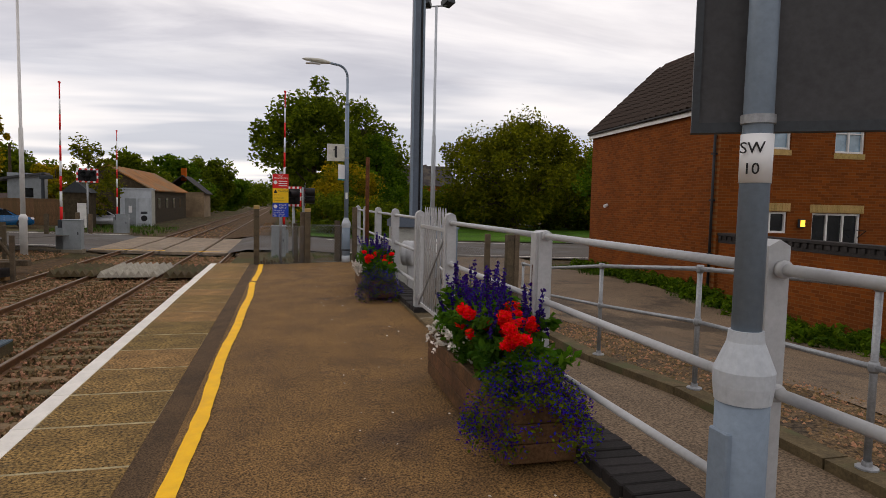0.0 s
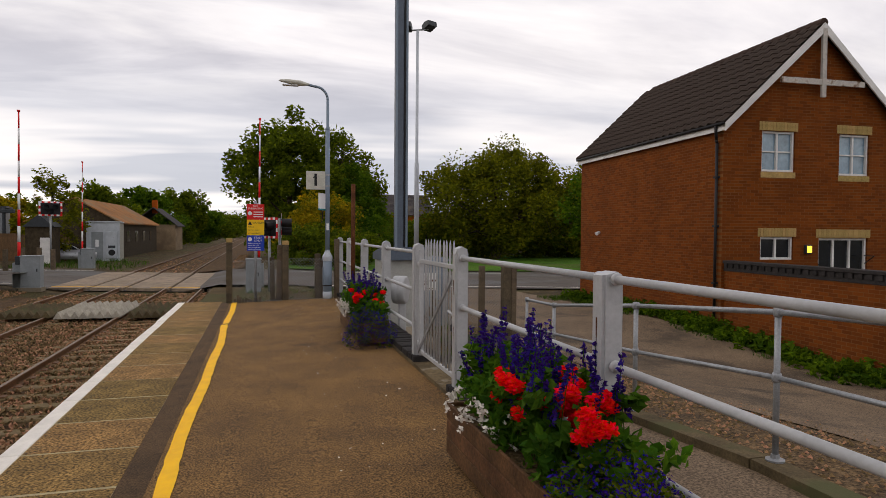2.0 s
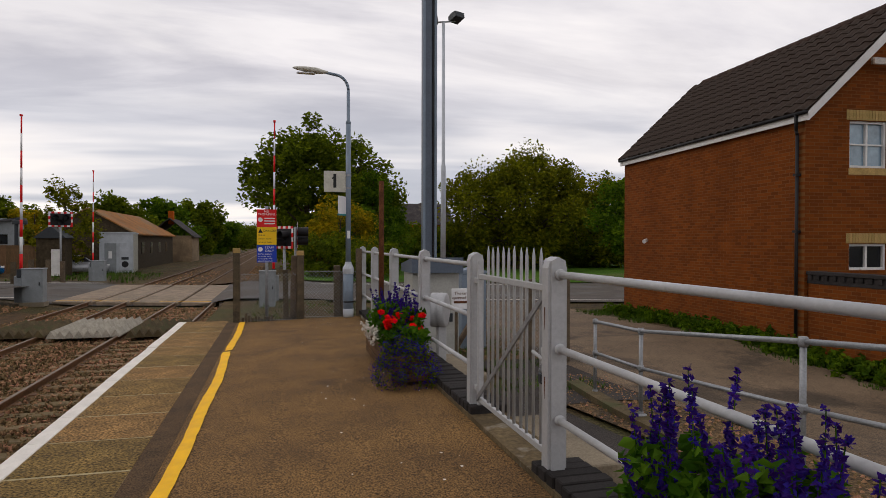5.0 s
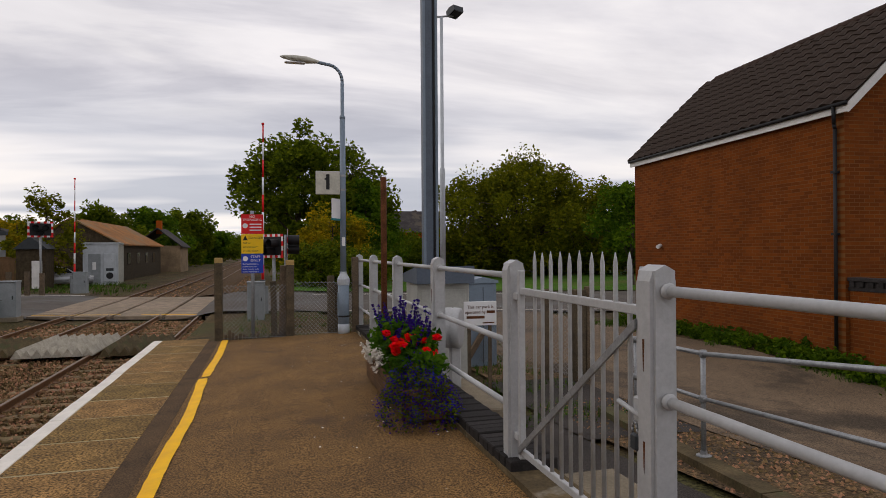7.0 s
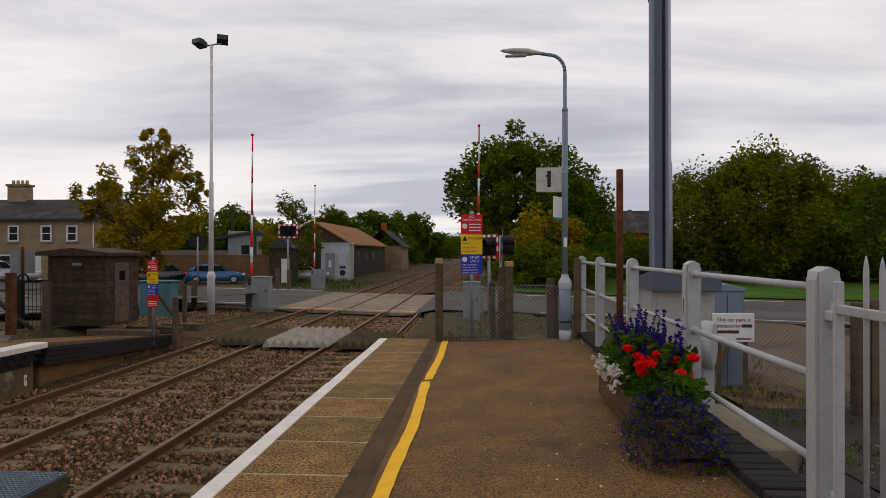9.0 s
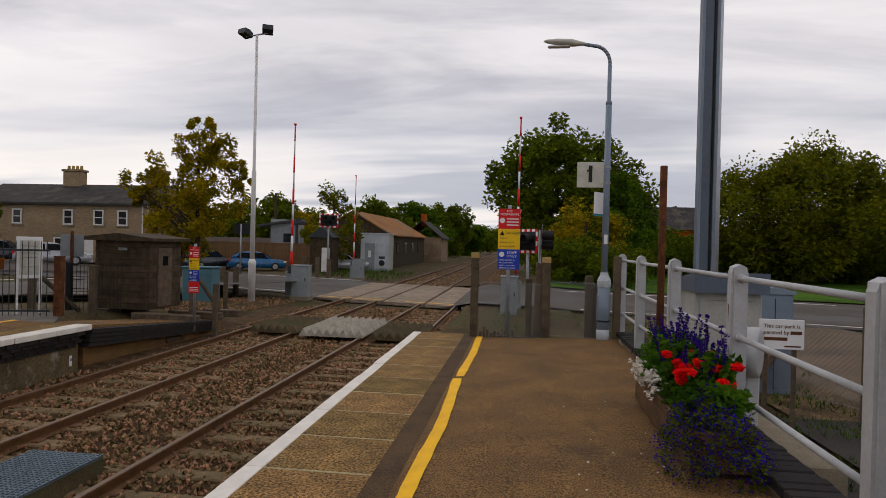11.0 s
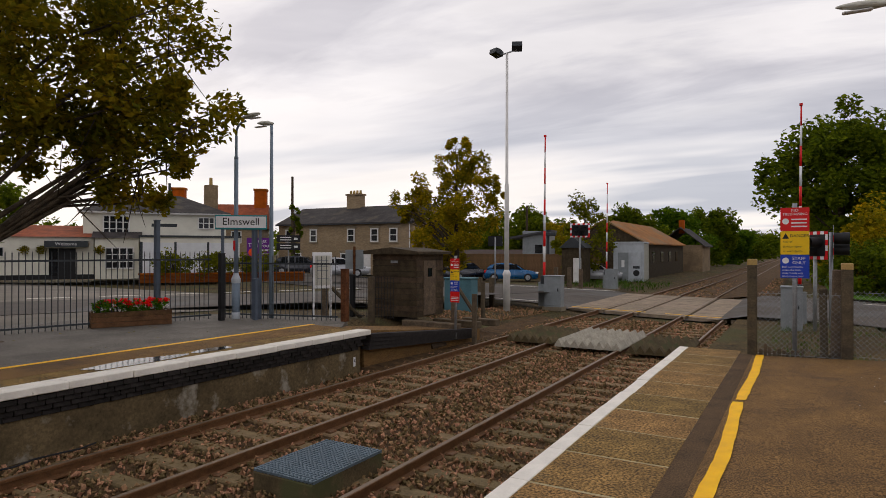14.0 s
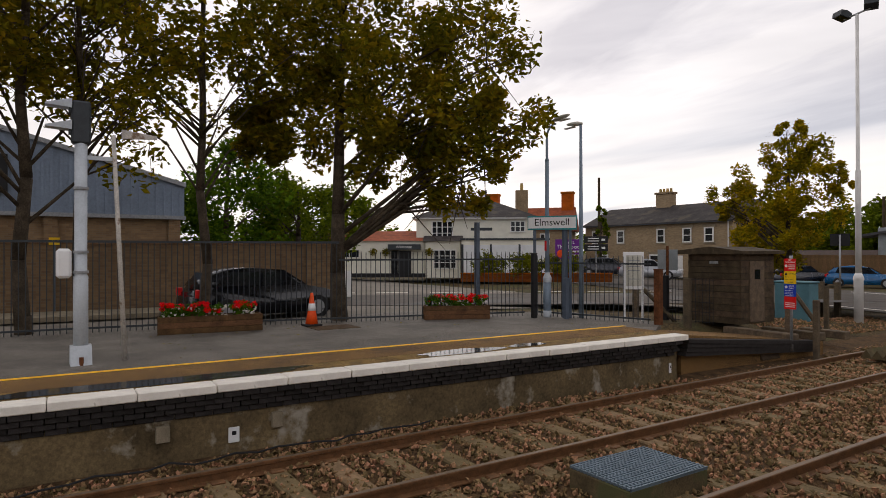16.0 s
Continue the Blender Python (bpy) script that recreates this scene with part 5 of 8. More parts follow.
def house():
    X0, X1, Y0, Y1, ZB, ZE, XR, ZR = 12.53, 17.81, 9.43, 17.38, -0.75, 4.47, 15.17, 6.95
    t = thing("brick_house", X0, Y0, ZB, "two-storey orange-red brick house with dark tiled roof", "house", rz=-3.4)
    o = Vector((X0, Y0, ZB))
    w, d, e, r = X1 - X0, Y1 - Y0, ZE - ZB, ZR - ZB
    xr = XR - X0
    part("side_wall", bx(0, 0.25, 0.25, d, 0, e), "house_brick_y", t, "long plain brick side wall")
    part("side_wall", bx(w - 0.25, w, 0.25, d, 0, e), "house_brick_y", t)
    part("back_wall", prism(nb(), [(0.25, 0), (w - 0.25, 0), (w - 0.25, e), (xr, r - 0.12), (0.25, e)], "y", d - 0.25, d - 0.004), "house_brick_x", t)
    # gable front with real openings
    ops = [(1.08, 2.04, 3.99, 4.995), (3.36, 4.28, 3.95, 5.0), (1.09, 2.05, 1.80, 2.366), (2.80, 4.30, 1.45, 2.347)]
    xs = sorted({0, w} | {v for a in ops for v in a[:2]})
    zs = sorted({0, e} | {v for a in ops for v in a[2:] if v <= e} | {e})
    bm = nb()
    for i in range(len(xs) - 1):
        for j in range(len(zs) - 1):
            cx, cz = (xs[i] + xs[i + 1]) / 2, (zs[j] + zs[j + 1]) / 2
            if not any(a[0] < cx < a[1] and a[2] < cz < a[3] for a in ops):
                box(bm, xs[i], xs[i + 1], 0, 0.25, zs[j], zs[j + 1])
    prism(bm, [(0, e), (w, e), (xr, r - 0.1)], "y", 0, 0.25)
    bmesh.ops.remove_doubles(bm, verts=bm.verts[:], dist=0.0005)
    part("gable_wall", bm, "house_brick_x", t, "brick gable wall")
    # dark sheet gives the shade of the unlit rooms as plain colour
    part("room_dark", bx(0.26, w - 0.26, 0.9, 1.0, 0, e), "dark_metal", t, "dark panel standing for the indoor shade behind the windows")
    for k, (a, b, z0, z1) in enumerate(ops):
        win = window(t, a, b, z0, z1, 0.06, 2 if k != 3 else 3, 2 if k < 2 else 1, "glass_blue" if k < 2 else "glass")
        nl = int((b - a + 0.16) / 0.075)
        s = (b - a + 0.16) / nl
        first = part("lintel_brick", bx(0.004, s - 0.004, -0.006, 0.05, z1 + 0.01, z1 + 0.225), "buff_brick", win, "", at=pose(a - 0.08, 0, 0))
        for i in range(1, nl):
            shared("lintel_brick", first.data, win, pose(a - 0.08 + s * i, 0, 0))
        if k < 2:
            part("sill", bx(a - 0.02, b + 0.02, -0.008, 0.06, z0 - 0.15, z0 - 0.005), "buff_brick", win, "buff brick sill")
    # roof slopes under the tiles
    ov = 0.12
    for s in (-1, 1):
        xe = -ov if s < 0 else w + ov
        ze = e - ov * (r - e) / xr + 0.02
        part("roof_deck", prism(nb(), [(xe, ze - 0.06), (xe, ze), (xr, r), (xr, r - 0.07)], "y", -0.20, d + 0.12), "tile", t, "dark roof slope")
    th = math.atan2(r - e, xr)
    run = math.hypot(xr + ov, (r - e) * (xr + ov) / xr)
    nrow, ncol = 12, 25
    tw, tl = (d + 0.40) / ncol, run / nrow
    prof = [(-0.5, 0.0), (-0.36, 0.028), (-0.18, 0.045), (0.0, 0.028), (0.18, 0.0), (0.36, -0.008), (0.5, 0.0)]
    bm = nb()
    va = [[bm.verts.new((u * tw * 1.03, -0.02 + q * (tl + 0.05), h + lift)) for u, h in prof] for q, lift in ((0, 0.035), (1, 0.008))]
    lo = [bm.verts.new((u * tw * 1.03, -0.02, 0.0)) for u, h in prof]
    for i in range(6):
        bm.faces.new((va[0][i], va[0][i + 1], va[1][i + 1], va[1][i]))
        bm.faces.new((lo[i], lo[i + 1], va[0][i + 1], va[0][i]))
    me_ob = None
    for row in range(nrow):
        for c in range(ncol):
            q = row * tl
            m = Matrix.Translation((-ov + q * math.cos(th), -0.22 + tw * (c + 0.5), e - ov * (r - e) / xr + 0.025 + q * math.sin(th) + RNG.normal(0, 0.003))) @ Matrix(((0, math.cos(th), -math.sin(th), 0), (-1, 0, 0, 0), (0, math.sin(th), math.cos(th), 0), (0, 0, 0, 1)))
            if me_ob is None:
                me_ob = part("roof_tile", bm, "tile", t, "", at=m)
            else:
                shared("roof_tile", me_ob.data, t, m)
    for i in range(18):
        part("ridge_tile", tube(nb(), (xr, -0.2 + i * 0.43, r + 0.0), (xr, -0.2 + i * 0.43 + 0.42, r + 0.004), 0.11, 0.115, 10), "tile", t)
    # barge boards and gable cross
    for s in (-1, 1):
        xe = -ov if s < 0 else w + ov
        ze = e - ov * (r - e) / xr
        part("barge_board", prism(nb(), [(xe, ze - 0.20), (xe, ze - 0.01), (xr, r - 0.01), (xr, r - 0.24)], "y", -0.235, -0.20), "fascia", t, "white barge board")
    part("gutter_board", bx(-0.11, -0.07, -0.19, d + 0.1, e - 0.29, e - 0.12), "fascia", t, "white fascia board")
    part("gutter", tube(nb(), (-0.15, -0.2, e - 0.13), (-0.15, d + 0.1, e - 0.13), 0.04, n=10), "black", t, "black gutter", True)
    part("king_post", bx(xr - 0.06, xr + 0.06, -0.24, -0.17, r - 1.85, r - 0.15), "old_white", t, "flaking white gable post")
    part("collar_beam", bx(xr - 1.22, xr + 1.22, -0.23, -0.18, r - 1.55, r - 1.41), "old_white", t, "flaking white gable beam")
    dp = part("downpipe", pipe(nb(), [(-0.15, 0.10, e - 0.14), (-0.10, 0.14, e - 0.48), (-0.06, 0.16, e - 0.56), (-0.06, 0.16, 0.15)], 0.036, 10), "black", t, "black downpipe", True)
    for z in (1.2, 2.6, 3.8):
        part("bracket", bx(-0.12, 0.0, 0.11, 0.21, z, z + 0.05), "black", dp)
    cam_ = part("security_light", tube(nb(), (-0.02, 6.45, 2.46), (-0.16, 6.38, 2.41), 0.05, 0.06), "white", t, "small white wall lamp")
    lamp = part("porch_lamp", bx(2.36, 2.54, -0.09, 0.0, 1.95, 2.18, 0.015), "dark_metal", t, "square lit porch lamp")
    part("lit_glass", bx(2.385, 2.515, -0.10, -0.085, 1.98, 2.15), "lamp_glow", lamp)
    part("hanging_bracket", pipe(nb(), [(4.2, 0, 1.9), (4.2, -0.3, 1.9), (4.2, -0.02, 1.7)], 0.012, 6), "black", t)


house()


def garden_wall():
    t = thing("garden_wall", 11.39, -11.45, -0.8, "red brick garden wall with dark corbelled coping", "wall", rz=-3.4)
    L = 20.9
    part("wall", bx(-0.02, 0.22, 0, L, 0, 1.59), "house_brick_y", t, "red brick wall")
    part("coping", bx(-0.06, 0.26, 0, L + 0.02, 1.77, 1.84, 0.008), "brick_black", t, "dark brick coping")
    part("band", bx(-0.035, 0.235, 0, L + 0.01, 1.59, 1.66), "brick_black", t)
    part("string_course", bx(-0.02, 0.22, 0, L, 1.66, 1.77), "brick_black", t)
    d = part("dentil", bx(-0.055, -0.02, -0.05, 0.05, 1.67, 1.765), "brick_black", t, at=pose(0, L - 0.08, 0))
    for k in range(1, 70):
        shared("dentil", d.data, t, pose(0, L - 0.08 - 0.21 * k, 0))


garden_wall()

# weeds at the foot of the house
g = np.random.default_rng(5)
c = [(12.3 + 0.06 * (y - 9.4) + g.normal(0, 0.2) - 0.25 * g.random(), y, height(11.7, y) + g.uniform(0.02, 0.26)) for y in g.uniform(1.5, 17.5, 420)]
v, f = leaf_mesh(c, 0.16, 15000, 0.06, 6)
tagged(soup("weeds", v, f, "leaf_mid"), "low green weeds along the house wall", "plants", kind="stuff")


def tufts(name, label, n, box_, size, seed, material="grass", lo=0.02, hi=0.12):
    g = np.random.default_rng(seed)
    vs, fs = [], []
    for _ in range(n):
        x, y = g.uniform(box_[0], box_[1]), g.uniform(box_[2], box_[3])
        if noise.noise((x * 0.8, y * 0.8, seed)) < -0.1:
            continue
        z = height(x, y) + 0.01
        for _ in range(3):
            a = g.uniform(0, math.tau)
            h = g.uniform(lo, hi)
            dx, dy = math.cos(a) * size, math.sin(a) * size
            o = len(vs)
            vs += [(x - dy * 0.15, y + dx * 0.15, z), (x + dy * 0.15, y - dx * 0.15, z), (x + dx + g.normal(0, 0.01), y + dy, z + h)]
            fs.append((o, o + 1, o + 2))
    tagged(soup(name, vs, fs, material), label, "grass", kind="stuff")


tufts("grass", "rough grass tufts beyond the platform end", 2600, (1.0, 7.5, 12.6, 24), 0.05, 8, hi=0.16)
tufts("grass", "grass tufts on the bank behind the railing", 1800, (3.9, 6.6, 6.8, 12.5), 0.05, 9)
tufts("grass", "grass along the house wall", 2600, (11.5, 12.5, 2, 18), 0.05, 10, hi=0.2)
tufts("grass", "grass by the crossing", 1500, (-14, -6.8, 41, 52), 0.12, 12, hi=0.35)


# loose stones on the verge
def stones(name, label, box_, n, s, seed, material="ballast"):
    g = np.random.default_rng(seed)
    base = [(1, 0, -.3), (-.5, .87, -.3), (-.5, -.87, -.3), (0, 0, .6)]
    vs, fs = [], []
    for _ in range(n):
        x, y = g.uniform(box_[0], box_[1]), g.uniform(box_[2], box_[3])
        k = s * (0.4 + g.random())
        a = g.uniform(0, 6)
        o = len(vs)
        for b in base:
            vs.append((x + k * (b[0] * math.cos(a) - b[1] * math.sin(a)), y + k * (b[0] * math.sin(a) + b[1] * math.cos(a)), height(x, y) + 0.025 + k * b[2]))
        fs += [(o, o + 1, o + 3), (o + 1, o + 2, o + 3), (o + 2, o, o + 3)]
    tagged(soup(name, vs, fs, material), label, "gravel", kind="stuff")


stones("verge_stones", "loose pebbles on the lane verge", (5.5, 7.2, -3, 8), 3500, 0.022, 21)
stones("bank_stones", "loose stones beyond the platform end", (1.0, 5.0, 12.1, 16), 1800, 0.04, 22)


# ---- trees ----
def tree(name, x, y, z, height_, crown_r, crown_z0, label, leaf, seed, leaves, leaf_size, trunk_r=0.15, shape=1.0, bare=0.0, lean=(0, 0), clumps=70, limbs=9, gap=0.55, lobes=()):
    """Tapered trunk, forking limbs and a crown of leaf clumps on a lumpy shell."""
    t = thing(name, x, y, z, label, "tree")
    g = np.random.default_rng(seed)
    H = height_
    cz = (crown_z0 + H) / 2
    hz = (H - crown_z0) / 2
    cen = []
    while len(cen) < clumps:
        p = g.normal(size=3)
        p /= np.linalg.norm(p)
        r = 0.45 + 0.55 * g.random() ** 0.6
        lump = 1 + 0.36 * noise.noise((p[0] * 2.0 + seed, p[1] * 2.0, p[2] * 2.0))
        q = p * r * lump
        wz = 1 - 0.35 * shape * max(0, q[2])
        if lobes:
            lx, ly, lz, lr = lobes[len(cen) % len(lobes)]
            cen.append((lx + q[0] * lr * 1.25, ly + q[1] * lr * 1.25, lz + q[2] * lr * 1.1))
            continue
        cen.append((q[0] * crown_r * wz + lean[0], q[1] * crown_r * wz + lean[1], cz + q[2] * hz))
    cen = np.array(cen)
    bm = nb()
    pts = []
    n = 6
    for k in range(n + 1):
        u = k / n
        pts.append(Vector((lean[0] * u * u + g.normal(0, 0.04) * (k > 0), lean[1] * u * u + g.normal(0, 0.04) * (k > 0), -0.2 + (H * 0.86 + 0.2) * u)))
    for k in range(n):
        tube(bm, pts[k], pts[k + 1], trunk_r * (1.12 - 0.95 * k / n) + 0.012, trunk_r * (1.12 - 0.95 * (k + 1) / n) + 0.012, 9)
    tube(bm, (0, 0, -0.2), (0, 0, 0.35), trunk_r * 1.45, trunk_r * 1.08, 9)
    part("trunk", bm, "bark", t, "rough grey-brown trunk", True)
    bm = nb()
    order = np.argsort(-np.linalg.norm(cen - [lean[0], lean[1], cz], axis=1))
    for i in order[: limbs * 3]:
        e = Vector(cen[i])
        u = min(0.9, max(0.22, (e.z - 0.30 * math.hypot(e.x - lean[0], e.y - lean[1]) * 1.6 - 0.5) / (H * 0.86)))
        k = u * n
        a = pts[int(k)].lerp(pts[min(n, int(k) + 1)], k - int(k))
        m = a.lerp(e, 0.5) + Vector((g.normal(0, 0.15), g.normal(0, 0.15), 0.10 * crown_r))
        r = trunk_r * 0.40 * (1 - 0.6 * u)
        tube(bm, a, m, r, r * 0.6, 6)
        tube(bm, m, e, r * 0.6, r * 0.2, 5)
        for _ in range(3):
            w = m.lerp(e, g.uniform(0.2, 0.9))
            tube(bm, w, w + Vector(g.normal(0, 0.16 * crown_r, 3)), r * 0.3, r * 0.08, 4)
    part("branchwork", bm, "bark", t, "branching limbs", True)
    rad = g.uniform(0.45, 1.15, len(cen)) * crown_r * gap * (70 / clumps) ** (1 / 3) * 0.56
    if lobes:
        rad = np.array([lobes[i % len(lobes)][3] for i in range(len(cen))]) * gap * g.uniform(0.5, 1.1, len(cen))
    v, f = leaf_mesh(cen, rad, leaves, leaf_size, seed + 1)
    cr = soup("crown", v, f, leaf, t, "stuff")
    return t


# far platform trees
tree("maple_tree", -12.9, 7.25, -0.16, 9.8, 4.3, 3.0, "large maple turning brown behind the fence", "leaf_autumn", 101, 33000, 0.085, 0.185, 0.8, clumps=210, gap=0.5, limbs=6, lobes=[
    (0.47, 0.62, 9.0, 1.6), (1.40, 1.72, 7.8, 1.6), (-0.62, -0.70, 8.0, 1.6), (2.03, 2.50, 6.3, 1.4), (0.78, 0.78, 7.2, 1.8), (-1.17, -1.33, 6.4, 1.3), (2.34, 2.89, 5.0, 1.2), (1.48, 1.25, 5.4, 1.5), (0.16, 1.72, 5.8, 1.7), (1.87, 2.26, 3.9, 1.0), (1.01, 1.17, 4.0, 1.1), (-0.47, -0.86, 5.2, 1.1), (-1.33, 0.62, 6.2, 1.5), (-1.17, -1.64, 4.7, 0.7), (0.94, -0.94, 6.6, 1.5)])
tree("maple_tree", -13.75, 4.17, -0.16, 11.5, 2.9, 4.2, "tall thin maple with sparse brown leaves", "leaf_autumn", 102, 1500, 0.08, 0.105, 0.5, clumps=90, gap=0.6)
tree("maple_tree", -13.9, 0.75, -0.05, 11.5, 3.4, 3.6, "maple with dark brown leaves by the signal", "leaf_autumn", 103, 16000, 0.09, 0.13, 0.5, clumps=90, gap=0.55)
tree("maple_tree", -14.0, 1.75, -0.05, 11.0, 3.0, 4.4, "slim maple with dark leaves behind the fence", "leaf_autumn", 104, 7500, 0.085, 0.09, 0.5, clumps=80, gap=0.55)
tree("maple_tree", -13.6, -3.6, -0.05, 10.5, 4.0, 3.0, "maple at the end of the fence", "leaf_autumn", 105, 6000, 0.09, 0.2, 0.5, clumps=70)
# street tree
tree("street_maple", -13.2, 28.3, -0.7, 7.85, 2.45, 2.0, "yellow-green street maple by the crossing", "leaf_yellow", 111, 15000, 0.085, 0.14, 1.0, clumps=156, gap=0.5, lobes=[
    (0.1, 0, 7.3, 0.55), (-0.1, 0.3, 6.4, 0.9), (1.3, -0.3, 6.1, 0.75), (-1.4, 0.2, 5.7, 0.85), (1.8, 0.4, 5.3, 0.6), (-2.5, -0.4, 4.9, 0.7), (0.4, -0.5, 5.0, 1.1), (-1.2, 0.5, 4.4, 1.1), (-3.0, 0.1, 4.4, 0.5), (0.9, 0.6, 4.0, 0.95), (-0.4, -0.5, 3.3, 1.0), (0.5, 0.2, 2.5, 0.8), (0.1, -0.4, 3.9, 1.0)])
# beyond the crossing
tree("tree", 4.2, 56, -0.9, 12.9, 5.4, 1.5, "tall dark green tree by the railway", "leaf_dark", 121, 22000, 0.20, 0.35, 0.9, clumps=110, gap=0.55)
tree("tree", 9.2, 60, -0.9, 11.5, 4.8, 1.0, "dark green tree behind the lamp", "leaf_dark", 122, 14000, 0.2, 0.3, 1.3, clumps=80)
tree("tree", 9.9, 55, -0.9, 8.4, 2.9, 0.5, "green bushy tree beside the road", "leaf_mid", 123, 9000, 0.17, 0.2, 1.3, clumps=70)
tree("shrub", 6.0, 44, -0.8, 5.0, 3.0, 0.2, "yellow-green shrub beyond the crossing", "leaf_yellow", 124, 11000, 0.12, 0.1, 0.8, clumps=70)
tree("shrub", 8.2, 46, -0.8, 4.6, 2.8, 0.1, "green shrub beyond the crossing", "leaf_mid", 125, 9000, 0.12, 0.1, 0.8, clumps=60)
tree("shrub", 4.6, 41.5, -0.8, 2.9, 2.2, 0.0, "low dark hedge bush by the road", "leaf_dark", 126, 7000, 0.11, 0.08, 0.5, clumps=50)
tree("shrub", 7.5, 40.5, -0.8, 2.7, 2.3, 0.0, "low dark hedge bush by the road", "leaf_dark", 127, 7000, 0.11, 0.08, 0.5, clumps=50)
tree("horse_chestnut", 22.4, 51, -0.8, 9.9, 6.7, 0.9, "broad round dark green chestnut tree", "leaf_olive", 131, 46000, 0.15, 0.4, 0.5, clumps=190, gap=0.62)
tree("horse_chestnut", 31.0, 53, -0.8, 8.3, 5.4, 0.5, "round dark green tree beside the chestnut", "leaf_olive", 132, 24000, 0.17, 0.3, 0.8, clumps=80, gap=0.6)
tree("tree", 24.5, 36, -0.8, 6.6, 2.6, 1.2, "light green tree behind the house", "leaf_mid", 133, 6000, 0.15, 0.15, 0.8, clumps=50)
tree("tree", 14.5, 66, -0.8, 3.9, 5.0, 0.2, "dark hedge trees behind the field", "leaf_dark", 134, 9000, 0.22, 0.3, 0.6, clumps=70)
tree("tree", 33.0, 62, -0.8, 7.0, 6.0, 0.2, "dark hedge trees behind the field", "leaf_dark", 135, 9000, 0.25, 0.3, 0.6, clumps=70)
tree("tree", 25.0, 68, -0.8, 4.6, 6.0, 0.2, "dark hedge trees behind the field", "leaf_dark", 136, 9000, 0.25, 0.3, 0.6, clumps=70)
for k in range(9):
    tree("hedge_bush", 12.5 + 4.6 * k, 57 - 1.2 * k, -0.8, 3.4, 3.0, 0.0, "dark hedge behind the mown field", "leaf_dark", 180 + k, 4500, 0.16, 0.08, 0.4, clumps=40)
# left of the line
tree("tree", -19.5, 92, -0.9, 8.8, 5.0, 0.6, "dark green trees along the railway", "leaf_dark", 141, 10000, 0.26, 0.3, 0.7, clumps=70)
tree("tree", -14.6, 98, -0.9, 8.7, 4.6, 0.6, "dark green trees along the railway", "leaf_mid", 142, 10000, 0.26, 0.3, 0.7, clumps=70)
tree("tree", -11.6, 110, -0.9, 9.6, 4.5, 0.4, "dark green trees along the railway", "leaf_dark", 143, 9000, 0.28, 0.3, 0.7, clumps=70)
tree("tree", -10.5, 128, -0.9, 7.5, 4.5, 0.3, "green trees along the railway", "leaf_mid", 144, 8000, 0.3, 0.3, 0.7, clumps=60)
tree("tree", -9.5, 160, -0.9, 6.5, 5.0, 0.3, "distant trees along the railway", "leaf_dark", 145, 7000, 0.36, 0.3, 0.7, clumps=60)
tree("tree", 5.5, 120, -0.9, 9.0, 5.0, 0.3, "distant trees along the railway", "leaf_dark", 146, 8000, 0.32, 0.3, 0.7, clumps=60)
tree("tree", 3.2, 84, -0.9, 6.5, 3.4, 0.3, "bushes beside the line", "leaf_dark", 147, 7000, 0.2, 0.2, 0.7, clumps=60)
tree("tree", -8.0, 235, -0.9, 7, 7.0, 0.2, "far trees at the end of the line", "leaf_dark", 148, 7000, 0.5, 0.4, 0.7, clumps=60)
tree("tree", 4.0, 245, -0.9, 7, 7.0, 0.2, "far trees at the end of the line", "leaf_dark", 149, 6000, 0.5, 0.4, 0.7, clumps=60)
tree("birch_tree", -12.9, 48.5, -0.8, 6.8, 2.2, 0.6, "slender light green tree by the crossing", "leaf_olive", 151, 5200, 0.11, 0.09, 1.2, clumps=60, gap=0.5)
tree("tree", -27, 73, -0.8, 7.4, 3.6, 1.0, "dark green trees behind the car park", "leaf_dark", 152, 8000, 0.22, 0.2, 0.7, clumps=60)
tree("tree", -22, 70, -0.8, 6.0, 2.6, 0.6, "yellowing bush behind the car park", "leaf_yellow", 153, 6000, 0.17, 0.15, 0.7, clumps=50)
tree("tree", -33, 76, -0.8, 7.0, 4.0, 0.6, "dark green trees behind the car park", "leaf_dark", 154, 7000, 0.24, 0.2, 0.7, clumps=60)
tree("tree", -17.6, 34.5, -0.6, 5.2, 1.9, 0.8, "yellow-green tree beside the road", "leaf_yellow", 155, 6000, 0.12, 0.1, 0.8, clumps=50)
tree("tree", -31, 9.0, -0.05, 7.0, 3.2, 0.4, "dark green tree behind the brick wall", "leaf_mid", 161, 8000, 0.14, 0.2, 0.9, clumps=70)
tree("tree", -33, 13.5, -0.05, 6.2, 3.0, 0.3, "green tree behind the brick wall", "leaf_dark", 162, 8000, 0.14, 0.2, 0.9, clumps=70)
tree("tree", -56, 20.5, -0.05, 6.4, 3.0, 0.3, "green tree behind the public house yard", "leaf_dark", 163, 7000, 0.15, 0.2, 0.9, clumps=60)
tree("tree", -50, 24.0, -0.05, 7.4, 3.6, 0.3, "dark green tree behind the public house", "leaf_dark", 164, 6000, 0.19, 0.2, 0.9, clumps=60)
tree("cypress", -33.0, 38.0, -0.05, 5.6, 0.55, 0.2, "narrow ivy-covered pole before the terrace", "leaf_dark", 165, 2500, 0.09, 0.1, 0.6, clumps=30)
for k, (x, y) in enumerate(((-27.6, 23.0), (-26.3, 24.6), (-24.8, 26.2))):
    tree("shrub", x, y, -0.05, 1.5, 1.0, 0.2, "rounded garden shrub above the low wall", "leaf_olive", 170 + k, 2500, 0.07, 0.05, 0.4, clumps=30)

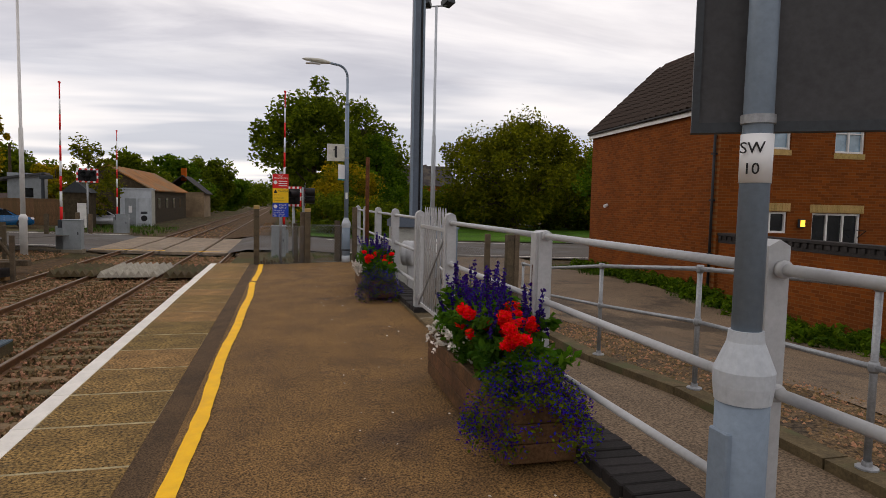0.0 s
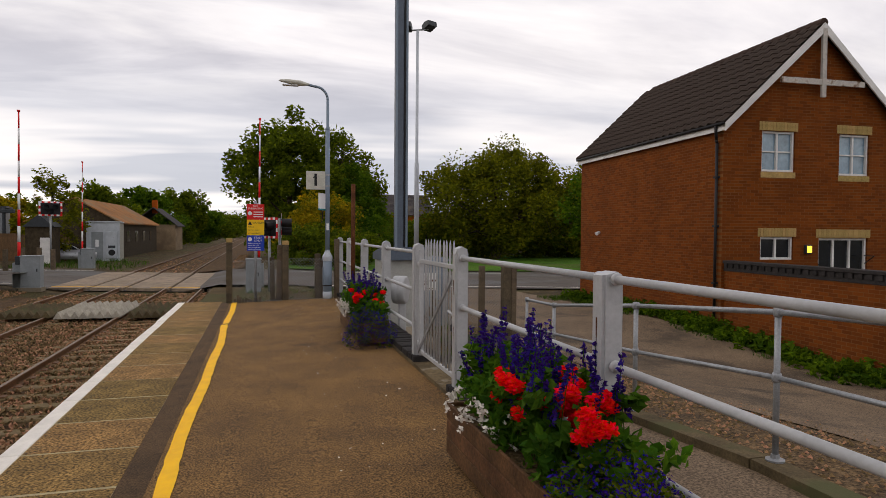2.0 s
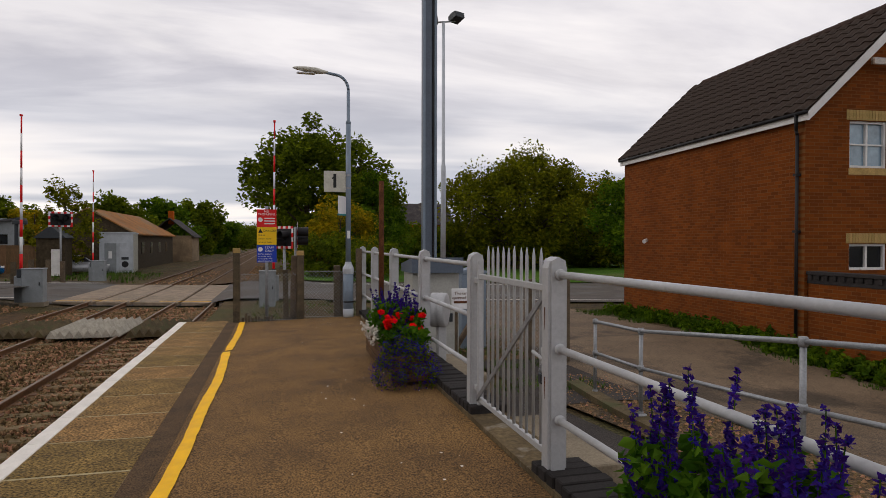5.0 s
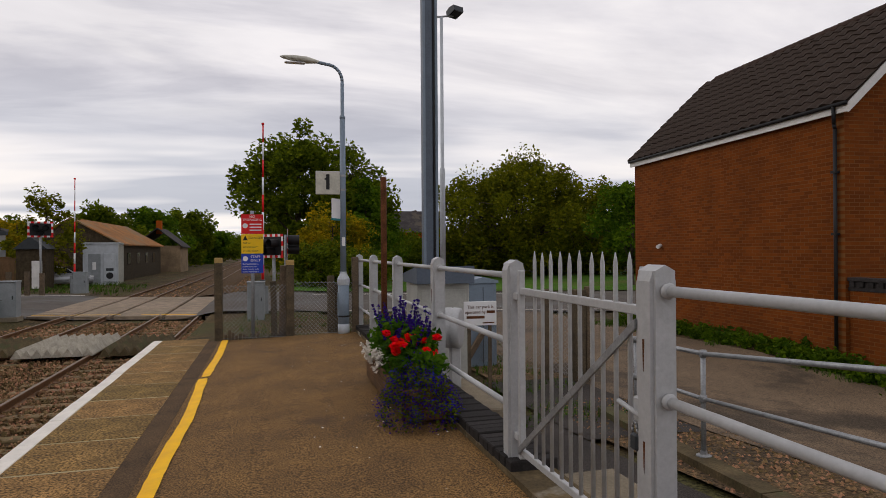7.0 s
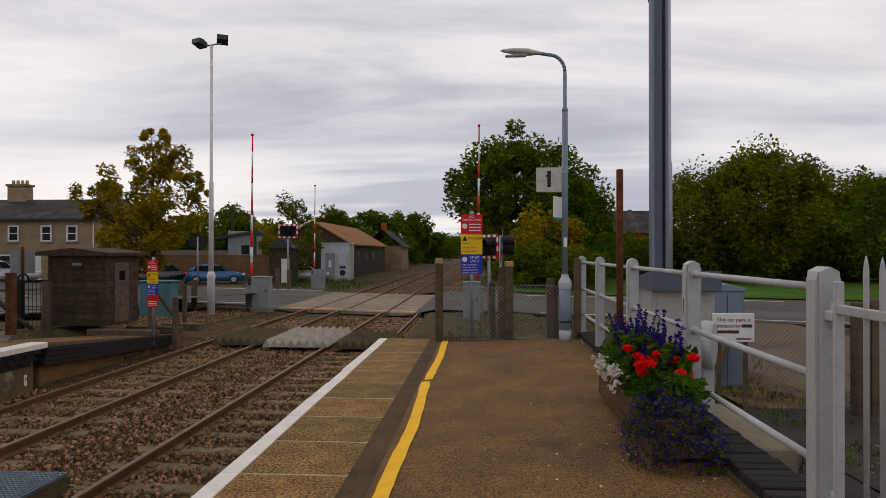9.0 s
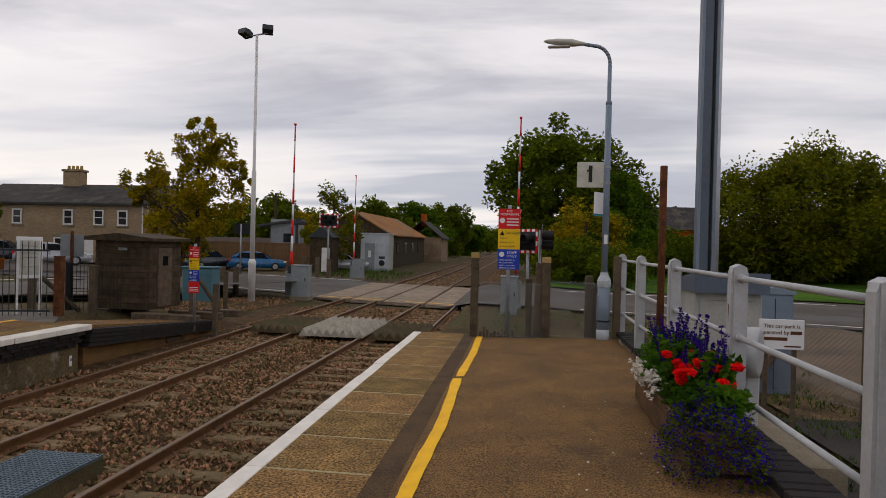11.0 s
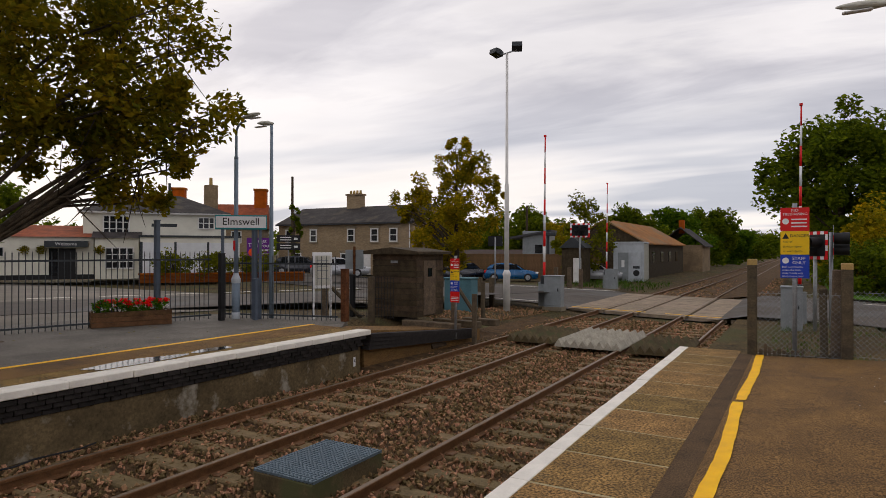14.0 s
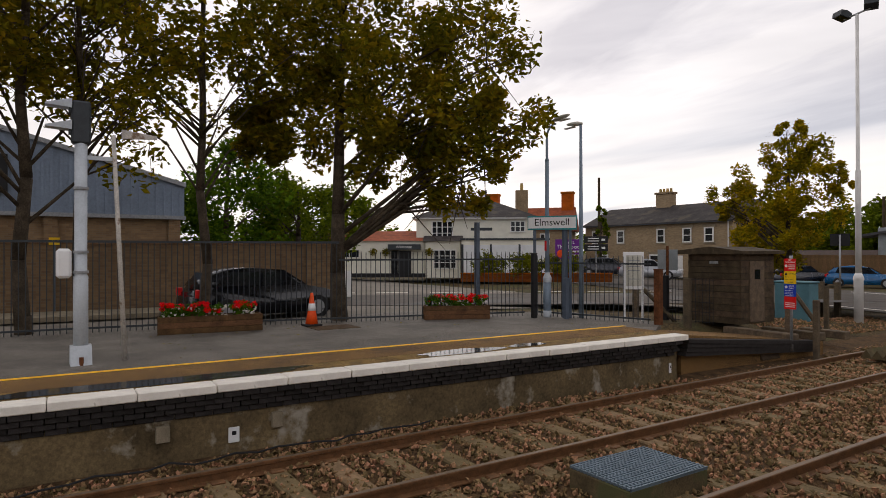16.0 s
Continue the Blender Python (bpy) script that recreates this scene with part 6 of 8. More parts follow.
g = np.random.default_rng(55)
c = [(x, 340 + g.normal(0, 8), 1 + 8 * g.random()) for x in np.linspace(-330, 330, 260) if abs(x + 4) > 6] + [(-190 + g.normal(0, 8), y, 1 + 8 * g.random()) for y in np.linspace(-200, 340, 160)] + [(170 + g.normal(0, 8), y, 1 + 8 * g.random()) for y in np.linspace(-200, 340, 160)]
v, f = leaf_mesh(c, 4.5, 26000, 0.9, 56)
tagged(soup("distant_woods", v, f, "leaf_dark"), "dark line of distant woods on the horizon", "woods", kind="stuff")


# ---- level crossing ----
def crossing():
    d = thing("crossing_deck", 0, 0, -0.835, "brown rubber and concrete level crossing panels", "level crossing", kind="structure")
    spans = [(-7.2, -5.57), (-5.43, -4.07), (-3.93, -2.17), (-2.03, -0.67), (-0.53, 1.3)]
    for x0, x1 in spans:
        for k in range(6):
            y0 = 25.4 + 1.78 * k - 0.29 * (x0 + x1) / 2 * 1.0
            part("deck_panel", prism(nb(), [(x0, y0 + 0.29 * (x1 - x0) / 2), (x1, y0 - 0.29 * (x1 - x0) / 2), (x1, y0 + 1.76 - 0.29 * (x1 - x0) / 2), (x0, y0 + 1.76 + 0.29 * (x1 - x0) / 2)], "z", -0.14, -0.012 + RNG.normal(0, 0.003)), "deck", d)
    for sx, w in ((-16.0, 8.2), (1.8, 14.0)):
        for yy in (0.35, 9.9):
            bm = nb()
            prism(bm, [(sx, 25.5 + yy - 0.29 * sx), (sx + w, 25.5 + yy - 0.29 * (sx + w)), (sx + w, 25.62 + yy - 0.29 * (sx + w)), (sx, 25.62 + yy - 0.29 * sx)], "z", 0.12, 0.13)
            part("road_line", bm, "white_line", d, "white road edge line")
    for x0 in (-7.2, -3.0, 1.0):
        part("yellow_mark", prism(nb(), [(x0, 25.9 - 0.29 * x0), (x0 + 3.4, 25.9 - 0.29 * (x0 + 3.4)), (x0 + 3.4, 26.0 - 0.29 * (x0 + 3.4)), (x0, 26.0 - 0.29 * x0)], "z", -0.010, -0.004), "yellow_line", d, "worn yellow crossing line")


crossing()


def toothed_panels(x0, x1, y0, y1, material, label):
    """Rows of pointed ridges laid between the rails."""
    t = thing("trespass_guard", (x0 + x1) / 2, y0, -0.86, label, "trespass guard", "trespass guards")
    n = max(3, int((x1 - x0) / 0.21))
    s = (x1 - x0) / n
    for k in range(n):
        a = -(x1 - x0) / 2 + s * k
        part("ridge", prism(nb(), [(a, 0), (a + s * 0.98, 0), (a + s * 0.98, 0.03), (a + s / 2, 0.20), (a, 0.03)], "y", 0, y1 - y0), material, t)


toothed_panels(-3.92, -2.2, 16.6, 19.6, "asbestos", "pale ridged anti-trespass panels between the tracks")
toothed_panels(-5.42, -4.08, 16.9, 19.4, "kerb_mossy", "dark ridged anti-trespass panels in the far track")
toothed_panels(-2.02, -0.68, 16.4, 19.0, "kerb_mossy", "dark ridged anti-trespass panels in the near track")
toothed_panels(-8.3, -6.4, 14.6, 15.3, "wood_dark", "dark ridged panels on the platform ramp")


def relay_box(x, y, z, w, h, label):
    t = thing("relay_cabinet", x, y, z, label, "cabinet", "trackside cabinets")
    part("body", bx(-w / 2, w / 2, -0.25, 0.25, 0, h - 0.04, 0.015), "cabinet", t)
    part("lid", bx(-w / 2 - 0.02, w / 2 + 0.02, -0.28, 0.28, h - 0.05, h, 0.015), "cabinet", t)
    dr = part("door", bx(-w / 2 + 0.04, w / 2 - 0.04, -0.262, -0.248, 0.08, h - 0.1, 0.004), "cabinet", t)
    part("handle", bx(w / 2 - 0.13, w / 2 - 0.09, -0.29, -0.26, h * 0.5, h * 0.6), "dark_metal", dr)
    part("plinth", bx(-w / 2 - 0.05, w / 2 + 0.05, -0.3, 0.3, -0.15, 0.02), "concrete", t, "concrete plinth")


relay_box(-7.55, 26.7, -0.78, 0.74, 1.36, "grey steel barrier machine cabinet")
relay_box(-8.7, 40.4, -0.75, 0.72, 1.25, "grey steel cabinet across the road")
relay_box(1.42, 22.6, -0.78, 0.58, 1.36, "grey steel cabinet behind the mesh fence")


def boom(x, y, z, z0, z1, label, r=0.055):
    t = thing("barrier", x, y, z, label, "barrier", "crossing barriers")
    n = 9
    part("pivot_housing", bx(-0.2, 0.2, -0.18, 0.18, 0, 1.05, 0.02), "cabinet", t)
    part("counterweight", bx(-0.09, 0.09, -0.22, 0.22, z0 - z - 0.25, z0 - z + 0.1, 0.02), "dark_metal", t)
    for k in range(n):
        a, b = z0 + (z1 - z0) * k / n - z, z0 + (z1 - z0) * (k + 1) / n - z
        rr = r * (1 - 0.55 * k / n)
        part("boom_band", tube(nb(), (0.005 * k, 0, a), (0.005 * (k + 1), 0, b), rr, rr * 0.97, 10), "red" if k % 2 == 0 else "white", t, "", True)
    part("tip_lamp", bx(-0.05 + 0.04, 0.05 + 0.04, -0.05, 0.05, z1 - z, z1 - z + 0.08, 0.01), "red", t)


boom(-8.10, 26.95, -0.78, 0.45, 6.6, "raised red and white barrier by the floodlight mast", 0.06)
boom(-9.07, 40.6, -0.75, 0.35, 5.85, "raised red and white barrier across the road", 0.05)
boom(1.62, 24.6, -0.75, 0.45, 6.4, "raised red and white barrier behind the notice", 0.055)


def wigwag(x, y, z, zc, rz, label, s=1.0):
    t = thing("crossing_signal", x, y, z, label, "signal", "crossing signals", rz)
    part("post", tube(nb(), (0, 0.06, -0.2), (0, 0.06, zc - z + 0.3), 0.055, n=12), "galv", t, "", True)
    b = part("backboard", bx(-0.5 * s, 0.5 * s, 0, 0.02, zc - z - 0.36 * s, zc - z + 0.36 * s), "black", t, "black backboard with red and white border")
    bw = 0.08 * s
    for zz in (-0.36, 0.28):
        for i in range(8):
            part("border_block", bx((-0.5 + 0.125 * i) * s, (-0.5 + 0.125 * (i + 1)) * s, -0.006, 0.0, zc - z + zz * s, zc - z + zz * s + bw), "red" if i % 2 else "white", b)
    for xx in (-0.5, 0.42):
        for i in range(4):
            part("border_block", bx(xx * s, xx * s + bw, -0.006, 0.0, zc - z + (-0.28 + 0.14 * i) * s, zc - z + (-0.28 + 0.14 * (i + 1)) * s), "white" if i % 2 else "red", b)
    for px, pz in ((-0.2, 0.08), (0.2, 0.08), (0, -0.16)):
        h = part("hood", tube(nb(), (px * s, -0.30 * s, zc - z + pz * s), (px * s, 0.0, zc - z + pz * s), 0.13 * s, 0.12 * s, 14, False), "black", t, "black lamp hood", True)
        part("lens", tube(nb(), (px * s, -0.03, zc - z + pz * s), (px * s, -0.01, zc - z + pz * s), 0.10 * s, 0.10 * s, 14), "dark_metal", h)


wigwag(-10.8, 40.6, -0.75, 2.95, 20, "black crossing signal with red and white border", 1.25)
t = thing("relay_hut", -13.9, 46.0, -0.8, "small black boarded hut behind the signal", "hut")
part("wall_block", bx(0, 1.7, 0, 1.6, 0, 2.7), "wood_dark", t)
part("roof", prism(nb(), [(-0.15, 2.65), (1.85, 2.65), (0.85, 3.5)], "y", -0.15, 1.75), "dark_metal", t)
part("door", bx(0.9, 1.5, -0.03, 0, 0.1, 1.9), "fascia", t, "white painted door")
wigwag(1.98, 22.6, -0.75, 1.80, -52, "black crossing signal head turned to the road", 1.15)
wigwag(2.50, 22.9, -0.75, 1.90, 88, "black hooded crossing signal turned away", 1.35)
wigwag(-17.0, 41.0, -0.75, 2.3, 200, "grey back of a crossing signal by the car park")


def hut():
    t = thing("equipment_hut", -11.3, 50.8, -0.85, "pale grey ribbed equipment hut by the line", "hut", rz=8)
    part("shell", bx(0, 2.3, 0, 5.5, 0, 3.1, 0.02), "pale_grey", t)
    part("roof_edge", bx(-0.06, 2.36, -0.06, 5.56, 3.1, 3.2), "pale_grey", t)
    dr = part("door", bx(0.35, 1.15, -0.03, 0.0, 0.15, 2.35), "cabinet", t, "grey door with white notice")
    part("notice", bx(0.62, 0.85, -0.04, -0.03, 1.2, 1.75), "white", dr)
    ac = part("cooling_unit", bx(1.35, 2.15, -0.12, 0.0, 0.3, 2.4, 0.02), "pale_grey", t, "cooling unit with round fan")
    part("fan", tube(nb(), (1.75, -0.14, 0.75), (1.75, -0.12, 0.75), 0.24, 0.24, 18), "black", ac)
    part("grille", bx(1.5, 2.0, -0.135, -0.12, 1.1, 1.3), "dark_metal", ac)
    for k in range(14):
        part("rib", bx(2.3, 2.33, 0.2 + 0.38 * k, 0.26 + 0.38 * k, 0.1, 3.05), "sign_grey", t)


hut()


def simple_roof(t, w, d, e, r, material, ov=0.3, axis="y"):
    """Two slopes with a ridge along local y."""
    for s in (-1, 1):
        a = (-ov if s < 0 else w + ov, e - ov * (r - e) / (w / 2))
        part("roof", prism(nb(), [a, (a[0], a[1] + 0.12), (w / 2, r + 0.12), (w / 2, r)], "y", -ov, d + ov), material, t, "pitched roof slope")


def barn():
    t = thing("goods_shed", -17.2, 57, -0.85, "black boarded shed with rusty orange sheet roof", "shed")
    part("wall_block", bx(0, 7.0, 0, 20, 0, 3.2), "wood_dark", t, "dark boarded walls")
    simple_roof(t, 7.0, 20, 3.2, 5.2, "rust_roof")
    part("gable", prism(nb(), [(0, 3.2), (7.0, 3.2), (3.5, 5.2)], "y", 0.0, 0.1), "wood_dark", t)
    for k in range(4):
        part("side_window", bx(7.0, 7.04, 3 + 4 * k, 4.2 + 4 * k, 1.4, 2.4), "glass", t)
    t = thing("cottage", -13.5, 80, -0.85, "small far brick cottage with slate roof", "house")
    part("wall_block", bx(0, 5, 0, 7, 0, 3.2), "brown_wall", t)
    simple_roof(t, 5, 7, 3.2, 5.2, "slate")
    part("chimney", bx(2.2, 2.8, 1, 1.6, 4.6, 6.2), "red_brick", t)


barn()


def field_house():
    t = thing("brick_house", 15.5, 80, -0.8, "far brick house with brown tiled roof behind the trees", "house")
    w, d, e, r = 8.5, 6.5, 4.7, 7.2
    part("wall_block", bx(0, w, 0, d, 0, e), "brown_wall", t, "red-brown brick walls")
    roof = part("roof", prism(nb(), [(-0.35, e - 0.1), (-0.35, e + 0.05), (d / 2, r + 0.1), (d + 0.35, e + 0.05), (d + 0.35, e - 0.1)], "x", -0.3, w + 0.3), "tile", t, "brown tiled roof")
    part("front_gable", prism(nb(), [(2.6, e - 0.1), (4.6, r + 0.45), (6.6, e - 0.1)], "y", -0.25, d / 2), "tile", roof)
    part("eaves_board", bx(-0.3, w + 0.3, -0.40, -0.36, e - 0.14, e + 0.04), "fascia", t, "white eaves board")
    for x in (1.0, 5.2):
        win = part("window", bx(x, x + 1.5, -0.04, 0.0, 3.0, 4.3), "fascia", t, "white framed window")
        for k in (0, 1):
            part("pane", bx(x + 0.1 + 0.7 * k, x + 0.7 + 0.7 * k, -0.05, -0.04, 3.1, 4.2), "glass", win)


field_house()


# ---- shed and fences by the far ramp ----
def lamp_shed():
    t = thing("lamp_hut", -9.30, 16.0, -0.28, "dark weathered timber hut with flat felt roof", "hut")
    w, d, h = 1.50, 1.5, 1.80
    # solid black filling: indoor shade between the boards put in as colour
    part("core", bx(0.02, w - 0.02, 0.02, d - 0.02, 0, h), "black", t, "black filling block for the shade inside")
    n = 11
    for k in range(n):
        z0 = h * k / n
        for nm, b in (("board", (0, w, -0.02, 0.02)), ("board", (w - 0.02, w + 0.02, 0.0, d)), ("board", (-0.02, 0.02, 0, d))):
            bm = nb()
            prism(bm, [(z0, 0), (z0 + h / n + 0.015, 0), (z0 + h / n + 0.015, 1), (z0, 1)], "x", 0, 1)
            bm.free()
            part("weatherboard", bx(b[0], b[1], b[2] - 0.008 * (k % 2), b[3], z0 + 0.004, z0 + h / n - 0.004, 0.004), "wood_dark", t)
    part("roof", prism(nb(), [(-0.2, h + 0.0), (w + 0.2, h + 0.0), (w + 0.2, h + 0.08), (w * 0.5, h + 0.2), (-0.2, h + 0.1)], "y", -0.22, d + 0.2), "wood_dark", t, "overhanging felt roof")
    dr = part("door", bx(w + 0.02, w + 0.05, 0.35, 1.0, 0.05, 1.62), "wood_old", t, "narrow plank door")
    part("door_pane", bx(w + 0.05, w + 0.056, 0.55, 0.8, 1.15, 1.4), "glass", dr)
    part("vent", bx(0.65, 0.9, -0.035, -0.02, 1.55, 1.62), "galv", t, "small metal vent")


lamp_shed()
for x, y, z1, r in ((-9.95, 14.6, 0.95, 0.07), (-8.7, 15.1, 0.9, 0.08), (-6.9, 16.6, 0.55, 0.07), (-6.05, 16.2, 0.45, 0.06), (-9.6, 24.8, 0.5, 0.09), (-10.2, 24.9, 0.5, 0.09), (-8.9, 18.6, 0.8, 0.07), (-7.9, 20.5, 0.55, 0.06), (-10.9, 38.8, 0.6, 0.11), (-10.2, 38.9, 0.5, 0.11), (-11.7, 38.6, 0.6, 0.11), (-12.5, 38.4, 0.5, 0.11)):
    timber_post(x, y, height(x, y), z1, r)
for (x, y), (x1, y1) in (((-9.9, 14.6), (-9.2, 15.3)), ((-6.9, 16.6), (-6.3, 16.9))):
    t = thing("timber_strut", x, y, 0, "slanting timber strut against a fence post", "strut", "timber struts")
    part("strut", tube(nb(), (0, 0, 0.75), (x1 - x, y1 - y, -0.3), 0.055, n=6), "wood_old", t)
t = thing("mesh_gate", -9.4, 15.15, -0.25, "dark wire mesh gate before the timber hut", "gate")
for k in range(15):
    part("upright", tube(nb(), (0.1 * k, 0, 0), (0.1 * k, 0, 1.15), 0.007, n=5), "black", t)
for z in (0.05, 0.3, 0.55, 0.85, 1.12):
    part("cross_wire", tube(nb(), (0, 0, z), (1.4, 0, z), 0.008, n=5), "black", t)
part("end_post", bx(-0.06, 0.06, -0.06, 0.06, 0, 1.2), "black", t)
t = thing("road_cabinet", -9.3, 21.5, -0.62, "blue-green roadside cabinet by the crossing", "cabinet")
part("body", bx(-0.55, 0.55, -0.3, 0.3, 0, 1.2, 0.03), "teal_box", t)
part("lid", bx(-0.58, 0.58, -0.33, 0.33, 1.2, 1.26, 0.02), "teal_box", t)
for z, x0, x1, y in ((-0.42, -8.2, -6.3, 16.0), (-0.5, -8.0, -6.4, 17.4), (-0.56, -7.6, -6.4, 18.6)):
    t = thing("timber_baulk", x0, y, z, "old dark timber baulk lying on the ramp", "timber", "timber baulks", -6)
    part("baulk", bx(0, x1 - x0, -0.13, 0.13, -0.12, 0.08, 0.02), "wood_old", t)


def trough_grate():
    t = thing("cable_pit_cover", -3.07, 6.45, -1.02, "blue-grey mesh grating on a pit box between the tracks", "grating", rz=0)
    part("box", bx(-0.42, 0.42, -0.62, 0.62, 0, 0.24, 0.01), "kerb_mossy", t, "grey pit box")
    # the box is solid; a black plate paints the pit's shade below the bars
    part("tray", bx(-0.40, 0.40, -0.60, 0.60, 0.235, 0.242), "black", t, "black plate for the shade of the pit under the bars")
    for k in range(17):
        part("bar", bx(-0.42 + 0.052 * k, -0.408 + 0.052 * k, -0.61, 0.61, 0.243, 0.275), "grate", t)
    for k in range(24):
        part("cross_bar", bx(-0.42, 0.424, -0.61 + 0.052 * k, -0.596 + 0.052 * k, 0.25, 0.272), "grate", t)


trough_grate()


# ---- far platform furniture ----
def picket_fence(x0, y0, x1, y1, z0, z1, label, flat=True, mesh_mat="dark_metal", gap=0.115):
    L = math.hypot(x1 - x0, y1 - y0)
    t = thing("metal_fence", x0, y0, z0, label, "fence", "platform fence panels", math.degrees(math.atan2(y1 - y0, x1 - x0)))
    H = z1 - z0
    r = part("top_rail", bx(0, L, -0.02, 0.02, H - 0.05 if flat else H - 0.22, H if flat else H - 0.18), mesh_mat, t)
    part("bottom_rail", bx(0, L, -0.02, 0.02, 0.08, 0.12), mesh_mat, t)
    n = int(L / gap)
    p = part("picket", lathe(nb(), [(0.010, 0.0), (0.010, H - 0.04), (0.003, H)], 6), mesh_mat, t, "", at=pose(L / n / 2, 0, 0))
    for k in range(1, n):
        shared("picket", p.data, t, pose(L / n * (k + 0.5), 0, 0))
    return t


FP = [(-14.1, -8), (-13.75, -2.0), (-13.5, 1.2), (-13.15, 4.2), (-12.35, 7.0)]
for a, b in zip(FP, FP[1:]):
    picket_fence(*a, *b, OZ, 1.84, "black steel picket fence with flat top rail")
FP = [(-12.35, 7.0), (-11.75, 9.4), (-11.1, 11.65)]
for a, b in zip(FP, FP[1:]):
    picket_fence(*a, *b, OZ, 1.60, "black steel spear-top picket fence", False)
FP = [(-11.05, 12.0), (-9.6, 12.45), (-8.05, 12.85)]
for a, b in zip(FP, FP[1:]):
    picket_fence(*a, *b, OZ, 1.50, "black steel spear-top fence by the platform ramp", False)


def square_post(x, y, z0, h, r, material, label):
    t = thing("platform_post", x, y, z0, label, "post", "dark platform posts")
    part("shaft", bx(-r, r, -r, r, 0, h, 0.008), material, t)
    part("cap", bx(-r - 0.008, r + 0.008, -r - 0.008, r + 0.008, h, h + 0.02, 0.006), material, t)


square_post(-11.80, 10.64, OZ, 2.42, 0.055, "mast_grey", "dark blue square steel post")
square_post(-10.57, 11.52, OZ, 1.62, 0.06, "black", "short black square steel post")
square_post(-10.15, 12.18, OZ, 2.40, 0.055, "mast_grey", "dark blue sign post")
square_post(-9.92, 12.0, OZ, 1.0, 0.05, "mast_grey", "short dark blue bollard post")
square_post(-7.86, 12.88, OZ, 1.25, 0.075, "rust", "dark brown end post of the fence")


def name_board():
    t = thing("station_name_board", -10.35, 11.93, OZ, "white station name board with teal border", "sign", rz=38)
    b = part("board", bx(-0.62, 0.62, -0.02, 0.02, 2.22, 2.58, 0.006), "teal", t, "teal edged board")
    part("face", bx(-0.60, 0.60, -0.026, -0.02, 2.265, 2.545), "white", b)
    letters("Elmswell", 0.255, "black", b, pose(0, -0.028, 2.41, 90))
    for x in (-0.45, 0.45):
        part("post", bx(x - 0.035, x + 0.035, 0.02, 0.09, -0.1, 2.55, 0.005), "mast_grey", t)


name_board()


def notice_case():
    t = thing("notice_case", -8.82, 12.85, OZ, "white framed notice case with pale poster", "notice board", rz=54)
    w = 0.46
    c = part("case", bx(-0.03, w, -0.03, 0.03, 0.76, 1.66, 0.01), "white", t)
    part("poster", bx(0.03, w - 0.06, -0.036, -0.031, 0.84, 1.58), "sign_grey", c, "pale faded poster")
    for z in (1.45, 1.3, 1.2, 1.0):
        part("lettering_bar", bx(0.07, w - 0.1, -0.038, -0.036, z, z + 0.02), "galv", c)
    for x in (0.0, w - 0.03):
        part("leg", bx(x - 0.022, x + 0.022, -0.02, 0.02, -0.05, 0.8), "white", t)


notice_case()


def far_lamps():
    t = column("platform_lamp", -10.55, 11.95, OZ, 4.55, "blue-grey far platform lamp post with short neck", 1.05, 0.10)
    pts = [(0, 0, 4.5)] + [(0.25 - 0.25 * math.cos(a), 0.08 * (1 - math.cos(a)), 4.62 + 0.3 * math.sin(a)) for a in np.linspace(0, math.pi / 2, 7)]
    part("swan_neck", pipe(nb(), pts, 0.028, 10), "grey_blue", t, "", True)
    lantern(t, 0.2, 4.96, 0.62, 1)
    part("label_plate", bx(-0.03, 0.03, -0.065, -0.05, 1.7, 1.95), "red", t, "small red and white label plate")
    t = thing("street_lamp", -9.95, 12.55, -0.17, "slim grey-green street lamp post", "lamp post")
    part("shaft", lathe(nb(), [(0.065, 0), (0.05, 2.5), (0.035, 5.0)], 14), "grey_blue", t, "", True)
    lantern(t, 0.05, 4.98, 0.55, -1)


far_lamps()


def signal():
    t = thing("banner_signal", -9.32, 1.52, OZ, "pale grey signal post with two hooded lamps", "signal")
    part("base_plate", prism(nb(), [(-0.22, 0), (0.22, 0), (0.1, 0.28), (-0.1, 0.28)], "y", -0.14, 0.14), "pale_grey", t)
    part("post", lathe(nb(), [(0.10, 0.15), (0.10, 1.3), (0.085, 1.32), (0.085, 3.3)], 16), "pale_grey", t, "", True)
    hd = part("signal_head", bx(-0.12, 0.10, -0.13, 0.13, 3.28, 3.92, 0.03), "dark_metal", t, "dark signal housing")
    for z in (3.52, 3.84):
        h = part("hood", prism(nb(), [(-0.12, z - 0.04), (-0.46, z - 0.02), (-0.46, z + 0.0), (-0.12, z + 0.1)], "x", -0.11, 0.11), "pale_grey", t, "pale lamp hood", at=pose(0, 0, 0, 0, 0, 0))
        part("lens", bx(-0.08, 0.08, -0.16, -0.13, z - 0.1, z), "dark_metal", h)
    part("telephone_box", bx(-0.08, 0.08, -0.32, -0.12, 1.28, 1.72, 0.04), "white", t, "white telephone box")
    part("arm", bx(-0.02, 0.02, 0.08, 0.48, 3.06, 3.12), "pale_grey", t)
    for z in (1.35, 1.65, 2.6):
        part("band", lathe(nb(), [(0.106, z), (0.106, z + 0.04)], 16), "galv", t)
    for s in (-0.22, 0.22):
        part("bolt", tube(nb(), (s * 0.9, 0, 0.0), (s * 0.9, 0, 0.12), 0.03), "rust", t)
    t = thing("leaning_pole", -9.36, 2.12, OZ, "thin leaning pale pole with flaking paint", "pole")
    part("pole", tube(nb(), (0, 0, 0), (0.06, -0.17, 3.45), 0.038, 0.03, 10), "old_white", t, "", True)
    part("head", prism(nb(), [(-0.05, 3.42), (0.45, 3.46), (0.45, 3.50), (-0.05, 3.56)], "x", -0.03, 0.05), "old_white", t)


signal()


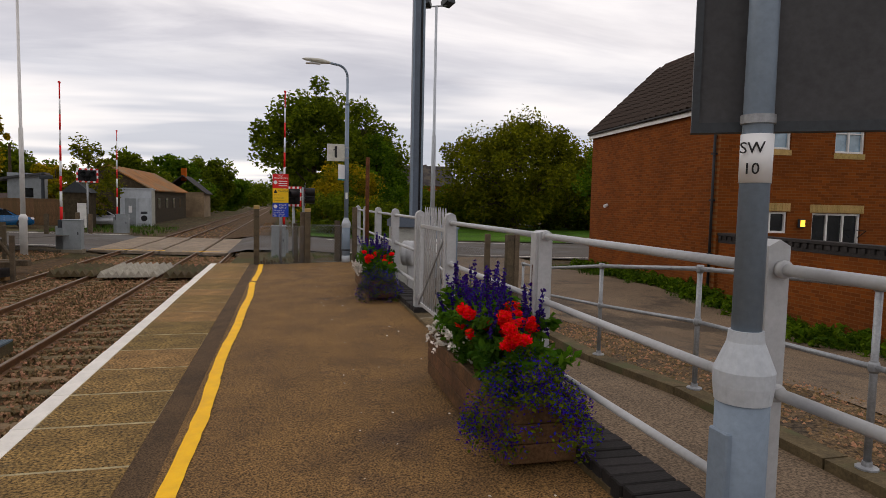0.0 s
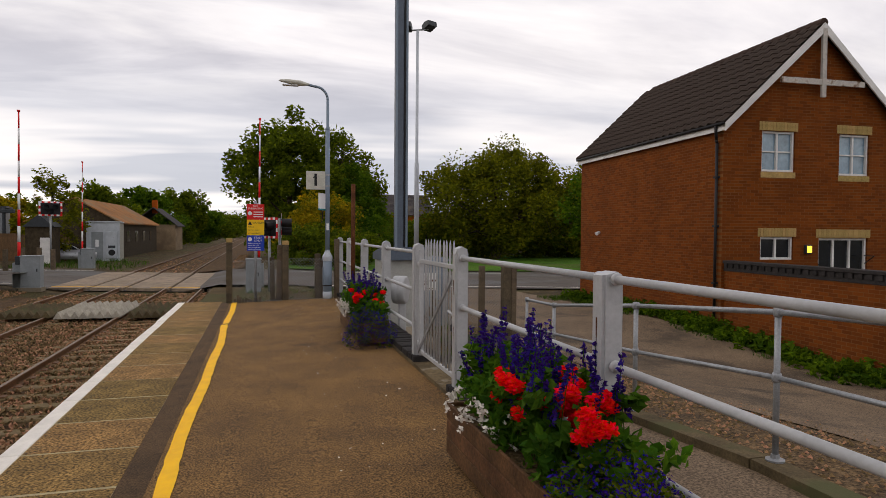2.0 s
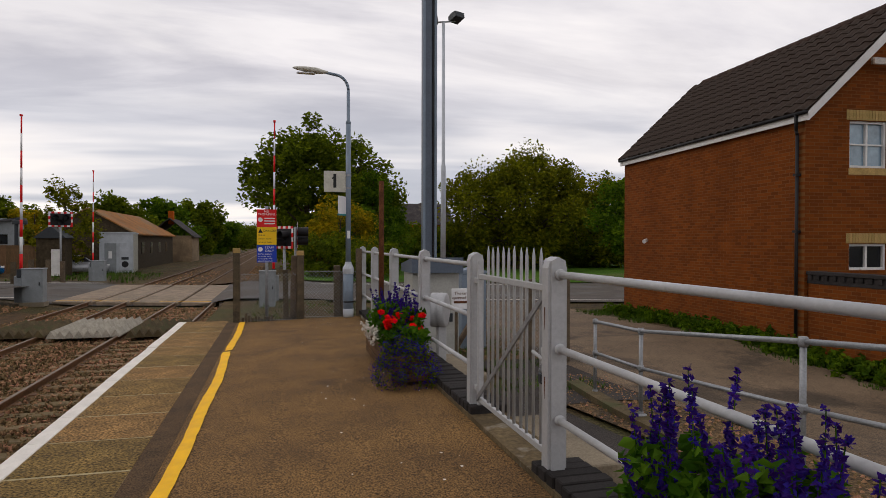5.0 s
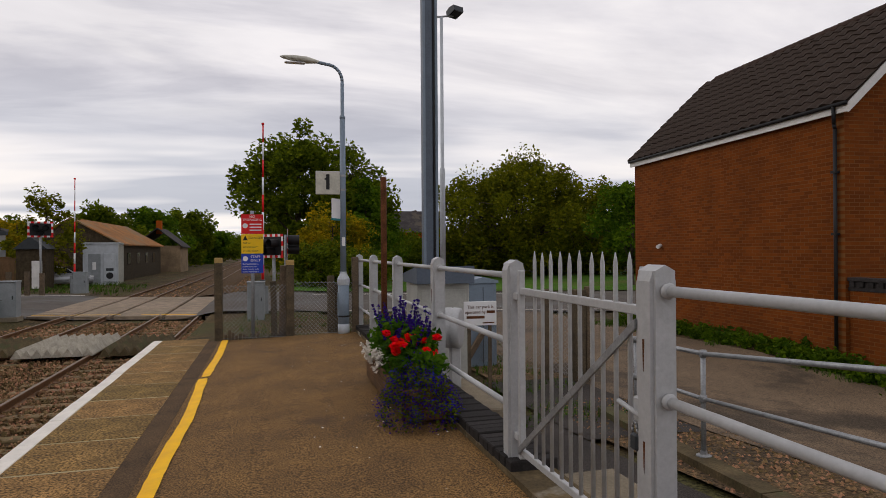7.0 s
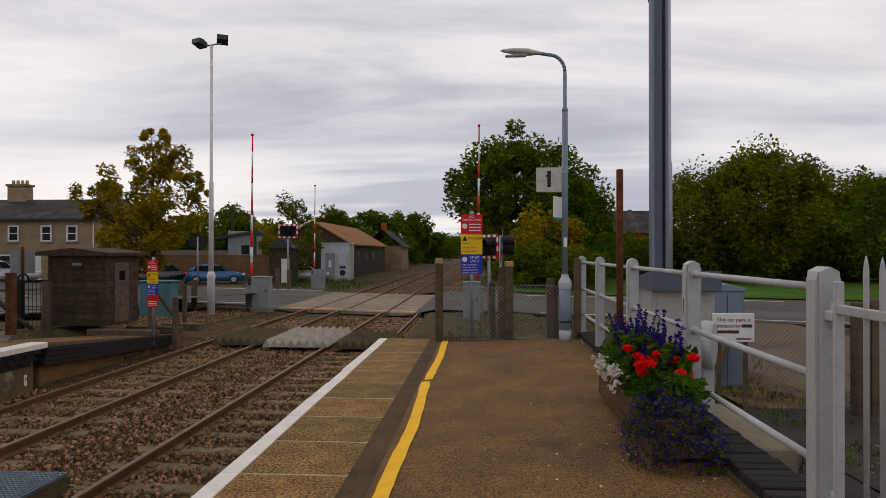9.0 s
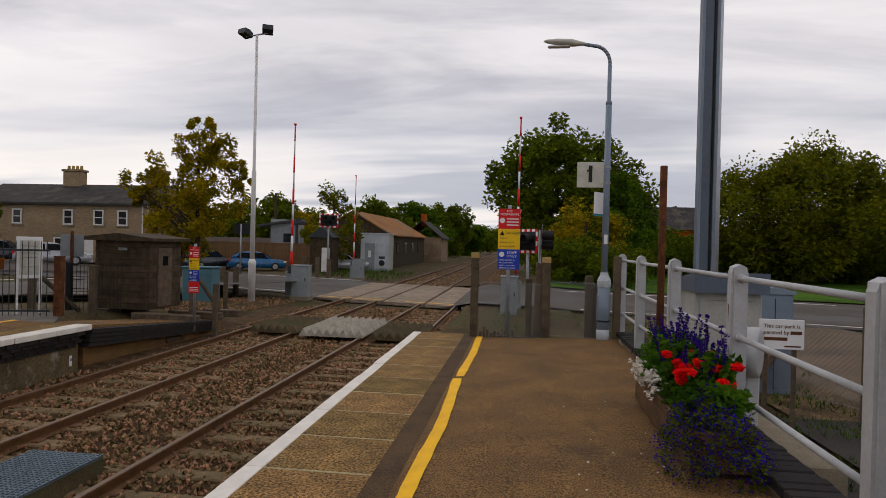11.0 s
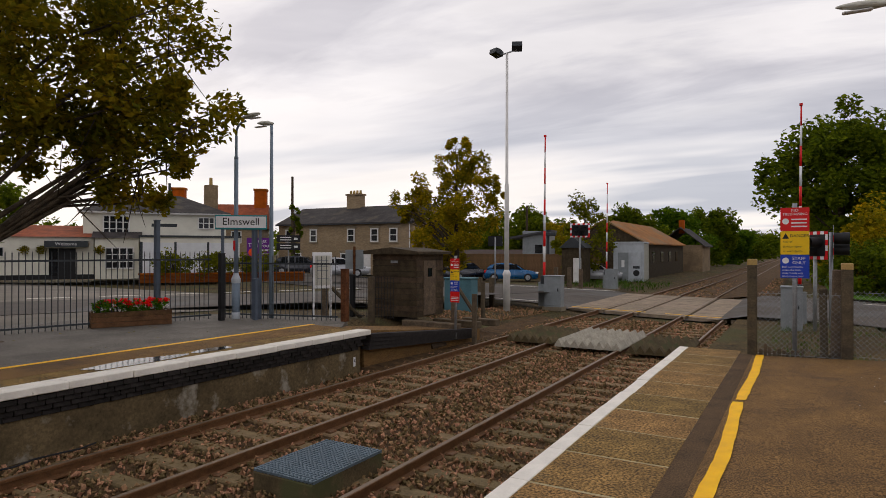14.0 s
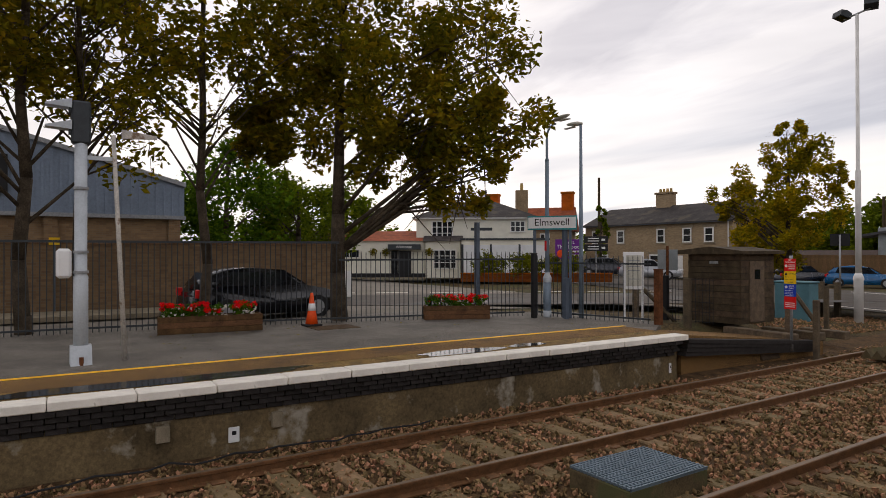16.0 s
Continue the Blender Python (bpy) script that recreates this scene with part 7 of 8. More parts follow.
def cone():
    t = thing("traffic_cone", -12.05, 6.2, OZ, "orange traffic cone with white sleeve", "traffic cone")
    part("base", bx(-0.19, 0.19, -0.19, 0.19, 0, 0.05, 0.015), "black", t, "black square base")
    part("body", lathe(nb(), [(0.145, 0.05), (0.105, 0.25), (0.06, 0.55), (0.035, 0.74), (0.02, 0.75)], 18), "orange", t, "", True)
    part("sleeve", lathe(nb(), [(0.092, 0.35), (0.069, 0.51)], 18), "white", t, "white reflective sleeve", True)


cone()
t = thing("manhole_cover", -11.5, 6.5, OZ, "dark rectangular cover in the platform", "cover")
part("plate", bx(-0.35, 0.35, -0.5, 0.5, -0.02, 0.008), "asphalt_dark", t)
for y, z, w, nm in ((2.25, -0.63, 0.16, "junction"), (3.10, -0.77, 0.14, "marker"), (3.65, -0.64, 0.14, "junction"), (11.5, -0.72, 0.07, "marker")):
    t = thing("wall_box" if nm == "junction" else "wall_marker", OX - 0.2 - 0.0297 * (11.85 - y), y, z, "small pale box on the platform wall" if nm == "junction" else "small white number marker on the platform wall", "box", "platform wall boxes")
    part("plate", bx(0, 0.08 if nm == "junction" else 0.02, -w / 2, w / 2, -0.1, 0.1, 0.008), "concrete" if nm == "junction" else "white", t)
    if nm == "marker":
        part("mark_bar", bx(0.02, 0.023, -w * 0.2, w * 0.2, 0.0, 0.05), "black", t)
bm = nb()
g = np.random.default_rng(77)
pts = [(-6.2 + 0.05 * g.normal(), y, -0.88 + 0.03 * g.random()) for y in np.arange(0.5, 6.0, 0.25)]
pipe(bm, pts, 0.012, 6)
t = thing("lineside_cable", 0, 0, 0, "loose black cable along the platform wall", "cable")
part("cable", bm, "black", t)


# ---- cars ----
def car(x, y, z, rz, paint, label, L=4.2, W=1.75, H=1.42):
    t = thing("car", x, y, z, label, "car", "parked cars", rz)
    half = W / 2
    prof = [(-L / 2, 0.35), (-L / 2 + 0.05, 0.72), (-L / 2 + 0.25, 0.86), (-L * 0.40, 0.92), (L * 0.22, 0.90), (L / 2 - 0.35, 0.76), (L / 2 - 0.04, 0.62), (L / 2, 0.35), (L / 2 - 0.1, 0.2), (-L / 2 + 0.1, 0.2)]
    bm = nb()
    prism(bm, prof, "y", -half, half)
    bmesh.ops.bevel(bm, geom=bm.edges[:], offset=0.06, segments=2, affect="EDGES")
    part("body", bm, paint, t, "", True)
    roof = [(-L * 0.47, 0.86), (-L * 0.41, H - 0.24), (-L * 0.30, H - 0.06), (-L * 0.16, H), (-L * 0.02, H - 0.03), (L * 0.09, H - 0.16), (L * 0.27, 0.86)]
    bm = nb()
    prism(bm, roof, "y", -half + 0.14, half - 0.14)
    bmesh.ops.bevel(bm, geom=bm.edges[:], offset=0.07, segments=2, affect="EDGES")
    cb = part("cabin", bm, paint, t, "", True)
    for s in (-1, 1):
        for a, b, c_, d_ in ((-0.36, -0.09, -0.31, -0.09), (-0.07, 0.19, -0.07, 0.08)):
            y0 = s * (half - 0.14)
            part("side_window", prism(nb(), [(a * L, 0.92), (b * L, 0.92), (d_ * L, H - 0.1), (c_ * L, H - 0.1)], "y", min(y0, y0 + s * 0.012), max(y0, y0 + s * 0.012)), "glass", cb)
        for wx in (-L * 0.31, L * 0.31):
            w = part("wheel", tube(nb(), (wx, s * (half - 0.2), 0.31), (wx, s * (half + 0.005), 0.31), 0.31, 0.31, 20), "black", t, "black tyre")
            part("rim", tube(nb(), (wx, s * (half + 0.0), 0.31), (wx, s * (half + 0.012), 0.31), 0.2, 0.18, 14), "car_silver", w)
        part("headlight", bx(L / 2 - 0.22, L / 2 - 0.02, s * half * 0.75 - 0.18, s * half * 0.75 + 0.18, 0.6, 0.7, 0.02), "white", t)
        part("rear_light", bx(-L / 2 + 0.02, -L / 2 + 0.14, s * half * 0.85 - 0.1, s * half * 0.85 + 0.1, 0.66, 0.86, 0.02), "red", t)
    part("windscreen", prism(nb(), [(L * 0.245, 0.90), (L * 0.255, 0.90), (L * 0.085, H - 0.06), (L * 0.075, H - 0.06)], "y", -half + 0.22, half - 0.22), "glass", cb)
    part("rear_window", prism(nb(), [(-L * 0.445, 0.93), (-L * 0.435, 0.93), (-L * 0.375, H - 0.12), (-L * 0.385, H - 0.12)], "y", -half + 0.24, half - 0.24), "glass", cb)


car(-15.0, 5.95, -0.16, 96, "car_black", "shiny black hatchback parked behind the fence", 3.9, 1.7, 1.36)
car(-18.2, 46.6, -0.75, 20, "car_blue", "blue hatchback parked beyond the crossing")
car(-21.6, 45.2, -0.72, 70, "car_dark", "dark car parked beyond the crossing")
car(-24.6, 42.0, -0.6, 80, "car_silver", "silver car parked behind the street maple")
car(-12.6, 50.2, -0.75, 15, "car_silver", "silver car behind the crossing posts")
car(-27.5, 37.0, -0.3, 30, "car_silver", "silver car by the road signs")
car(-30.5, 36.2, -0.2, 30, "car_dark", "dark car by the road signs")
t = thing("board_fence", -30, 51.5, -0.75, "brown boarded fence behind the parked cars", "fence")
bd = part("fence_board", bx(0, 0.29, 0, 0.03, 0, 2.1), "wall_brown", t)
for k in range(1, 58):
    shared("fence_board", bd.data, t, pose(0.3 * k, 0, RNG.normal(0, 0.01)))
t = thing("bungalow", -36, 62, -0.75, "low cream bungalow with red roof", "house")
part("wall_block", bx(0, 12, 0, 6, 0, 1.9), "render_white", t)
for k in range(5):
    part("window", bx(1 + 2.2 * k, 2.3 + 2.2 * k, -0.05, 0.0, 0.8, 1.6), "glass", t)
part("roof", prism(nb(), [(-0.4, 1.85), (6.4, 1.85), (3, 2.5)], "x", -0.4, 12.4), "tile", t)


def grey_workshop():
    t = thing("workshop", -21.6, 57.0, -0.8, "grey clad workshop with flat canopy beside the car park", "building", rz=12)
    b = part("wall_block", bx(0, 2.6, 0, 3.5, 0, 4.3, 0.02), "cabinet", t, "grey clad walls")
    part("canopy", prism(nb(), [(-1.2, 3.55), (2.8, 4.25), (2.8, 4.42), (-1.2, 3.75)], "y", -0.4, 3.7), "sign_back", t, "dark sloping canopy")
    part("window", bx(1.2, 1.9, -0.04, 0.0, 2.2, 3.0), "glass", b)
    for k in range(6):
        part("cladding_rib", bx(0.2 + 0.42 * k, 0.26 + 0.42 * k, -0.03, 0.0, 0.1, 3.6), "cabinet", b)
    t = thing("street_lamp", -17.2, 52.0, -0.8, "dark post with a boxy lamp head by the car park", "lamp post")
    part("post", tube(nb(), (0, 0, 0), (0, 0, 4.2), 0.14, 0.12), "dark_metal", t)
    part("head", bx(-0.2, 0.7, -0.2, 0.2, 3.7, 4.0, 0.03), "dark_metal", t)


grey_workshop()


# ---- buildings across the road ----
def terrace():
    t = thing("brick_terrace", -44.3, 47.9, -0.6, "brown brick terrace with slate roof and chimneys", "house")
    t.matrix_basis = t.matrix_basis @ Matrix.Diagonal((1, 1, 0.9, 1))
    w, d, e, r = 16.1, 7.6, 5.3, 7.25
    part("front_wall", bx(0, w, 0, 0.3, 0, e), "terrace_brick_x", t, "brown brick front")
    part("gable_wall", prism(nb(), [(0.3, 0), (d, 0), (d, e), (d / 2, r), (0.3, e)], "x", w - 0.3, w), "terrace_brick_y", t, "brown brick gable")
    part("back_wall", bx(0, w - 0.3, d - 0.3, d, 0, e), "terrace_brick_x", t)
    for s in (0, 1):
        pr = [(-0.3, e - 0.1), (-0.3, e + 0.05), (d / 2, r + 0.12), (d / 2, r - 0.03)] if s == 0 else [(d + 0.3, e - 0.1), (d + 0.3, e + 0.05), (d / 2, r + 0.12), (d / 2, r - 0.03)]
        part("roof", prism(nb(), pr, "x", -0.2, w + 0.15), "slate", t, "grey slate slope")
    part("gutter", bx(-0.1, w + 0.1, -0.38, -0.28, e - 0.12, e - 0.02), "dark_metal", t)
    for x in (1.4, 4.6, 9.2, 11.9, 14.0):
        win = window(t, x - 0.45, x + 0.45, 3.35, 4.75, -0.085, 1, 2, "glass", 0.12)
        part("lintel", bx(x - 0.6, x + 0.6, -0.05, 0.0, 4.76, 5.0), "concrete", win, "pale stone lintel")
        part("sill", bx(x - 0.55, x + 0.55, -0.1, 0.0, 3.22, 3.33), "concrete", win, "pale stone sill")
    for x in (2.5, 8.5, 13.2):
        win = window(t, x - 0.55, x + 0.55, 0.7, 2.2, -0.085, 1, 2, "glass", 0.12)
        part("lintel", bx(x - 0.7, x + 0.7, -0.05, 0.0, 2.22, 2.45), "concrete", win)
    for x in (5.7, 11.0):
        dr = part("door", bx(x - 0.45, x + 0.45, -0.03, 0.0, 0, 2.1), "fascia", t, "white front door")
    for x in (6.8, 14.6):
        ch = part("chimney", bx(x - 0.8, x + 0.8, d / 2 - 0.45, d / 2 + 0.45, r - 0.5, r + 1.35), "terrace_brick_x", t, "brick chimney stack")
        part("cap", bx(x - 0.9, x + 0.9, d / 2 - 0.55, d / 2 + 0.55, r + 1.35, r + 1.55), "brown_wall", ch)
        for k in range(4):
            part("chimney_pot", lathe(nb(), [(0.14, r + 1.55), (0.11, r + 1.95)], 10, x - 0.6 + 0.4 * k, d / 2), "buff_brick", ch)
    part("downpipe", tube(nb(), (w - 0.35, -0.08, 0), (w - 0.35, -0.08, e - 0.1), 0.05), "fascia", t)
    part("aerial_dish", lathe(nb(), [(0.28, 0), (0.22, 0.06), (0.05, 0.1)], 14), "dark_metal", t, at=pose(w + 0.1, 1.2, 3.3, 0, 90, 0))
    t = thing("red_roofed_house", -51.5, 40.0, -0.3, "old house with red tiled roof beside the terrace", "house", rz=38)
    part("wall_block", bx(0, 9, 0, 6, 0, 4.2), "terrace_brick_x", t)
    part("roof", prism(nb(), [(-0.4, 4.1), (6.4, 4.1), (3, 6.6)], "x", -0.4, 9.4), "red_tile", t, "red tiled roof")
    window(t, 6.2, 7.2, 2.6, 3.8, -0.085, 2, 2, "glass", 0.10)
    window(t, 2.2, 3.2, 2.6, 3.8, -0.085, 2, 2, "glass", 0.10)
    for x in (0.6, 8.6):
        ch = part("chimney", bx(x - 0.6, x + 0.6, 2.5, 3.5, 6.0, 8.0), "red_brick", t, "red brick chimney")
        part("cap", bx(x - 0.68, x + 0.68, 2.42, 3.58, 8.0, 8.2), "red_brick", ch)


terrace()


def pub():
    ang = math.degrees(math.atan2(33.4 - 26.3, 41.5 - 36.5))
    t = thing("public_house", -41.5, 26.3, -0.35, "cream rendered public house with slate hipped roof", "pub", rz=ang)
    t.matrix_basis = t.matrix_basis @ Matrix.Diagonal((1, 1, 0.905, 1))
    w, d, e, r = 9.4, 8.0, 5.2, 6.9
    part("main_block", bx(0, w, 0, d, 0, e), "render_white", t, "cream rendered walls")
    bm = nb()
    b0 = [bm.verts.new(v) for v in ((-0.35, -0.35, e), (w + 0.35, -0.35, e), (w + 0.35, d + 0.35, e), (-0.35, d + 0.35, e))]
    r0, r1 = bm.verts.new((3.0, d / 2, r)), bm.verts.new((w - 3.0, d / 2, r))
    for f in ((b0[0], b0[1], r1, r0), (b0[1], b0[2], r1), (b0[2], b0[3], r0, r1), (b0[3], b0[0], r0)):
        bm.faces.new(f)
    bm.faces.new(b0[::-1])
    part("roof", bm, "slate", t, "grey slate hipped roof")
    part("eaves_board", bx(-0.3, w + 0.3, -0.3, d + 0.3, e - 0.14, e - 0.01), "fascia", t)
    window(t, 1.2, 2.9, 3.3, 4.9, -0.09, 4, 3, "glass", 0.09)
    window(t, 7.4, 8.6, 3.9, 4.9, -0.09, 3, 2, "glass", 0.09)
    part("wall_lettering", bx(4.3, 6.0, -0.02, 0.0, 4.05, 4.3), "dark_metal", t, "dark painted lettering bar")
    ft = part("front_extension", bx(3.6, w + 0.6, -3.2, -0.002, 0, 3.15), "render_white", t, "single-storey front with white shutters")
    for k in range(3):
        part("shutter", bx(3.75 + 2.1 * k, 5.75 + 2.1 * k, -3.26, -3.2, 0.1, 2.75), "shutter", ft)
        part("shutter_post", bx(3.6 + 2.1 * k, 3.75 + 2.1 * k, -3.27, -3.2, 0, 2.8), "dark_metal", ft)
    part("parapet", bx(3.5, w + 0.7, -3.3, 0.0, 3.15, 3.3), "dark_metal", ft)
    bay = part("bay", bx(0.8, 3.5, -1.2, -0.002, 0, 3.1), "render_white", t, "rendered bay with window")
    window(bay, 1.4, 3.2, 0.75, 2.4, -1.29, 4, 3, "glass", 0.09)
    part("bay_roof", prism(nb(), [(-1.4, 3.1), (0.1, 3.1), (0.1, 3.65)], "x", 0.6, 3.7), "slate", bay)
    ex = part("wing", bx(-7.4, 0.7, -0.8, 5.0, 0, 3.15), "render_white", t, "long low cream wing")
    part("wing_roof", prism(nb(), [(-1.0, 3.15), (5.2, 3.15), (2.1, 4.1)], "x", -7.6, 0.75), "red_tile", ex, "low red tiled roof")
    # no opening is cut; the doorway's shade is a black slab on the wall
    dr = part("door", bx(-1.35, -0.35, -0.9, -0.8, 0, 2.3), "black", ex, "black slab painting the shade of an open doorway")
    part("side_light", bx(-1.9, -1.4, -0.88, -0.8, 0.3, 2.3), "glass", ex)
    window(ex, -6.0, -4.4, 1.7, 2.4, -0.89, 2, 1, "glass")
    pc = part("porch", bx(-2.1, 0.4, -1.5, -0.8, 2.4, 2.85), "dark_metal", ex, "dark green porch canopy")
    letters("Welcome", 0.32, "white", pc, pose(-0.85, -1.52, 2.62, 90))
    part("plinth", bx(-7.45, w + 0.65, -0.84, -0.8, 0, 0.35), "black", t, "black painted plinth")
    for x, y in ((-3.3, -1.0), (-2.3, -1.0), (1.1, -1.5), (-6.6, -1.0)):
        v, f = leaf_mesh([(x, y, 2.2)], 0.35, 220, 0.07, int(x * 10) + 99)
        soup("hanging_basket", v, f, "leaf_autumn", t)
    ch = part("chimney", bx(w - 1.2, w - 0.2, 4, 5, 5.8, 8.0), "brown_wall", t, "brick chimney stack")
    part("chimney_pot", lathe(nb(), [(0.14, 8.0), (0.12, 8.7)], 10, w - 0.7, 4.5), "buff_brick", ch)
    part("flue", tube(nb(), (5.6, d / 2, r - 0.2), (5.6, d / 2, r + 1.1), 0.1), "dark_metal", t)


pub()
t = thing("menu_banner", -25.7, 27.4, -0.05, "purple food banner on posts", "banner", rz=44)
b = part("banner", bx(-0.75, 0.75, -0.02, 0.02, 1.25, 2.4), "purple", t)
letters("Great", 0.30, "white", b, pose(0.0, -0.022, 2.22, 90))
letters("Thai Food", 0.33, "white", b, pose(0.0, -0.022, 1.95, 90))
for z in (1.68, 1.45):
    part("lettering_bar", bx(0.0, 0.62, -0.023, -0.02, z - 0.05, z + 0.05), "white", b)
part("picture_patch", lathe(nb(), [(0.24, 0), (0.2, 0.01)], 16), "orange", b, at=pose(-0.42, -0.021, 1.55, 90))
for x in (-0.7, 0.7):
    part("post", bx(x - 0.04, x + 0.04, 0.02, 0.1, 0, 2.4), "wood_dark", t)
t = thing("direction_sign", -23.4, 27.3, -0.1, "black direction signs with white lettering bars", "road sign", rz=44)
for z in (1.75, 2.2):
    p = part("sign_arm", bx(-0.65, 0.65, -0.02, 0.02, z, z + 0.38, 0.01), "black", t)
    for k in range(2):
        part("lettering_bar", bx(-0.45, 0.15, -0.025, -0.02, z + 0.09 + 0.14 * k, z + 0.14 + 0.14 * k), "white", p)
    part("symbol", bx(0.3, 0.5, -0.025, -0.02, z + 0.12, z + 0.24), "white", p)
part("pole", tube(nb(), (0, 0.06, 0), (0, 0.06, 2.6), 0.04), "galv", t)
t = thing("road_sign", -10.3, 16.4, -0.2, "grey back of a road sign on a rusty post", "road sign", rz=30)
part("plate", bx(-0.28, 0.28, -0.01, 0.01, 1.25, 1.85, 0.005), "cabinet", t)
part("post", tube(nb(), (0.0, -0.05, 0), (0.0, -0.05, 1.95), 0.04), "rust", t)
t = thing("low_garden_wall", -28.2, 21.4, -0.1, "low orange brick wall before the public house", "wall", rz=51)
part("wall", bx(0, 8.5, 0, 0.25, 0, 0.45), "house_brick_x", t)
part("coping", bx(-0.02, 8.52, -0.03, 0.28, 0.45, 0.52), "red_brick", t)
t = thing("telegraph_pole", -36.0, 41.0, -0.1, "dark wooden telegraph pole", "pole")
part("pole", tube(nb(), (0, 0, 0), (0, 0, 8.0), 0.13, 0.1), "wood_dark", t)
t = thing("telegraph_pole", -23.6, 63.0, -0.8, "distant wooden telegraph pole", "pole")
part("pole", tube(nb(), (0, 0, 0), (0, 0, 7.2), 0.16, 0.12), "wood_dark", t)
t = thing("sandwich_board", -20.2, 10.6, -0.05, "white pavement sign with orange panel", "sign", rz=60)
for s in (-1, 1):
    part("panel", prism(nb(), [(s * 0.25, 0), (s * 0.28, 0), (s * 0.03, 0.95), (0.0, 0.95)], "x", -0.28, 0.28), "white", t)


def boundary_wall():
    t = thing("boundary_wall", -19.2, -9, -0.1, "tall brown brick boundary wall with dark coping", "wall", rz=3)
    t.matrix_basis = pose(-19.6, -9, -0.1, 0, 0, -4)
    part("wall", bx(0, 0.3, 0, 18.6, 0, 1.92), "brown_brick_y", t)
    part("coping", bx(-0.04, 0.34, 0, 18.62, 1.92, 2.0), "wall_brown", t, "dark brick coping")
    for k in range(6):
        part("pier", bx(0.3, 0.36, 0.4 + 3.4 * k, 0.85 + 3.4 * k, 0, 1.92), "brown_brick_y", t)
    part("kerb_strip", bx(0.6, 2.4, 0, 18, 0.0, 0.12), "concrete", t, "pale pavement at the wall foot")
    for y, z in ((10.4, 1.9),):
        p = part("marker_post", bx(0.42, 0.48, y, y + 0.06, 0, z), "mast_grey", t)
        part("marker_plate", bx(0.40, 0.41, y - 0.1, y + 0.16, z, z + 0.2), "yellow", p)


boundary_wall()


def retail_shed():
    t = thing("retail_shed", -26.2, 5.95, -0.1, "brick and blue-grey metal clad retail building", "building")
    part("brick_base", bx(-12, 0, -26, 0, 0, 3.15), "brown_brick_y", t, "brown brick lower wall")
    for k in range(6):
        part("pier", bx(0, 0.12, -0.45 - 4.3 * k, 0.0 - 4.3 * k, 0, 3.1), "brown_brick_y", t)
    bm = nb()
    prof = [(0.15, 3.15), (0.15, 4.4), (-9.0, 6.95), (-13, 7.3), (-26, 4.4), (-26, 3.15)]
    prism(bm, prof, "x", -12, 0.12)
    cl = part("cladding", bm, "cladding", t, "blue-grey profiled cladding")
    for k in range(84):
        y = 0.0 - 0.3 * k
        zt = lerp(-y, [(0, 4.36), (9, 6.9), (13, 7.25), (26, 4.4)])
        part("cladding_rib", bx(0.12, 0.155, y - 0.05, y + 0.05, 3.2, zt - 0.05), "cladding", cl)
    part("roof_trim", prism(nb(), [(0.2, 4.38), (-9, 6.94), (-13, 7.3), (-26, 4.4), (-26, 4.58), (-13, 7.5), (-9, 7.12), (0.2, 4.55)], "x", -12.2, 0.25), "galv", t, "grey roof trim")
    part("eaves_band", bx(-0.1, 0.22, -26, 0.2, 3.05, 3.2), "galv", t)
    sg = part("shop_sign", bx(0.16, 0.26, -10.5, -5.85, 3.85, 5.25), "black", t, "black shop sign with pink and white lettering bars")
    part("lettering_bar", bx(0.26, 0.27, -8.6, -6.3, 4.85, 5.1), "white", sg)
    for z in (4.5, 4.27):
        part("lettering_bar", bx(0.26, 0.27, -8.9, -6.5, z, z + 0.12), "petal_red", sg)
    part("lettering_bar", bx(0.26, 0.27, -9.0, -6.1, 3.98, 4.08), "white", sg)


retail_shed()


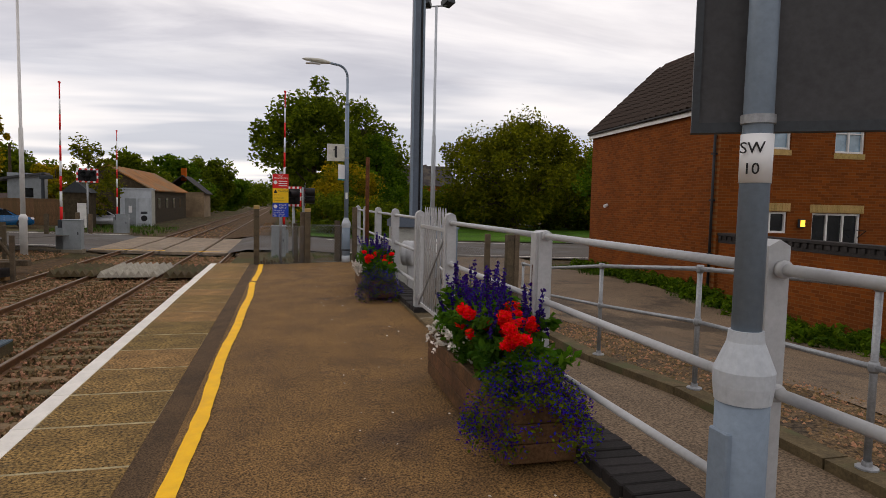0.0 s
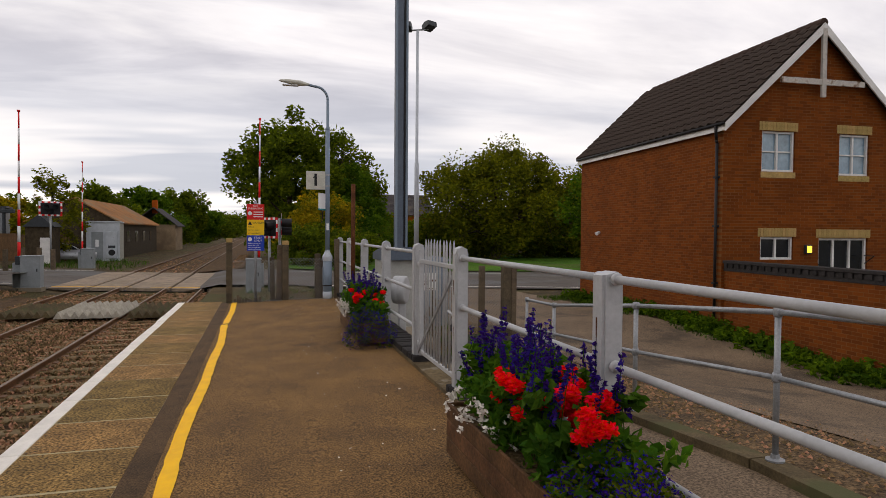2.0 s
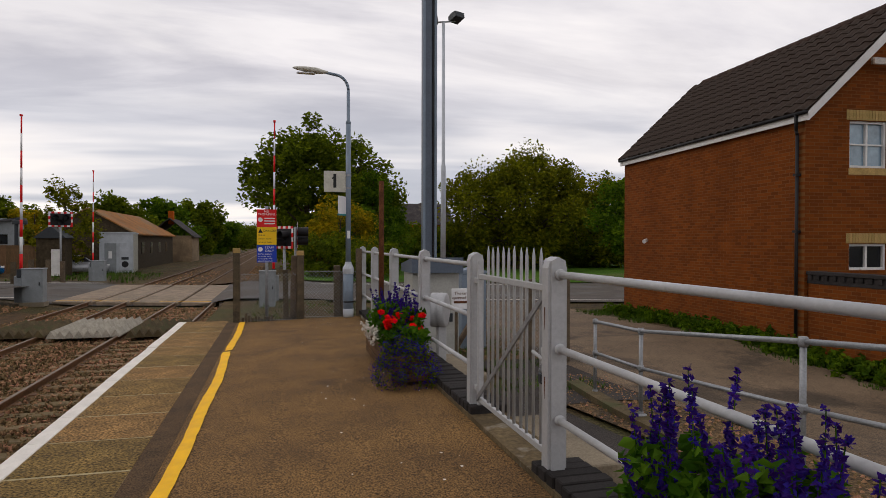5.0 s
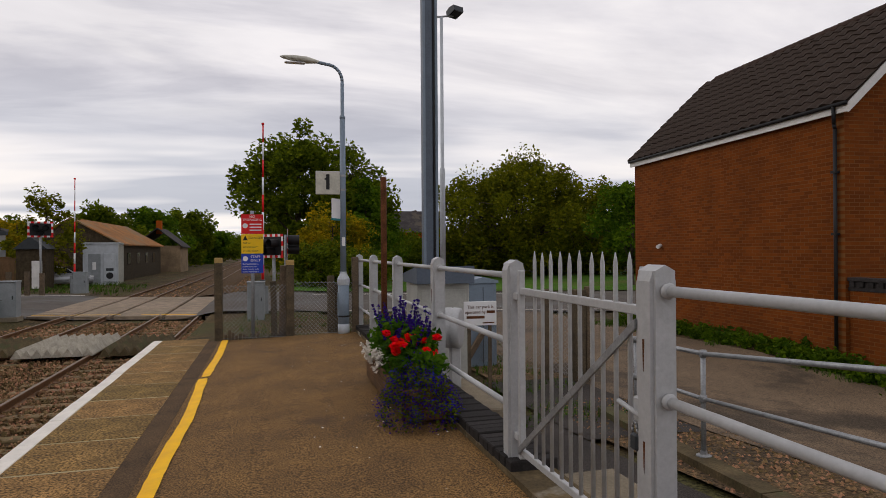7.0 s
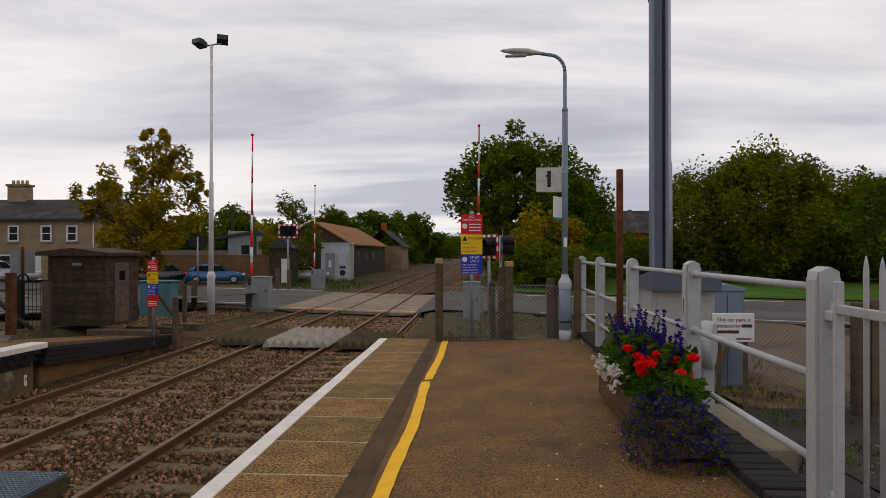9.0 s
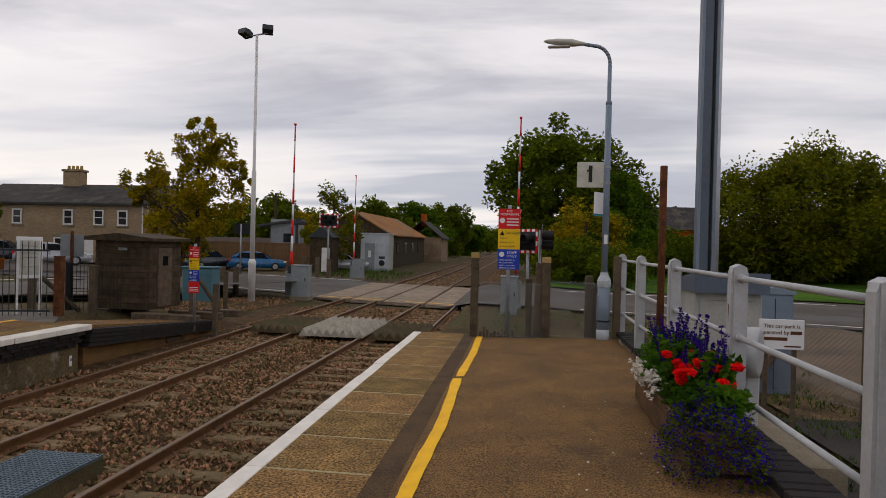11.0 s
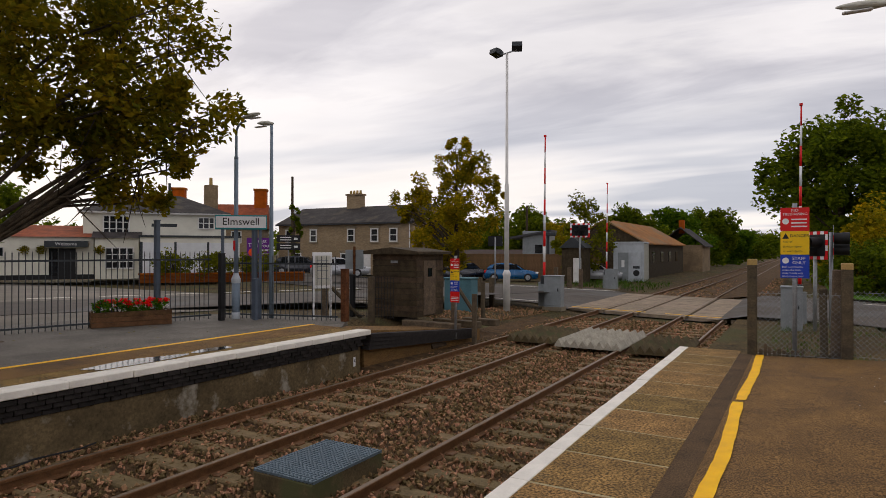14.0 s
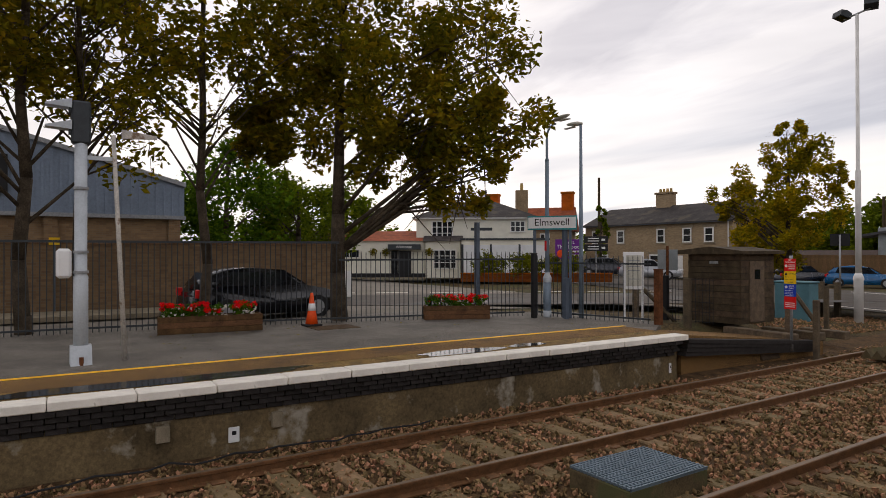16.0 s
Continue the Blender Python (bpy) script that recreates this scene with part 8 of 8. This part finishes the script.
# far house seen between mast and trees
t = thing("far_house", 13.0, 72, -0.8, "far brick house with dark roof beyond the field", "house")
part("wall_block", bx(0, 9, 0, 7, 0, 4.6), "red_brick", t)
part("roof", prism(nb(), [(-0.3, 4.5), (7.3, 4.5), (3.5, 7.2)], "x", -0.3, 9.3), "slate", t)
for k in range(3):
    part("window", bx(1 + 2.8 * k, 2.2 + 2.8 * k, -0.05, 0, 2.9, 4.0), "glass_blue", t)

# fallen leaves and litter
g = np.random.default_rng(91)
c = [(g.uniform(2.2, 3.4), y, 0) for y in g.uniform(-3, 11, 90)]
vs, fs = [], []
for k, (x, y, z) in enumerate(c):
    s = g.uniform(0.006, 0.016)
    a = g.uniform(0, 6)
    zz = RISE * (x - 1.03) / 2.43 + 0.006
    o = len(vs)
    for i in range(4):
        vs.append((x + s * math.cos(a + i * 1.57), y + 0.7 * s * math.sin(a + i * 1.57), zz + 0.002 * i))
    fs.append((o, o + 1, o + 2, o + 3))
tagged(soup("petal_litter", vs, fs, "petal_white"), "scattered pale petals and leaf bits on the asphalt", "litter", kind="stuff")
vs, fs = [], []
for k in range(60):
    x, y, s, a = g.uniform(-12.2, -8.2), g.uniform(2, 12), g.uniform(0.02, 0.05), g.uniform(0, 6)
    o = len(vs)
    for i in range(4):
        vs.append((x + s * math.cos(a + i * 1.57), y + 0.7 * s * math.sin(a + i * 1.57), OZ + 0.008 + 0.004 * i))
    fs.append((o, o + 1, o + 2, o + 3))
tagged(soup("fallen_leaves", vs, fs, "leaf_autumn"), "scattered brown fallen leaves on the far platform", "leaves", kind="stuff")

for k in range(8):
    t = thing("road_marking", -24.5 + 1.1 * k, 9.0 + 2.0 * k, -0.12, "white dash painted on the road", "road marking", "white road dashes", 61)
    part("dash", bx(0, 1.4, -0.06, 0.06, 0.0, 0.012), "white_line", t)
t = thing("road_strip", -22.5, 5.0, -0.135, "darker asphalt carriageway behind the fence", "road", rz=61, kind="structure")
part("carriageway", bx(-8, 26, -2.6, 2.6, 0.0, 0.012), "road", t)
